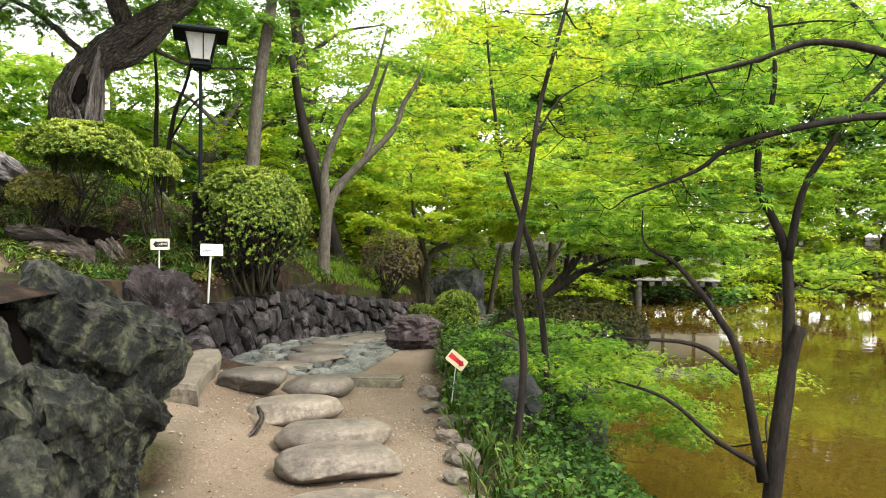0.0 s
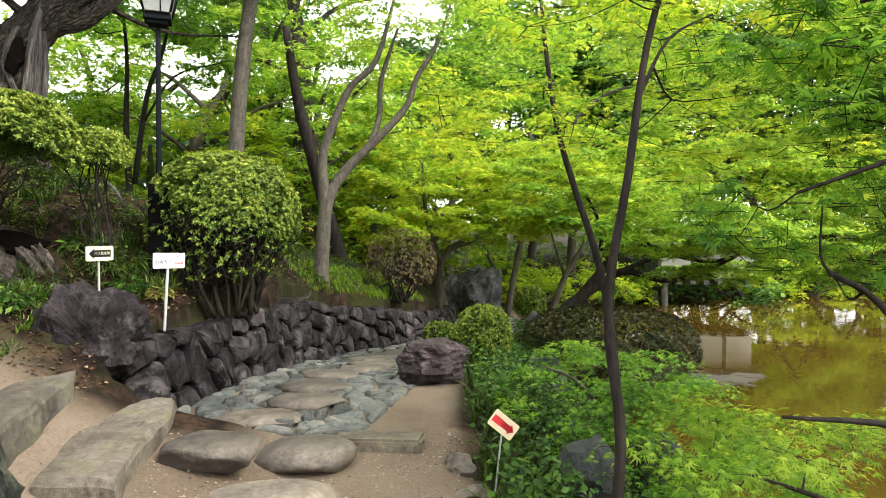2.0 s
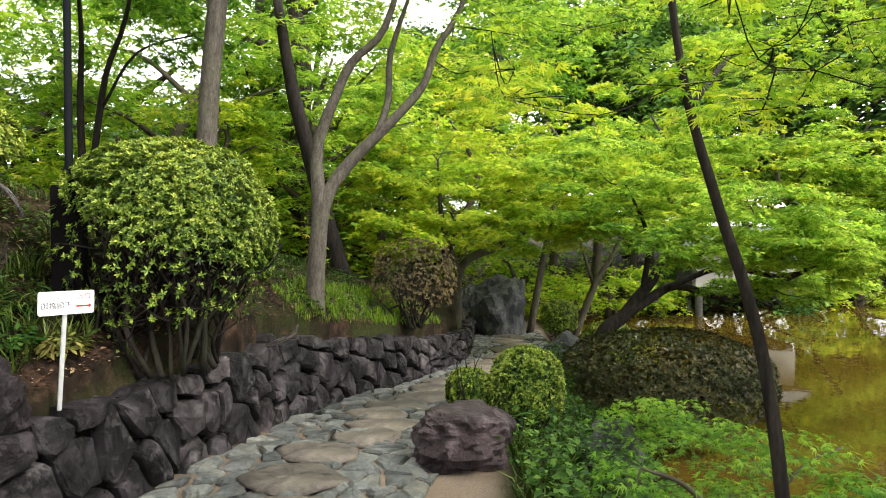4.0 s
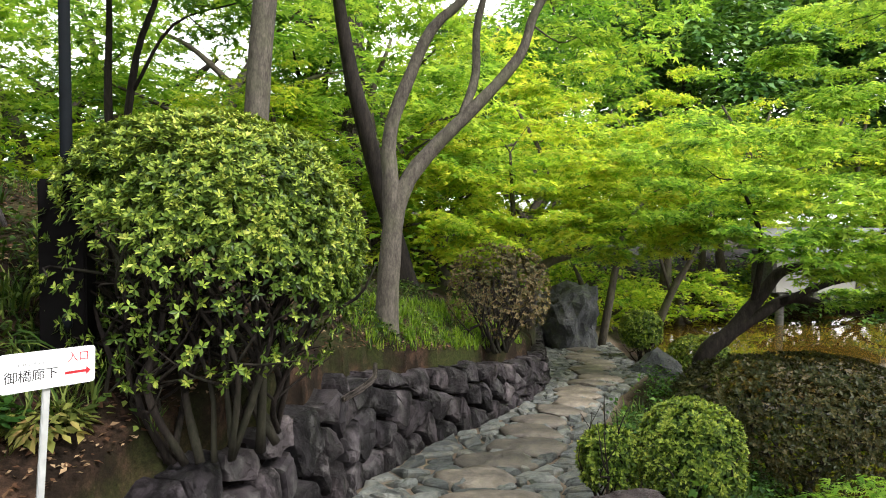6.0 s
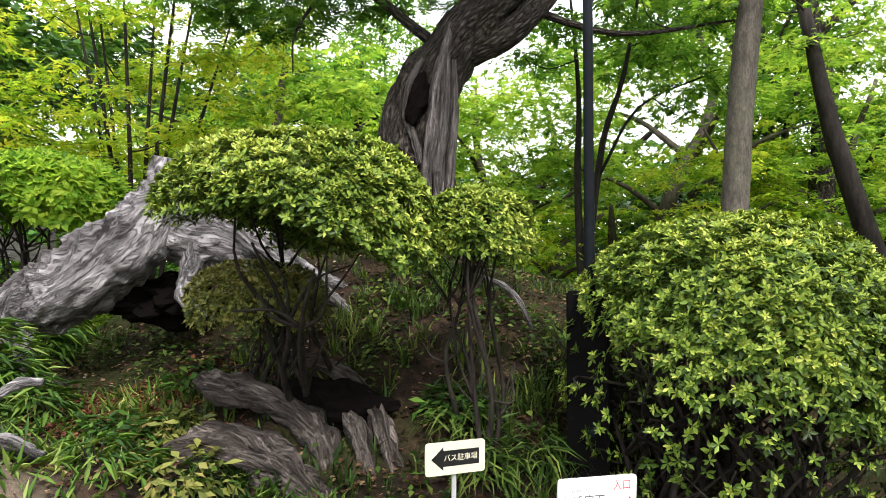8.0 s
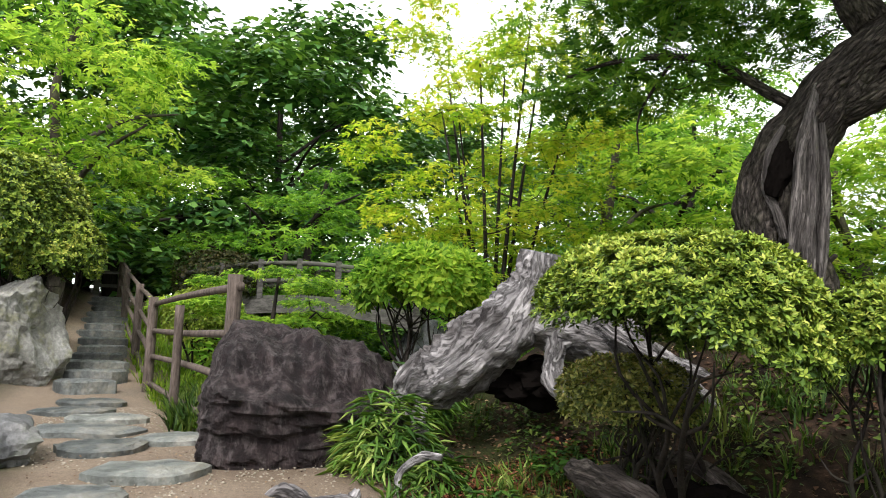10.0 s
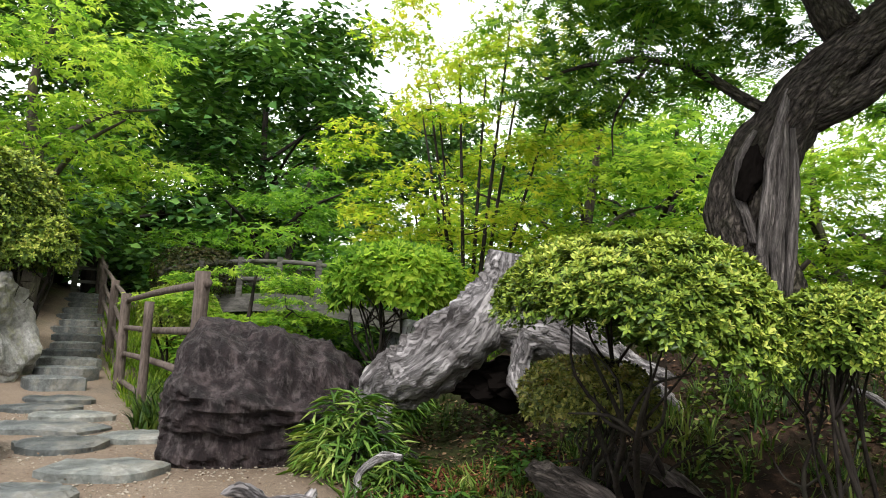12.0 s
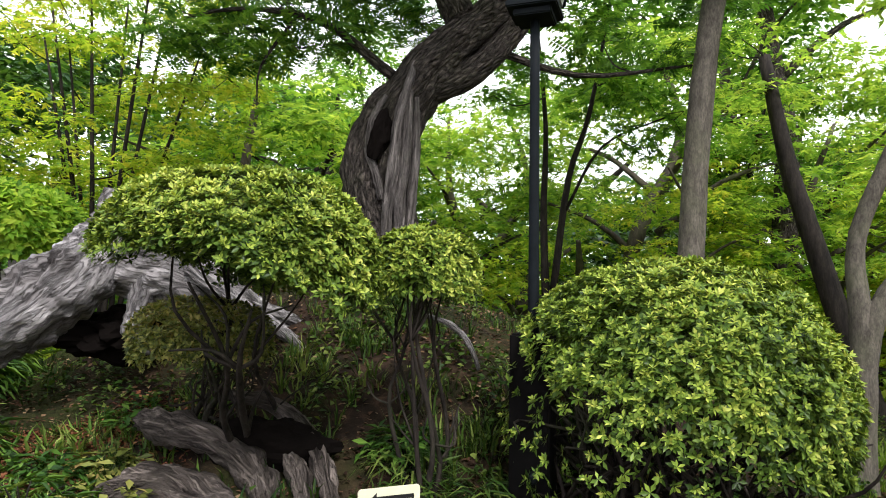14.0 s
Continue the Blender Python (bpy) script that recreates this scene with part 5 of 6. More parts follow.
tree("maple_tree", (-0.4, 16.7, ground(-0.4, 16.7) - 0.05),
     [[(-0.42, 16.66, -0.4, 0.11), (-0.34, 16.69, 0.95, 0.085), (0.38, 16.75, 1.37, 0.075), (0.95, 16.79, 1.7, 0.05), (1.7, 16.9, 2.4, 0.025)],
      [(-0.36, 16.68, 0.8, 0.07), (-0.7, 16.5, 1.8, 0.05), (-0.8, 16.3, 3.0, 0.02)]],
     [((0.9, 16.3, 2.5), (1.9, 1.4, 0.6), 34, 0.46), ((-0.9, 16.0, 2.9), (1.7, 1.3, 0.8), 28, 0.46), ((0.6, 15.3, 1.75), (1.6, 0.9, 0.4), 34, 0.42), ((-1.4, 15.0, 1.7), (0.9, 0.7, 0.4), 16, 0.42)],
     M_BARK_MAPLE, M_MAPLE_YELLOW, "spray", 0.095, 900, "crooked maple leaning across the far path", seed=18, flat=0.18)
tree("maple_tree", (1.5, 20.7, -1.0), [[(1.45, 20.7, -1.1, 0.1), (1.8, 20.8, 0.94, 0.08), (2.1, 20.8, 2.4, 0.04)]],
     [((2.0, 20.4, 3.2), (2.2, 1.6, 1.0), 46, 0.55), ((1.0, 21.0, 5.2), (2.6, 1.6, 0.9), 18, 0.55)], M_BARK_MAPLE, M_MAPLE_YELLOW, "spray", 0.1, 800, "maple beside the standing rock", seed=19, flat=0.18)
tree("maple_tree", (2.8, 21.8, -1.3), [[(2.75, 21.78, -1.4, 0.11), (3.35, 21.86, 0.18, 0.09), (3.85, 21.93, 1.05, 0.06), (4.4, 22, 2.4, 0.03)], [(3.3, 21.9, 0.2, 0.05), (2.9, 21.8, 1.4, 0.03), (2.6, 21.6, 2.4, 0.015)]],
     [((3.9, 21.3, 2.6), (2.4, 1.6, 1.0), 46, 0.55)], M_BARK_MAPLE, M_MAPLE_YELLOW, "spray", 0.1, 800, "maple on the far bend of the pond bank", seed=20, flat=0.18)
tree("maple_tree", (-5.3, 12.6, ground(-5.3, 12.6) - 0.05),
     [[(-5.35, 12.5, 1.6, 0.06), (-5.42, 12.5, 3.2, 0.045), (-5.43, 12.56, 4.4, 0.03), (-5.6, 12.6, 6, 0.012)], [(-5.3, 12.52, 2.3, 0.05), (-5.1, 12.54, 3.7, 0.04), (-4.85, 12.6, 4.5, 0.03), (-4.6, 12.7, 6, 0.012)], [(-5.15, 12.54, 3.3, 0.022), (-4.6, 12.4, 4.0, 0.016), (-3.8, 12.3, 4.2, 0.008)]],
     [((-5.0, 12.8, 5.4), (1.8, 1.4, 0.9), 34, 0.45), ((-4.0, 12.6, 4.2), (0.8, 0.8, 0.4), 8, 0.4)], M_BARK_DARK, M_MAPLE_DEEP, "spray", 0.09, 800, "thin many-stemmed maple behind the lamp", seed=21)


def old_tree():
    """The leaning veteran: a twisted trunk with a hollow and a pale strip of bare wood."""
    base = (-5.2, 9.55, ground(-5.2, 9.5) - 0.1)
    e = tree("old_tree", base,
             [[(-5.12, 9.49, 1.7, 0.37), (-5.18, 9.46, 2.4, 0.3), (-5.26, 9.43, 2.95, 0.29), (-5.23, 9.43, 3.45, 0.285), (-5.02, 9.55, 3.95, 0.23), (-4.76, 9.75, 4.35, 0.19), (-4.45, 10.05, 4.72, 0.17), (-4.05, 10.4, 5.2, 0.17), (-3.7, 10.8, 6.2, 0.14)],
              [(-4.98, 9.6, 3.95, 0.13), (-4.72, 9.76, 4.05, 0.12), (-4.46, 9.98, 4.32, 0.11), (-4.2, 10.25, 4.85, 0.1)],
              [(-4.7, 9.8, 4.6, 0.14), (-5.0, 9.7, 5.3, 0.12), (-5.5, 9.4, 5.8, 0.08), (-6.4, 8.8, 6.2, 0.03)],
              [(-5.15, 9.45, 4.1, 0.05), (-5.7, 9.1, 4.6, 0.035), (-6.4, 8.7, 4.75, 0.02), (-7.0, 8.3, 4.6, 0.01)],
              [(-5.9, 9.0, 4.65, 0.02), (-6.1, 8.8, 4.2, 0.012), (-6.0, 8.7, 3.8, 0.006)],
              [(-4.6, 9.9, 4.4, 0.04), (-4.0, 10.6, 4.2, 0.025), (-3.2, 11.2, 4.3, 0.01)]],
             [((-6.3, 8.8, 4.9), (1.2, 0.9, 0.6), 20, 0.4), ((-5.3, 9.0, 5.9), (2.2, 1.4, 0.7), 40, 0.45), ((-3.5, 10.6, 5.6), (1.6, 1.4, 0.9), 12, 0.42), ((-6.6, 9.6, 6.6), (1.6, 1.4, 0.8), 24, 0.5), ((-5.0, 10.6, 5.6), (1.4, 1.0, 0.9), 26, 0.45), ((-3.6, 11.2, 4.9), (1.0, 0.8, 0.7), 8, 0.42)],
             M_BARK_OLD, M_OLDLEAF, "feather", 0.2, 230, "veteran leaning tree, its twisted trunk split by a hollow", seed=22, sides=40, rough=0.16, ridge=0.2, twist=0.012, droop=0.4)
    return e, base


tree("tall_tree", (-3.75, 17.4, ground(-3.75, 17.4) - 0.1),
     [[(-3.7, 17.4, 0.8, 0.26), (-3.7, 17.4, 3.0, 0.21), (-3.62, 17.4, 4.9, 0.19), (-3.85, 17.5, 6.6, 0.16), (-4.2, 17.6, 9.5, 0.08)],
      [(-3.65, 17.4, 4.7, 0.1), (-4.2, 17.2, 5.3, 0.07), (-4.9, 17.0, 5.5, 0.04)], [(-3.75, 17.45, 6.0, 0.08), (-2.8, 17.6, 6.8, 0.05), (-1.6, 17.8, 7.1, 0.02)]],
     [((-3.6, 17.5, 8.4), (2.4, 2.0, 1.2), 34, 0.6)], M_BARK_OLD, M_MAPLE_DEEP, "spray", 0.13, 200, "old rough-barked tree standing among the maples", seed=26)
tree("leaning_tree", (-2.39, 13.94, ground(-2.39, 13.94) - 0.05), [[(-2.09, 13.93, 0.69, 0.160), (-2.39, 13.94, 1.72, 0.130), (-2.65, 13.94, 2.67, 0.120), (-2.83, 13.95, 3.33, 0.110), (-2.98, 13.95, 3.92, 0.100), (-3.21, 13.98, 5.24, 0.070)]], [((-3.6, 14.2, 5.2), (1.5, 1.2, 0.6), 20, 0.5)], M_BARK_DARK, M_MAPLE, "spray", 0.1, 400, "dark trunk leaning behind the forked maple", seed=27)
OLD, OLD_BASE = old_tree()


def hollow_and_strips():
    """The old trunk's hollow as a blob of painted black shade, its lips, and the strips of bare grey wood beside it."""
    o = np.array(OLD_BASE)
    # A black blob set into the bark paints the hollow's shade.
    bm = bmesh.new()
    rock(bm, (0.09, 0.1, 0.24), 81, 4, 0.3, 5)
    ob = part("hollow", bm, M_SHADE_BLACK, OLD, "black blob for the shade in the trunk's hollow")
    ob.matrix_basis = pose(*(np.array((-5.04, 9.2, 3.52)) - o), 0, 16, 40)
    side, out = np.array((0.755, 0.657, 0)), np.array((0.657, -0.755, 0))
    c = np.array((-5.16, 9.44, 0))
    lines = [
        [(0.2, 0.2, 4.15, 0.03), (0.13, 0.29, 3.85, 0.045), (0.07, 0.315, 3.6, 0.04), (0.05, 0.3, 3.3, 0.05), (0.0, 0.27, 2.9, 0.045), (0.02, 0.25, 2.4, 0.03)],
        [(0.16, 0.26, 3.9, 0.03), (0.15, 0.29, 3.6, 0.04), (0.13, 0.28, 3.3, 0.05), (0.09, 0.26, 2.9, 0.05), (0.1, 0.24, 2.4, 0.03)],
        [(0.22, 0.23, 3.85, 0.02), (0.22, 0.25, 3.5, 0.035), (0.2, 0.23, 3.1, 0.045), (0.16, 0.22, 2.6, 0.03)],
        [(-0.03, 0.26, 3.85, 0.02), (-0.13, 0.28, 3.65, 0.03), (-0.16, 0.26, 3.4, 0.03), (-0.1, 0.27, 3.22, 0.03), (-0.05, 0.27, 3.0, 0.03)],
    ]
    for i, s in enumerate(lines):
        bm = bmesh.new()
        tube(bm, [(*(c + side * a + out * (b - 0.012) + np.array((0, 0, z)) - o), r) for a, b, z, r in s], 14, 8, 0.2, 40 + i, True, 0.3, 0.02)
        part("bare_wood", bm, M_DRIFT_DARK, OLD, "strip of grey bare wood")


hollow_and_strips()


# ---- fence, bridges and the climbing path ----
def fence():
    posts = [(-6.6, 5.55, 1.25), (-7.9, 5.22, 1.05), (-9.75, 4.98, 1.1), (-12.0, 4.76, 1.12), (-14.8, 4.45, 1.05), (-17.5, 4.2, 1.0)]
    e = thing("fence", (-6.6, 5.55, ground(-6.6, 5.55) - 0.05), "rustic log fence climbing beside the path", "fence")
    o = Vector(e.location)
    tops = []
    for i, (x, y, h) in enumerate(posts):
        z = ground(x, y) - 0.05
        bm = bmesh.new()
        r = 0.056 if i != 1 else 0.04
        tube(bm, [(x - o.x, y - o.y, z - o.z, r * 1.05), (x - o.x, y - o.y, z - o.z + h * 0.5, r), (x - o.x + 0.01, y - o.y, z - o.z + h, r * 0.97)], 10, 4, 0.14, i)
        part("post", bm, M_FENCE, e, "" if i else "thick end post")
        tops.append(Vector((x, y, z)) - o)
    chain = [0, 2, 3, 4, 5]
    for a, b in zip(chain, chain[1:]):
        for k, f in enumerate((0.93, 0.66, 0.4, 0.13)):
            p, q = tops[a] + Vector((0, 0.02, posts[a][2] * f)), tops[b] + Vector((0, 0.02, posts[b][2] * f))
            m = (p + q) / 2 + Vector((0, 0, 0.015 * (-1) ** k))
            over = (p - q).normalized() * 0.09
            bm = bmesh.new()
            tube(bm, [(*(p + over), 0.033), (*m, 0.03), (*(q - over * 0.3), 0.028)], 8, 4, 0.15, a * 4 + k)
            part("rail", bm, M_FENCE, e)


fence()


def gate_post(x, y, h):
    z = ground(x, y) - 0.05
    e = thing("timber_railing", (x, y, z), "short pale timber railing at the top of the path", "railing")
    for dx in (0, 0.55):
        bm = bmesh.new()
        box(bm, (0.12, 0.12, h), (0, -dx, h / 2), 0.008)
        part("post", bm, M_BRIDGE, e)
    for f in (0.45, 0.8):
        bm = bmesh.new()
        box(bm, (0.06, 0.6, 0.07), (0, -0.27, h * f), 0.006)
        part("rail", bm, M_BRIDGE, e)


gate_post(-18.0, 4.25, 0.85)


def arched_bridge(a, b, rise, width):
    """A timber footbridge: curved deck beams, plank deck, posts and two rails a side."""
    a, b = Vector(a), Vector(b)
    e = thing("arched_bridge", a, "grey timber footbridge arching over a gully", "bridge")
    along = (b - a)
    length = along.length
    t = along.normalized()
    side = Vector((-t.y, t.x, 0)).normalized()
    n = 14

    def at(f):
        return t * (length * f) + Vector((0, 0, rise * 4 * f * (1 - f)))

    for s in (-1, 1):
        bm = bmesh.new()
        rows = []
        for i in range(n + 1):
            c = at(i / n) + side * (s * width / 2)
            rows.append([bm.verts.new(c + side * u + Vector((0, 0, v))) for u, v in ((-0.06, -0.26), (0.06, -0.26), (0.06, 0), (-0.06, 0))])
        for p, q in zip(rows, rows[1:]):
            for k in range(4):
                bm.faces.new((p[k], p[(k + 1) % 4], q[(k + 1) % 4], q[k]))
        bm.faces.new(rows[0]), bm.faces.new(rows[-1])
        part("beam", bm, M_BRIDGE, e)
        for f in np.linspace(0.02, 0.98, 7):
            bm = bmesh.new()
            c = at(f) + side * (s * width / 2)
            box(bm, (0.1, 0.1, 0.72), tuple(c + Vector((0, 0, 0.36))), 0.006)
            part("post", bm, M_BRIDGE, e)
        for h in (0.32, 0.64):
            bm = bmesh.new()
            tube(bm, [(*(at(i / n) + side * (s * width / 2) + Vector((0, 0, h))), 0.045) for i in range(n + 1)], 6, 1, 0.03)
            part("rail", bm, M_BRIDGE, e)
    for i in range(30):
        bm = bmesh.new()
        c = at((i + 0.5) / 30)
        box(bm, (width * 0.98, length / 30 * 0.92, 0.05), (0, 0, 0), 0.004, Matrix.Rotation(math.atan2(side.y, side.x), 3, "Z"))
        ob = part("plank", bm, M_BRIDGE, e)
        ob.location = c + Vector((0, 0, 0.03))
    for p in (0.0, 1.0):
        bm = bmesh.new()
        rock(bm, (0.5, 0.7, 0.8), 60 + int(p), 3, 0.15, 10, tuple(at(p) + Vector((0, 0, -0.75))))
        part("abutment", bm, M_GREYROCK, e, "stone abutment")


arched_bridge((-15.2, 5.6, 2.5), (-13.2, 9.6, 2.45), 0.28, 1.3)


def corridor_bridge(a, b, floor_z):
    """The white covered bridge across the pond, glimpsed in the water and through the leaves."""
    a, b = Vector(a), Vector(b)
    t = (b - a)
    length = t.length
    t.normalize()
    turn = math.degrees(math.atan2(t.y, t.x))
    e = thing("covered_bridge", (a.x, a.y, floor_z), "white plastered covered bridge with a tiled roof", "bridge", "", "", turn)
    bm = bmesh.new()
    box(bm, (length, 1.9, 1.2), (length / 2, 0, 0.8), 0)
    part("wall", bm, M_PLASTER, e)
    bm = bmesh.new()
    v = [bm.verts.new(c) for c in ((-0.4, -1.5, 1.45), (length + 0.4, -1.5, 1.45), (length + 0.4, 0, 2.2), (-0.4, 0, 2.2), (-0.4, 1.5, 1.45), (length + 0.4, 1.5, 1.45))]
    bm.faces.new((v[0], v[1], v[2], v[3])), bm.faces.new((v[3], v[2], v[5], v[4])), bm.faces.new((v[0], v[3], v[4])), bm.faces.new((v[1], v[5], v[2])), bm.faces.new((v[0], v[4], v[5], v[1]))
    part("roof", bm, M_TILE, e, "grey tiled roof")
    n = int(length / 0.45)
    for i in range(n):
        bm = bmesh.new()
        box(bm, (0.2, 2.2, 0.16), ((i + 0.5) * length / n, 0, 0.08), 0.01)
        part("joist_end", bm, M_BRIDGE, e)
    for i in range(int(length / 1.2) + 1):
        bm = bmesh.new()
        box(bm, (0.12, 2.0, 1.25), (min(i * 1.2, length - 0.06) + 0.03, 0, 0.8), 0.01)
        part("upright", bm, M_BRIDGE, e)
    for i in range(0, int(length / 3.6) + 1):
        for s in (-0.7, 0.7):
            bm = bmesh.new()
            tube(bm, [(i * 3.6 + 0.3, s, WATER_Z - 0.6 - floor_z, 0.14), (i * 3.6 + 0.3, s, 0.1, 0.13)], 10, 2, 0.05)
            part("pile", bm, M_BRIDGE, e)


corridor_bridge((7.6, 27.2, 0), (11.0, 27.0, 0), -0.45)


# ---- the stump, the log and other dead wood ----
def stump():
    x, y = -5.3, 7.0
    z = ground(x, y) - 0.1
    e = thing("tree_stump", (x, y, z), "huge silvery weathered stump with sprawling roots", "stump")
    o = (x, y, z, 0)
    bm = bmesh.new()
    for i, s in enumerate([
        [(-5.26, 7.3, 2.8, 0.12), (-5.3, 7.28, 2.62, 0.135), (-5.35, 7.2, 2.45, 0.165), (-5.43, 7.08, 2.27, 0.21), (-5.53, 6.92, 2.1, 0.215), (-5.63, 6.76, 1.98, 0.19), (-5.7, 6.63, 1.9, 0.15), (-5.73, 6.6, 1.76, 0.09), (-5.68, 6.7, 1.6, 0.05), (-5.6, 6.82, 1.45, 0.025)],
        [(-5.33, 7.3, 2.4, 0.17), (-5.21, 7.55, 2.31, 0.18), (-5.07, 7.85, 2.19, 0.15), (-4.95, 8.14, 2.02, 0.09), (-4.86, 8.37, 1.86, 0.036)],
        [(-5.24, 7.34, 2.44, 0.075), (-5.2, 7.38, 2.26, 0.075), (-5.19, 7.36, 2.1, 0.06), (-5.13, 7.34, 1.98, 0.06), (-5.1, 7.42, 1.86, 0.025)],
        [(-5.11, 7.75, 2.28, 0.08), (-4.97, 8.02, 2.16, 0.06), (-4.87, 8.25, 2.04, 0.036), (-4.8, 8.43, 1.9, 0.018)],
        [(-5.1, 7.6, 2.34, 0.05), (-4.9, 7.9, 2.14, 0.042), (-4.77, 8.14, 1.94, 0.032), (-4.68, 8.3, 1.76, 0.015)],
        [(-5.0, 7.55, 2.36, 0.035), (-4.8, 7.82, 2.16, 0.03), (-4.66, 8.04, 1.96, 0.026), (-4.58, 8.2, 1.78, 0.012)],
        [(-5.62, 6.66, 1.86, 0.05), (-5.55, 6.6, 1.7, 0.045), (-5.5, 6.68, 1.56, 0.05), (-5.4, 6.76, 1.5, 0.03)],
    ]):
        tube(bm, [tuple(np.array(p) - o) for p in s], 56, 18, 0.18, i * 7, True, 0.2, 0.04)
    bm.normal_update()
    shift = []
    for v in bm.verts:
        q = v.co
        warp = Vector((noise.noise(q * 3), noise.noise(q * 3 + Vector((9, 0, 0))), noise.noise(q * 3 + Vector((0, 9, 0)))))
        rim = noise.ridged_multi_fractal(q * 4.5 + warp * 1.5, 0.85, 2.2, 5, 1.0, 2.0) - 1.1
        shift.append(v.normal * (0.009 * rim) + warp * 0.03)
    for v, m in zip(bm.verts, shift):
        v.co += m
    part("trunk", bm, M_DRIFT, e)
    # Shade inside the rotted cavity, painted as a black blob between the roots.
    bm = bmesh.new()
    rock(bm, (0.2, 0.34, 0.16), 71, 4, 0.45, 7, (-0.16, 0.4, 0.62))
    part("cavity_shade", bm, M_SHADE_BLACK, e, "black blob for the shade in the rotted cavity between the roots")


stump()


def dead_wood(name, lines, material, label, seed, sides=10, rough=0.4):
    p0 = lines[0][0]
    e = thing(name, p0[:3], label, "dead wood")
    bm = bmesh.new()
    for i, s in enumerate(lines):
        tube(bm, [(p[0] - p0[0], p[1] - p0[1], p[2] - p0[2], p[3]) for p in s], 24, 10, rough * 0.5, seed + i, True, 0.5, 0.02)
    part("wood", bm, material, e)


dead_wood("rotten_log", [
    [(-4.72, 7.16, 1.56, 0.045), (-4.55, 7.2, 1.55, 0.075), (-4.35, 7.26, 1.52, 0.07), (-4.15, 7.32, 1.46, 0.075), (-3.98, 7.35, 1.36, 0.07), (-3.84, 7.3, 1.24, 0.06), (-3.7, 7.24, 1.08, 0.03)],
    [(-4.5, 6.8, 1.12, 0.07), (-4.36, 6.9, 1.28, 0.1), (-4.18, 7.0, 1.33, 0.12), (-3.98, 7.08, 1.29, 0.1), (-3.82, 7.12, 1.22, 0.08), (-3.66, 7.18, 1.12, 0.04)],
    [(-4.5, 7.5, 1.68, 0.025), (-4.2, 7.6, 1.64, 0.04), (-3.88, 7.58, 1.5, 0.05), (-3.62, 7.48, 1.26, 0.035), (-3.45, 7.4, 1.05, 0.02)],
    [(-4.02, 7.5, 1.5, 0.03), (-3.85, 7.46, 1.4, 0.05), (-3.7, 7.4, 1.27, 0.04), (-3.56, 7.34, 1.1, 0.02)],
], M_ROT, "hollow rotten log sunk in the mound", 3, 12, 0.7)
# Black blob, not soil: it paints the hollow's shade behind the log.
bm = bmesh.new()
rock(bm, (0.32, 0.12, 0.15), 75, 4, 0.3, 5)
e = thing("log_hollow", (-4.06, 7.46, 1.47), "black blob for the shade in the hollow behind the rotten log", "hollow", "", "", 35)
part("earth", bm, M_SHADE_BLACK, e)
dead_wood("surface_root", [[(-4.35, 6.3, 1.42, 0.02), (-4.45, 6.2, 1.48, 0.032), (-4.58, 6.08, 1.44, 0.03), (-4.72, 5.95, 1.47, 0.036), (-4.88, 5.8, 1.45, 0.03), (-5.0, 5.7, 1.49, 0.034), (-5.1, 5.6, 1.42, 0.02)], [(-4.72, 5.95, 1.46, 0.03), (-4.8, 6.0, 1.5, 0.022), (-4.95, 5.98, 1.42, 0.012)]], M_DRIFT, "pale twisted surface root on the terrace", 5)
dead_wood("root_stick", [[(-5.0, 6.28, 1.4, 0.025), (-5.02, 6.3, 1.53, 0.018), (-4.96, 6.4, 1.62, 0.022), (-4.88, 6.48, 1.63, 0.016)]], M_DRIFT, "short pale root stub", 6)
dead_wood("bare_root", [[(-3.62, 8.1, 2.12, 0.01), (-3.5, 8.18, 2.06, 0.014), (-3.42, 8.22, 1.96, 0.013), (-3.38, 8.25, 1.84, 0.009)]], M_DRIFT, "pale bare root hanging on the mound", 8)
dead_wood("fallen_branch", [[(-1.95, 9.1, 0.82, 0.018), (-1.85, 9.5, 0.84, 0.016), (-1.9, 9.9, 0.86, 0.012)]], M_ROT, "fallen dead branch on the wall's edge", 9)
dead_wood("bent_root", [[(-1.52, 4.75, 0.02, 0.02), (-1.42, 4.85, 0.06, 0.022), (-1.38, 5.05, 0.14, 0.02), (-1.45, 5.2, 0.2, 0.014)]], M_ROT, "bent dead root poking out of the path", 10)


# ---- woods behind ----
def far_tree(name, h, spread, leaf, bark, shape, size, density, label, seed, pads=55, flat=0.3, low=0.3, pad=0.9):
    rng = np.random.default_rng(seed)
    stems = [[(0, 0, -0.3, 0.16), (rng.normal(0, 0.2), rng.normal(0, 0.2), h * 0.3, 0.13), (rng.normal(0, 0.4), rng.normal(0, 0.4), h * 0.65, 0.08), (rng.normal(0, 0.5), rng.normal(0, 0.5), h * 0.95, 0.03)]]
    for k in range(5):
        a, f = k * 1.3 + rng.uniform(0, 0.8), rng.uniform(0.25, 0.6)
        stems.append([(0, 0, h * f, 0.06), (math.cos(a) * spread * 0.4, math.sin(a) * spread * 0.4, h * (f + 0.14), 0.04), (math.cos(a) * spread * 0.8, math.sin(a) * spread * 0.8, h * (f + 0.2), 0.015)])
    return tree(name, (0, 0, 0), stems, [((0, 0, h * (low + 1) / 2), (spread, spread, h * (1 - low) / 2), pads, pad)], bark, leaf, shape, size, density, label, seed=seed, flat=flat, sides=7, twigs=0)


def scatter(proto, places, seed):
    """Moves the first of a kind to its place and copies it to the others."""
    rng = np.random.default_rng(seed)
    for i, (x, y, s) in enumerate(places):
        m = pose(x, y, ground(x, y) - 0.1, 0, 0, rng.uniform(0, 360))
        ob = copy_thing(proto, m) if i else proto
        if not i:
            proto.matrix_basis = m
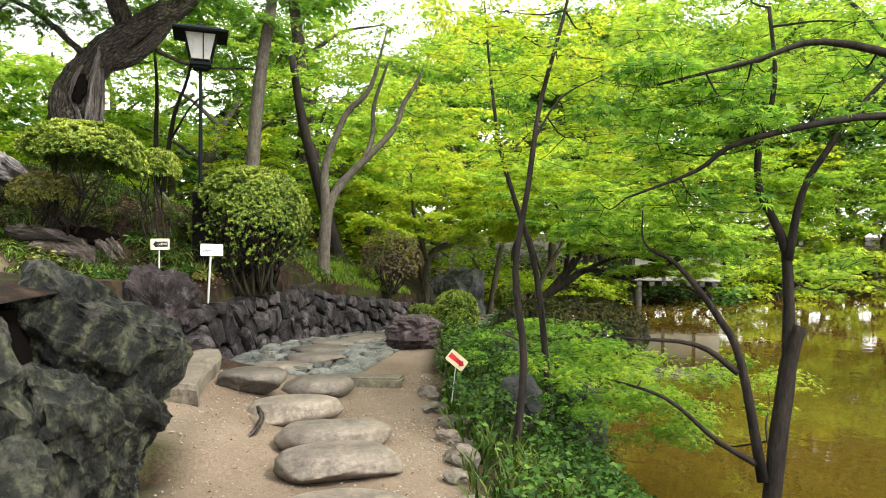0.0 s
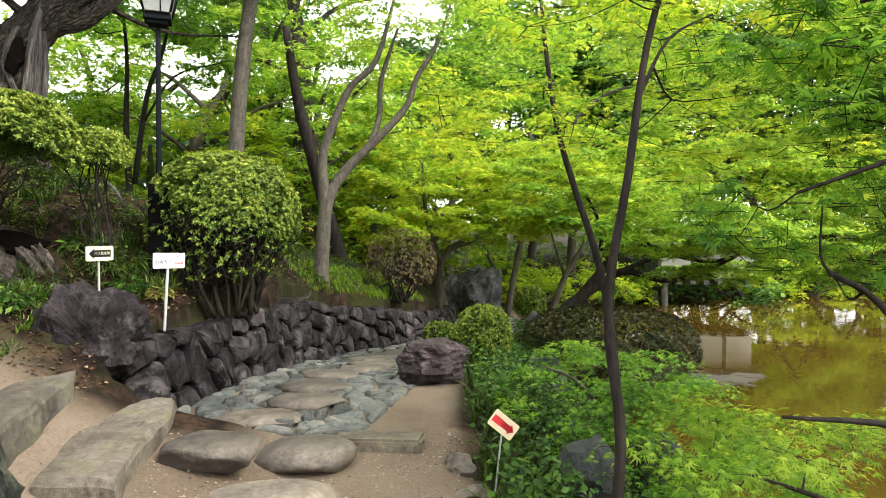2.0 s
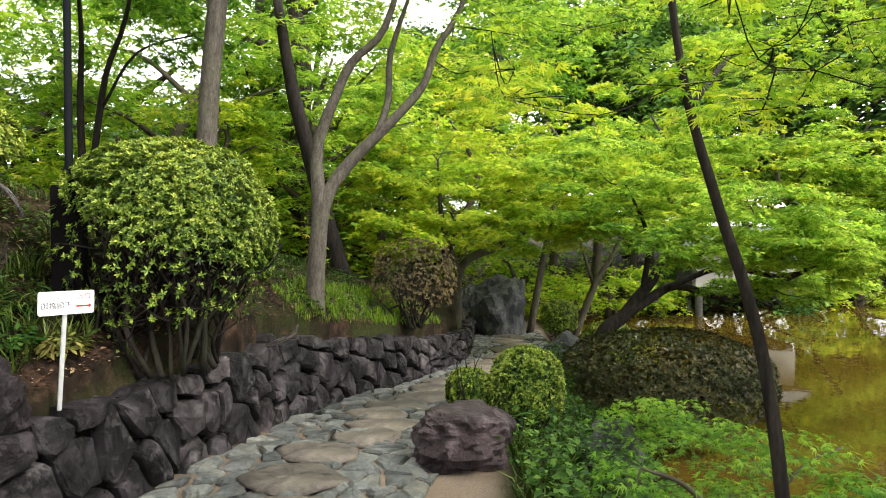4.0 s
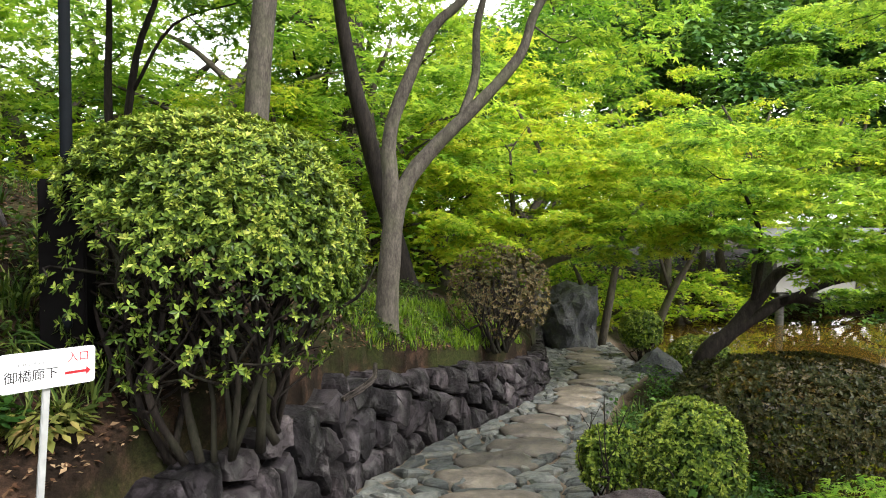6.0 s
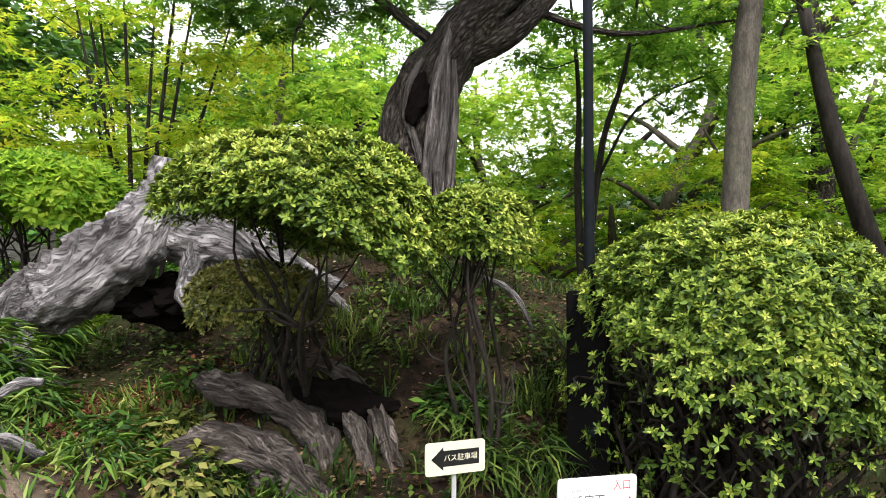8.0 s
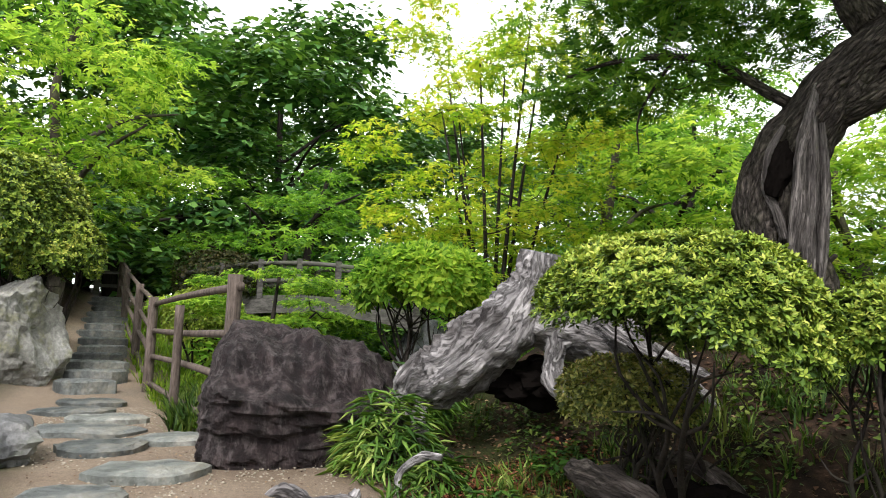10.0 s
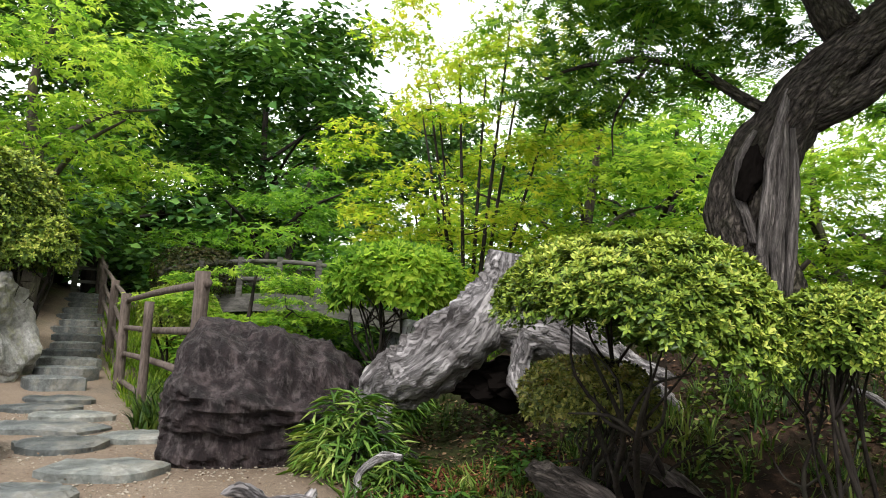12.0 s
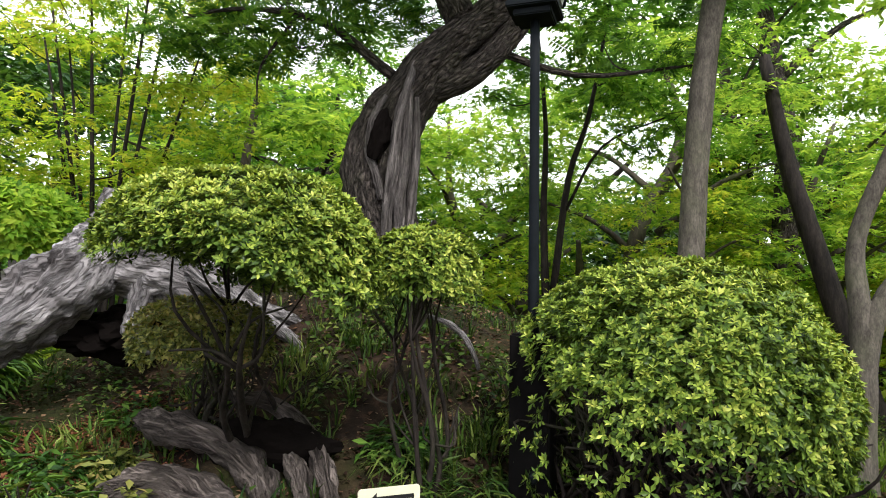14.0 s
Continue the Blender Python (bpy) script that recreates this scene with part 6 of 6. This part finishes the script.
        ob.scale = (s * rng.uniform(0.9, 1.15), s * rng.uniform(0.9, 1.15), s)


scatter(far_tree("maple_tree", 5.5, 2.4, M_MAPLE, M_BARK_MAPLE, "spray", 0.15, 155, "spreading green maple in the garden woods", 101, 70, 0.18, 0.25, 0.75),
        [(-2.9, 16.2, 0.75), (-5.5, 16.5, 1.1), (0.2, 24.5, 1.1), (4.5, 27, 1.2), (-3.5, 20, 1.1), (9, 31, 1.3), (14, 33, 1.3), (-8.6, 15, 0.8), (-9.2, 17.6, 1.0), (22, 36, 1.4), (30, 36, 1.5), (-10.2, 11.5, 0.9), (6.5, 30, 1.0), (20, 33.5, 1.2), (24, 35, 1.3), (28, 37, 1.3), (16.5, 33, 1.1), (-14.5, 3.3, 1.05)], 1)
scatter(far_tree("maple_tree", 6.0, 2.3, M_MAPLE_YELLOW, M_BARK_MAPLE, "spray", 0.15, 155, "yellow-green maple in the garden woods", 102, 65, 0.18, 0.3, 0.75),
        [(-0.3, 19.2, 0.8), (3.0, 25.5, 1.1), (7.5, 29.5, 1.2), (-1.5, 22, 1.1), (12, 32, 1.2), (18, 35, 1.3), (26, 35, 1.4), (-2.0, 18.2, 0.6), (-4.4, 14.6, 0.5)], 2)
scatter(far_tree("maple_tree", 5.5, 2.3, M_MAPLE_DEEP, M_BARK_DARK, "spray", 0.15, 155, "deep green maple in the garden woods", 103, 70, 0.2, 0.1, 0.75),
        [(-4.9, 18.6, 0.9), (-12.5, 15.5, 1.0), (-11.3, 13.9, 1.0), (-13.8, 17.5, 1.1), (-16.5, 7.5, 1.0), (-14, 11.0, 0.8)], 3)
scatter(far_tree("evergreen_tree", 11, 4.2, M_EVER, M_BARK_DARK, "broad", 0.29, 90, "tall dark evergreen tree behind the garden", 104, 130, 0.5, 0.2, 1.3),
        [(-22, 8.0, 1.0), (-27, 2, 1.1), (-26, 15, 0.9), (3, 40, 1.3), (14, 44, 1.5), (26, 47, 1.6), (-32, 9, 1.0), (40, 44, 1.2), (-23, 21, 0.9), (8, 37, 1.3), (20, 40, 1.4), (33, 42, 1.5), (-2, 34, 0.9)], 4)
scatter(far_tree("tall_tree", 12, 3.2, M_MAPLE_DEEP, M_BARK_GREY, "broad", 0.19, 140, "tall leafy tree in the woods", 105, 80, 0.4, 0.45, 1.1),
        [(-5.2, 19.5, 0.9), (1.5, 31, 1.0), (-16, 20, 0.8), (9, 40, 1.1), (-18, -3, 1.0)], 5)


def multi_stem():
    rng = np.random.default_rng(7)
    x, y = -8.7, 8.7
    z = ground(x, y)
    stems = []
    for k in range(8):
        a = k * 0.8
        s, hgt = rng.uniform(0.5, 1.1), rng.uniform(3.6, 4.8)
        stems.append([(x + 0.12 * math.cos(a), y + 0.12 * math.sin(a), z - 0.1, 0.035), (x + s * 0.35 * math.cos(a), y + s * 0.35 * math.sin(a), z + hgt * 0.4, 0.026), (x + s * math.cos(a), y + s * math.sin(a), z + hgt, 0.01)])
    tree("maple_tree", (x, y, z), stems, [((x, y, z + 3.4), (1.8, 1.8, 1.6), 100, 0.42), ((x, y, z + 1.9), (1.6, 1.6, 0.5), 30, 0.4), ((x, y, z + 5.0), (1.5, 1.5, 0.7), 40, 0.4)], M_BARK_DARK, M_MAPLE_YELLOW, "spray", 0.085, 550, "many-stemmed yellow-green maple behind the stump", seed=23, flat=0.2)
    x, y = -10.6, 6.3
    z = ground(x, y)
    tree("maple_tree", (x, y, z), [[(x, y, z - 0.1, 0.05), (x + 0.05, y + 0.1, z + 0.9, 0.035), (x - 0.1, y + 0.2, z + 1.7, 0.015)], [(x, y, z + 0.5, 0.03), (x + 0.5, y + 0.6, z + 1.2, 0.012)]],
         [((x + 0.2, y + 0.1, z + 1.35), (1.3, 1.3, 0.5), 40, 0.38)], M_BARK_DARK, M_MAPLE, "spray", 0.08, 900, "low layered maple beyond the fence", seed=24, flat=0.15)


multi_stem()
scatter(far_tree("shrub", 1.9, 1.3, M_MAPLE_YELLOW, M_BARK_MAPLE, "spray", 0.14, 190, "leafy shrub at the wood's edge", 106, 26, 0.3, 0.1, 0.5),
        [(3.2, 24.8, 1.0), (5.0, 26.2, 1.2), (6.6, 27.2, 1.1), (13.0, 29.6, 1.3), (15.5, 30.5, 1.2), (18, 31.5, 1.4), (21, 32.5, 1.3), (24, 33.6, 1.5), (28, 35, 1.5), (32, 36, 1.6), (37, 37.5, 1.7), (10.2, 30.2, 1.3), (14.2, 31.4, 1.7), (17, 32.2, 1.8), (19.6, 33, 1.8), (22.4, 34.2, 1.9), (25.8, 35.2, 2.0), (29.6, 36.6, 2.0), (34.5, 38, 2.1), (40, 40, 2.3), (-1.8, 17.0, 0.9), (-3.2, 16.6, 1.0), (-2.6, 19.6, 1.1), (-0.9, 21.5, 1.1), (1.2, 23.0, 1.0), (2.2, 23.5, 0.9), (-4.6, 15.6, 0.9), (-6.3, 14.9, 1.0), (-8.2, 13.0, 1.0), (-9.6, 12.4, 1.0), (-7.2, 11.6, 0.8), (-6.2, 13.2, 0.8), (-11.5, 8.0, 0.7), (-12.5, 10.6, 1.0), (-10.6, 9.4, 0.8)], 6)
scatter(far_tree("shrub", 2.4, 1.6, M_EVER, M_BARK_DARK, "broad", 0.2, 130, "dark evergreen shrub in the shade", 107, 30, 0.4, 0.05, 0.6),
        [(-19.5, 6.3, 1.0), (-20.5, 3.2, 1.2), (-20, 0.8, 1.2), (-18, 8.8, 1.0), (-17.5, 11.5, 1.0), (-21, 9.8, 1.2), (-14.5, 1.2, 1.0), (-12.5, 0.8, 0.9), (-23, 5.0, 1.5), (-24, 0, 1.5), (-16.5, 1.8, 1.0), (-20, 3.9, 1.2), (-21.6, 4.5, 1.5), (-15.5, 2.0, 1.2), (-17.5, 2.4, 1.3), (-22.5, 2, 1.6), (-25, 3.5, 1.8), (-19, 1.2, 1.4), (-7, 24, 2.0), (-10, 26, 2.2), (-4, 27, 2.0), (-13, 24, 2.0), (-8, 30, 2.4), (-16, 23, 2.0), (-19, 17, 1.8), (-19, 9.8, 1.4), (-20.5, 8, 1.4), (-22, 11, 1.5), (-18.5, 12.8, 1.3), (-21, 6.2, 1.3), (11.5, 28.8, 1.0), (9.0, 29.0, 1.2), (-13, 14.5, 1.0), (-16, 14, 1.1)], 7)


# ---- low plants, litter ----
def blades(name, spots, rng, length, per, material, label, category, lean=0.55, shape="blade"):
    """Tufts of arching blades; spots are rows of x, y."""
    s = np.repeat(np.array(spots), per, 0)
    n = len(s)
    a = rng.uniform(0, 2 * np.pi, n)
    q = s + np.stack([np.cos(a), np.sin(a)], 1) * rng.uniform(0, 0.05, (n, 1))
    z = height(q[:, 0], q[:, 1]) - 0.01
    out = np.stack([np.cos(a), np.sin(a), np.zeros(n)], 1)
    tilt = rng.uniform(0.15, 1.0, (n, 1)) * lean * 1.6
    along = out * tilt + np.array([0, 0, 1.0])
    up = np.array([0, 0, 1.0]) * tilt - out + rng.normal(0, 0.15, (n, 3))
    at = np.column_stack([q, z])
    ob = part(name, leaves(name, shape, at, along, up, length * rng.uniform(0.45, 1.3, n), rng), material)
    return tagged(ob, label, category, "", "stuff")


rng = np.random.default_rng(31)


def spread_spots(n, x0, x1, y0, y1, keep):
    p = np.stack([rng.uniform(x0, x1, n), rng.uniform(y0, y1, n)], 1)
    return p[keep(p[:, 0], p[:, 1])]


def patch(x, y, s=1.3, cut=0.0):
    return np.array([noise.noise(Vector((a * s, b * s, 7))) > cut for a, b in zip(x, y)])


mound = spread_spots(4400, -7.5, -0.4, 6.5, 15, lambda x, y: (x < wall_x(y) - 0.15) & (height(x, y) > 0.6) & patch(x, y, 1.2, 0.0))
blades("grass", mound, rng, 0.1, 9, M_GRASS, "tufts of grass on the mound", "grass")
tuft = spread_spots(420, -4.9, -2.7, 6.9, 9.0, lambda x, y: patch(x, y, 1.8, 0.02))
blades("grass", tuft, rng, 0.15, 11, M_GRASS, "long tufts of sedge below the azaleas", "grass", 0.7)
verge = spread_spots(900, -2.4, -0.5, 10.8, 14.2, lambda x, y: (x < wall_x(y) - 0.12) & (x > wall_x(y) - 1.1))
blades("grass", verge, rng, 0.11, 14, M_VERGE, "bright soft grass along the wall top", "grass")
bank = spread_spots(2200, 0.0, 2.6, 0.5, 13, lambda x, y: (x > edge_x(y) + 0.08) & (x < edge_x(y) + 2.0))
blades("grass", bank, rng, 0.22, 9, M_GRASS, "grass and lily-turf on the pond bank", "grass", 0.7)
be = spread_spots(1500, -5.2, -3.2, 6.15, 7.2, lambda x, y: patch(x, y, 2.0, -0.1))
blades("bamboo_grass", be[::4], rng, 0.11, 5, M_BAMBOO, "dwarf bamboo grass on the mound's foot", "bamboo grass", 1.0, "sasa")
pond = spread_spots(900, -9.5, -7, 5.2, 7.5, lambda x, y: patch(x, y, 1.0, -0.2))
blades("grass", pond, rng, 0.25, 8, M_GRASS, "grass behind the fence", "grass", 0.8)


fence_side = spread_spots(2600, -16.5, -6.6, 4.3, 7.0, lambda x, y: y > ramp_line(x, [-17.5, -14.8, -12, -9.75, -6.6], [4.2, 4.45, 4.76, 4.98, 5.55]) - 0.05)
blades("grass", fence_side, rng, 0.17, 9, M_VERGE, "bright grass growing under the log fence", "grass", 0.7)


def ground_cover(name, spots, rng, size, per, material, label, hgt):
    s = np.repeat(np.array(spots), per, 0)
    n = len(s)
    q = s + rng.normal(0, 0.07, (n, 2))
    at = np.column_stack([q, height(q[:, 0], q[:, 1]) + rng.uniform(0.01, hgt, n)])
    al = rng.normal(0, 1, (n, 3)) * (1, 1, 0.3)
    up = rng.normal(0, 0.4, (n, 3)) + (0, 0, 1)
    tagged(part(name, leaves(name, "broad", at, al, up, size * rng.uniform(0.5, 1.2, n), rng), material), label, "ground cover", "", "stuff")


gc = spread_spots(1600, 0.0, 2.8, 0.5, 15, lambda x, y: (x > edge_x(y) + 0.15) & (x < edge_x(y) + 2.2) & patch(x, y, 1.1, -0.05))
ground_cover("leafy_shrubs", gc, rng, 0.06, 26, M_BANK, "tangled leafy ground cover on the pond bank", 0.4)
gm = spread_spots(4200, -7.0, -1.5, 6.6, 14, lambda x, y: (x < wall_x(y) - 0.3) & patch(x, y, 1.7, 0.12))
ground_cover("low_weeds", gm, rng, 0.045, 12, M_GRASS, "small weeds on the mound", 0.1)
under = spread_spots(2600, -22, 12, 13, 34, lambda x, y: (height(x, y) > -1.2) & ((x < wall_x(y) - 1.5) | (y > 22)) & patch(x, y, 0.5, -0.15))
ground_cover("undergrowth", under, rng, 0.16, 16, M_MAPLE, "shadowy undergrowth of the woods", 0.9)
under = spread_spots(1500, -26, -9, 5.5, 16, lambda x, y: patch(x, y, 0.5, -0.1) & (np.hypot(x + 13.5, y - 8) > 2))
ground_cover("undergrowth", under, rng, 0.14, 14, M_MAPLE_DEEP, "undergrowth around the gully", 0.7)


def leaf_clump(name, x, y, r, h, n, shape, size, material, label, category):
    """A bushy clump: leaves fanned outwards through a low dome, on thin canes."""
    z = ground(x, y)
    e = thing(name, (x, y, z), label, category)
    d = rng.normal(0, 1, (n, 3)) * (1, 1, 0.9)
    d[:, 2] = np.abs(d[:, 2])
    d /= np.linalg.norm(d, axis=1, keepdims=True)
    at = d * (rng.uniform(0.15, 1, (n, 1)) ** 0.5) * (r, r, h)
    al = d * (1, 1, 0.25) + rng.normal(0, 0.5, (n, 3))
    up = d * 0.5 + (0, 0, 1) + rng.normal(0, 0.35, (n, 3))
    for k in range(14):
        t = at[k]
        bm = bmesh.new()
        tube(bm, [(t[0] * 0.3, t[1] * 0.3, -0.03, 0.005), (t[0] * 0.6, t[1] * 0.6, t[2] * 0.6, 0.004), (*t, 0.002)], 4, 2, 0)
        part("cane", bm, M_TWIG, e)
    part("foliage", leaves("foliage", shape, at, al, up, size * rng.uniform(0.5, 1.2, n), rng), material, e)


leaf_clump("bamboo_grass", -5.46, 6.38, 0.34, 0.48, 1300, "sasa", 0.13, M_BAMBOO, "bushy clump of bamboo grass below the stump", "bamboo grass")
leaf_clump("bamboo_grass", -5.15, 6.55, 0.18, 0.2, 160, "sasa", 0.14, M_BAMBOO, "small tuft of bamboo grass by the stump", "bamboo grass")
leaf_clump("bamboo_grass", -4.35, 6.5, 0.26, 0.14, 200, "sasa", 0.11, M_BAMBOO, "tuft of bamboo grass on the mound's foot", "bamboo grass")
leaf_clump("bamboo_grass", -4.0, 6.4, 0.22, 0.12, 160, "sasa", 0.1, M_BAMBOO, "tuft of bamboo grass on the mound's foot", "bamboo grass")
leaf_clump("bamboo_grass", -6.6, 7.0, 0.4, 0.5, 700, "sasa", 0.18, M_BAMBOO, "bamboo grass behind the black rock", "bamboo grass")
leaf_clump("sedge", -3.3, 7.72, 0.2, 0.16, 260, "blade", 0.17, M_GRASS, "dark sedge tuft under the small azalea", "sedge")
leaf_clump("sedge", -3.15, 7.95, 0.18, 0.16, 220, "blade", 0.17, M_GRASS, "dark sedge tuft by the lamp", "sedge")
leaf_clump("sedge", -3.5, 7.85, 0.2, 0.14, 200, "blade", 0.16, M_GRASS, "dark sedge tuft on the mound", "sedge")

for i, (x, y, r_) in enumerate([(-4.15, 6.75, 0.26), (-3.55, 6.75, 0.24), (-3.3, 7.15, 0.2), (-4.6, 6.95, 0.2), (-4.95, 7.3, 0.2), (-3.05, 7.6, 0.18), (-2.85, 7.75, 0.16), (-4.7, 6.75, 0.2), (-3.6, 7.9, 0.2), (-2.75, 8.9, 0.2), (-2.5, 9.3, 0.18)]):
    leaf_clump("weed_clump", x, y, r_, r_ * 0.6, 260, "oval", 0.075, M_BANK if i % 3 else M_DULL, "low leafy weeds on the shaded mound", "weeds")


def litter(n, x0, x1, y0, y1, keep, size, label, material=None):
    p = spread_spots(n, x0, x1, y0, y1, keep)
    n = len(p)
    at = np.column_stack([p, height(p[:, 0], p[:, 1]) + 0.012 + rng.uniform(0, 0.012, n)])
    me = leaves("leaf_litter", "broad", at, rng.normal(0, 1, (n, 3)), rng.normal(0, 0.25, (n, 3)) + (0, 0, 1), size * rng.uniform(0.4, 1.2, n), rng)
    tagged(part("leaf_litter", me, material or M_LITTER), label, "leaf litter", "", "stuff")


litter(30000, -6.5, -0.5, 6.2, 12, lambda x, y: (x < wall_x(y) - 0.1), 0.036, "fallen brown leaves on the mound")
litter(5500, -5.35, -4.35, 6.45, 7.5, lambda x, y: np.hypot((x + 4.9) / 0.5, (y - 6.95) / 0.5) + rng.uniform(-0.3, 0.3, len(x)) < 1, 0.035, "rust-red rotted bark crumbled below the stump", M_RUST)
litter(2500, -6.5, 0.2, 2, 6.7, lambda x, y: trodden(x, y) > 0.5, 0.022, "scraps of fallen leaves on the trodden earth")


def pebbles(n, x0, x1, y0, y1, keep, size, material, label):
    """Grit and small stones: squashed, skewed octahedra lying on the earth."""
    p = spread_spots(n, x0, x1, y0, y1, keep)
    n = len(p)
    oct_v = np.array([(1, 0, 0), (0, 1, 0), (-1, 0, 0), (0, -1, 0), (0, 0, 1), (0, 0, -1)], float)
    oct_f = np.array([(0, 1, 4), (1, 2, 4), (2, 3, 4), (3, 0, 4), (1, 0, 5), (2, 1, 5), (3, 2, 5), (0, 3, 5)])
    s = size * rng.uniform(0.3, 1.0, (n, 1, 1)) ** 1.5 * rng.uniform(0.6, 1.2, (n, 1, 3)) * (1, 1, 0.6)
    a = rng.uniform(0, 6.28, n)
    v = oct_v[None] * s + rng.normal(0, 0.15 * size * 0.4, (n, 6, 3))
    c, d = np.cos(a)[:, None], np.sin(a)[:, None]
    v = np.stack([v[..., 0] * c - v[..., 1] * d, v[..., 0] * d + v[..., 1] * c, v[..., 2]], -1)
    v += np.column_stack([p, height(p[:, 0], p[:, 1]) + size * 0.1])[:, None, :]
    f = (oct_f[None] + (np.arange(n) * 6)[:, None, None]).reshape(-1, 3)
    tagged(part("gravel", mesh_np("gravel", v.reshape(-1, 3), f), material), label, "gravel", "", "stuff")


pebbles(9000, -2.2, 0.3, 1.5, 6.8, lambda x, y: (trodden(x, y) > 0.4) & (rng.uniform(0, 1, len(x)) < 0.25 + 0.75 * smooth(-0.7, 0.1, x)), 0.016, M_GRIT, "grit and small stones on the trodden earth")
pebbles(4500, -9, -4.3, 4.2, 6.3, lambda x, y: trodden(x, y) > 0.4, 0.014, M_GRIT, "grit on the terrace")


# ---- paving, last ----
def paving(name, bounds, place, dx, dy, material, label, seed, keep, bulge=0.018, gap=0.014):
    r = np.random.default_rng(seed)
    e = thing(name, (0, 0, 0), label, "paving", "", "structure")
    for poly in cells(jitter_seeds(r, *bounds, dx, dy), bounds):
        c = np.mean(poly, 0)
        if keep(*c):
            part("flagstone", stone_from_cell(poly, place, gap, 0.06, bulge * r.uniform(0.5, 1.8), r, 0.04), material, e)


def on_path(u, v, d):
    """u across the path from its left edge (0 to 1), v along it in metres."""
    a, b = wall_x(v) + 0.02, min(edge_x(v) - 0.02, wall_x(v) + 1.75 + 0.0 * v)
    return Vector((a + u * (b - a), v, path_z(v) + 0.02 + d))


paving("pavement", (0, 6.72, 1.62, 21.0), lambda u, v, d: on_path(u / 1.62, v, d), 0.24, 0.19, M_PAVE, "crazy paving of blue-green and grey flagstones", 41, lambda u, v: True)
r = np.random.default_rng(9)
for i in range(26):
    y = 7.0 + i * 0.52
    w = edge_x(y) - wall_x(y)
    x = wall_x(y) + min(w, 1.75) * (0.5 + 0.08 * math.sin(i * 1.7))
    stepping_stone(x, y, r.uniform(0.5, 0.68), r.uniform(0.34, 0.44), 0.085, r.uniform(-12, 12), 200 + i, None, "stones along the paved path", "flat grey-brown stone set in the paved path", path_z(y))


def climbing_steps():
    r = np.random.default_rng(4)
    spots = [(-5.7, 5.05, 0.62, 0.42), (-5.2, 4.75, 0.5, 0.36), (-6.55, 4.75, 0.6, 0.5), (-6.75, 5.25, 0.7, 0.44), (-7.3, 4.6, 0.8, 0.5), (-7.9, 4.75, 0.75, 0.42), (-8.5, 4.4, 0.7, 0.4), (-9.1, 4.5, 0.7, 0.36), (-9.7, 4.35, 0.6, 0.34)]
    for i in range(12):
        spots.append((-10.3 - i * 0.62, 4.4 - 0.035 * i, 0.72, 0.34))
    for i, (x, y, w, d) in enumerate(spots):
        z, turn = ground(x, y), radians(80 + r.uniform(-14, 14))
        poly = [(w / 2 * math.cos(a) * q, d / 2 * math.sin(a) * q) for a, q in ((k * 0.785 + r.uniform(-0.25, 0.25), r.uniform(0.85, 1.2)) for k in range(8))]
        up = 0.05 if i < 8 else 0.13
        e = thing("flagstone", (x, y, z), "flat blue-grey flagstone in the climbing path", "stepping stone", "flat stones of the climbing path", "", math.degrees(turn))
        part("stone", stone_from_cell(poly, lambda u, v, h: Vector((u, v, up + h)), 0.0, 0.2, 0.01, r, 0.03, 2, 0.006, 0.03), M_PAVE, e)


climbing_steps()
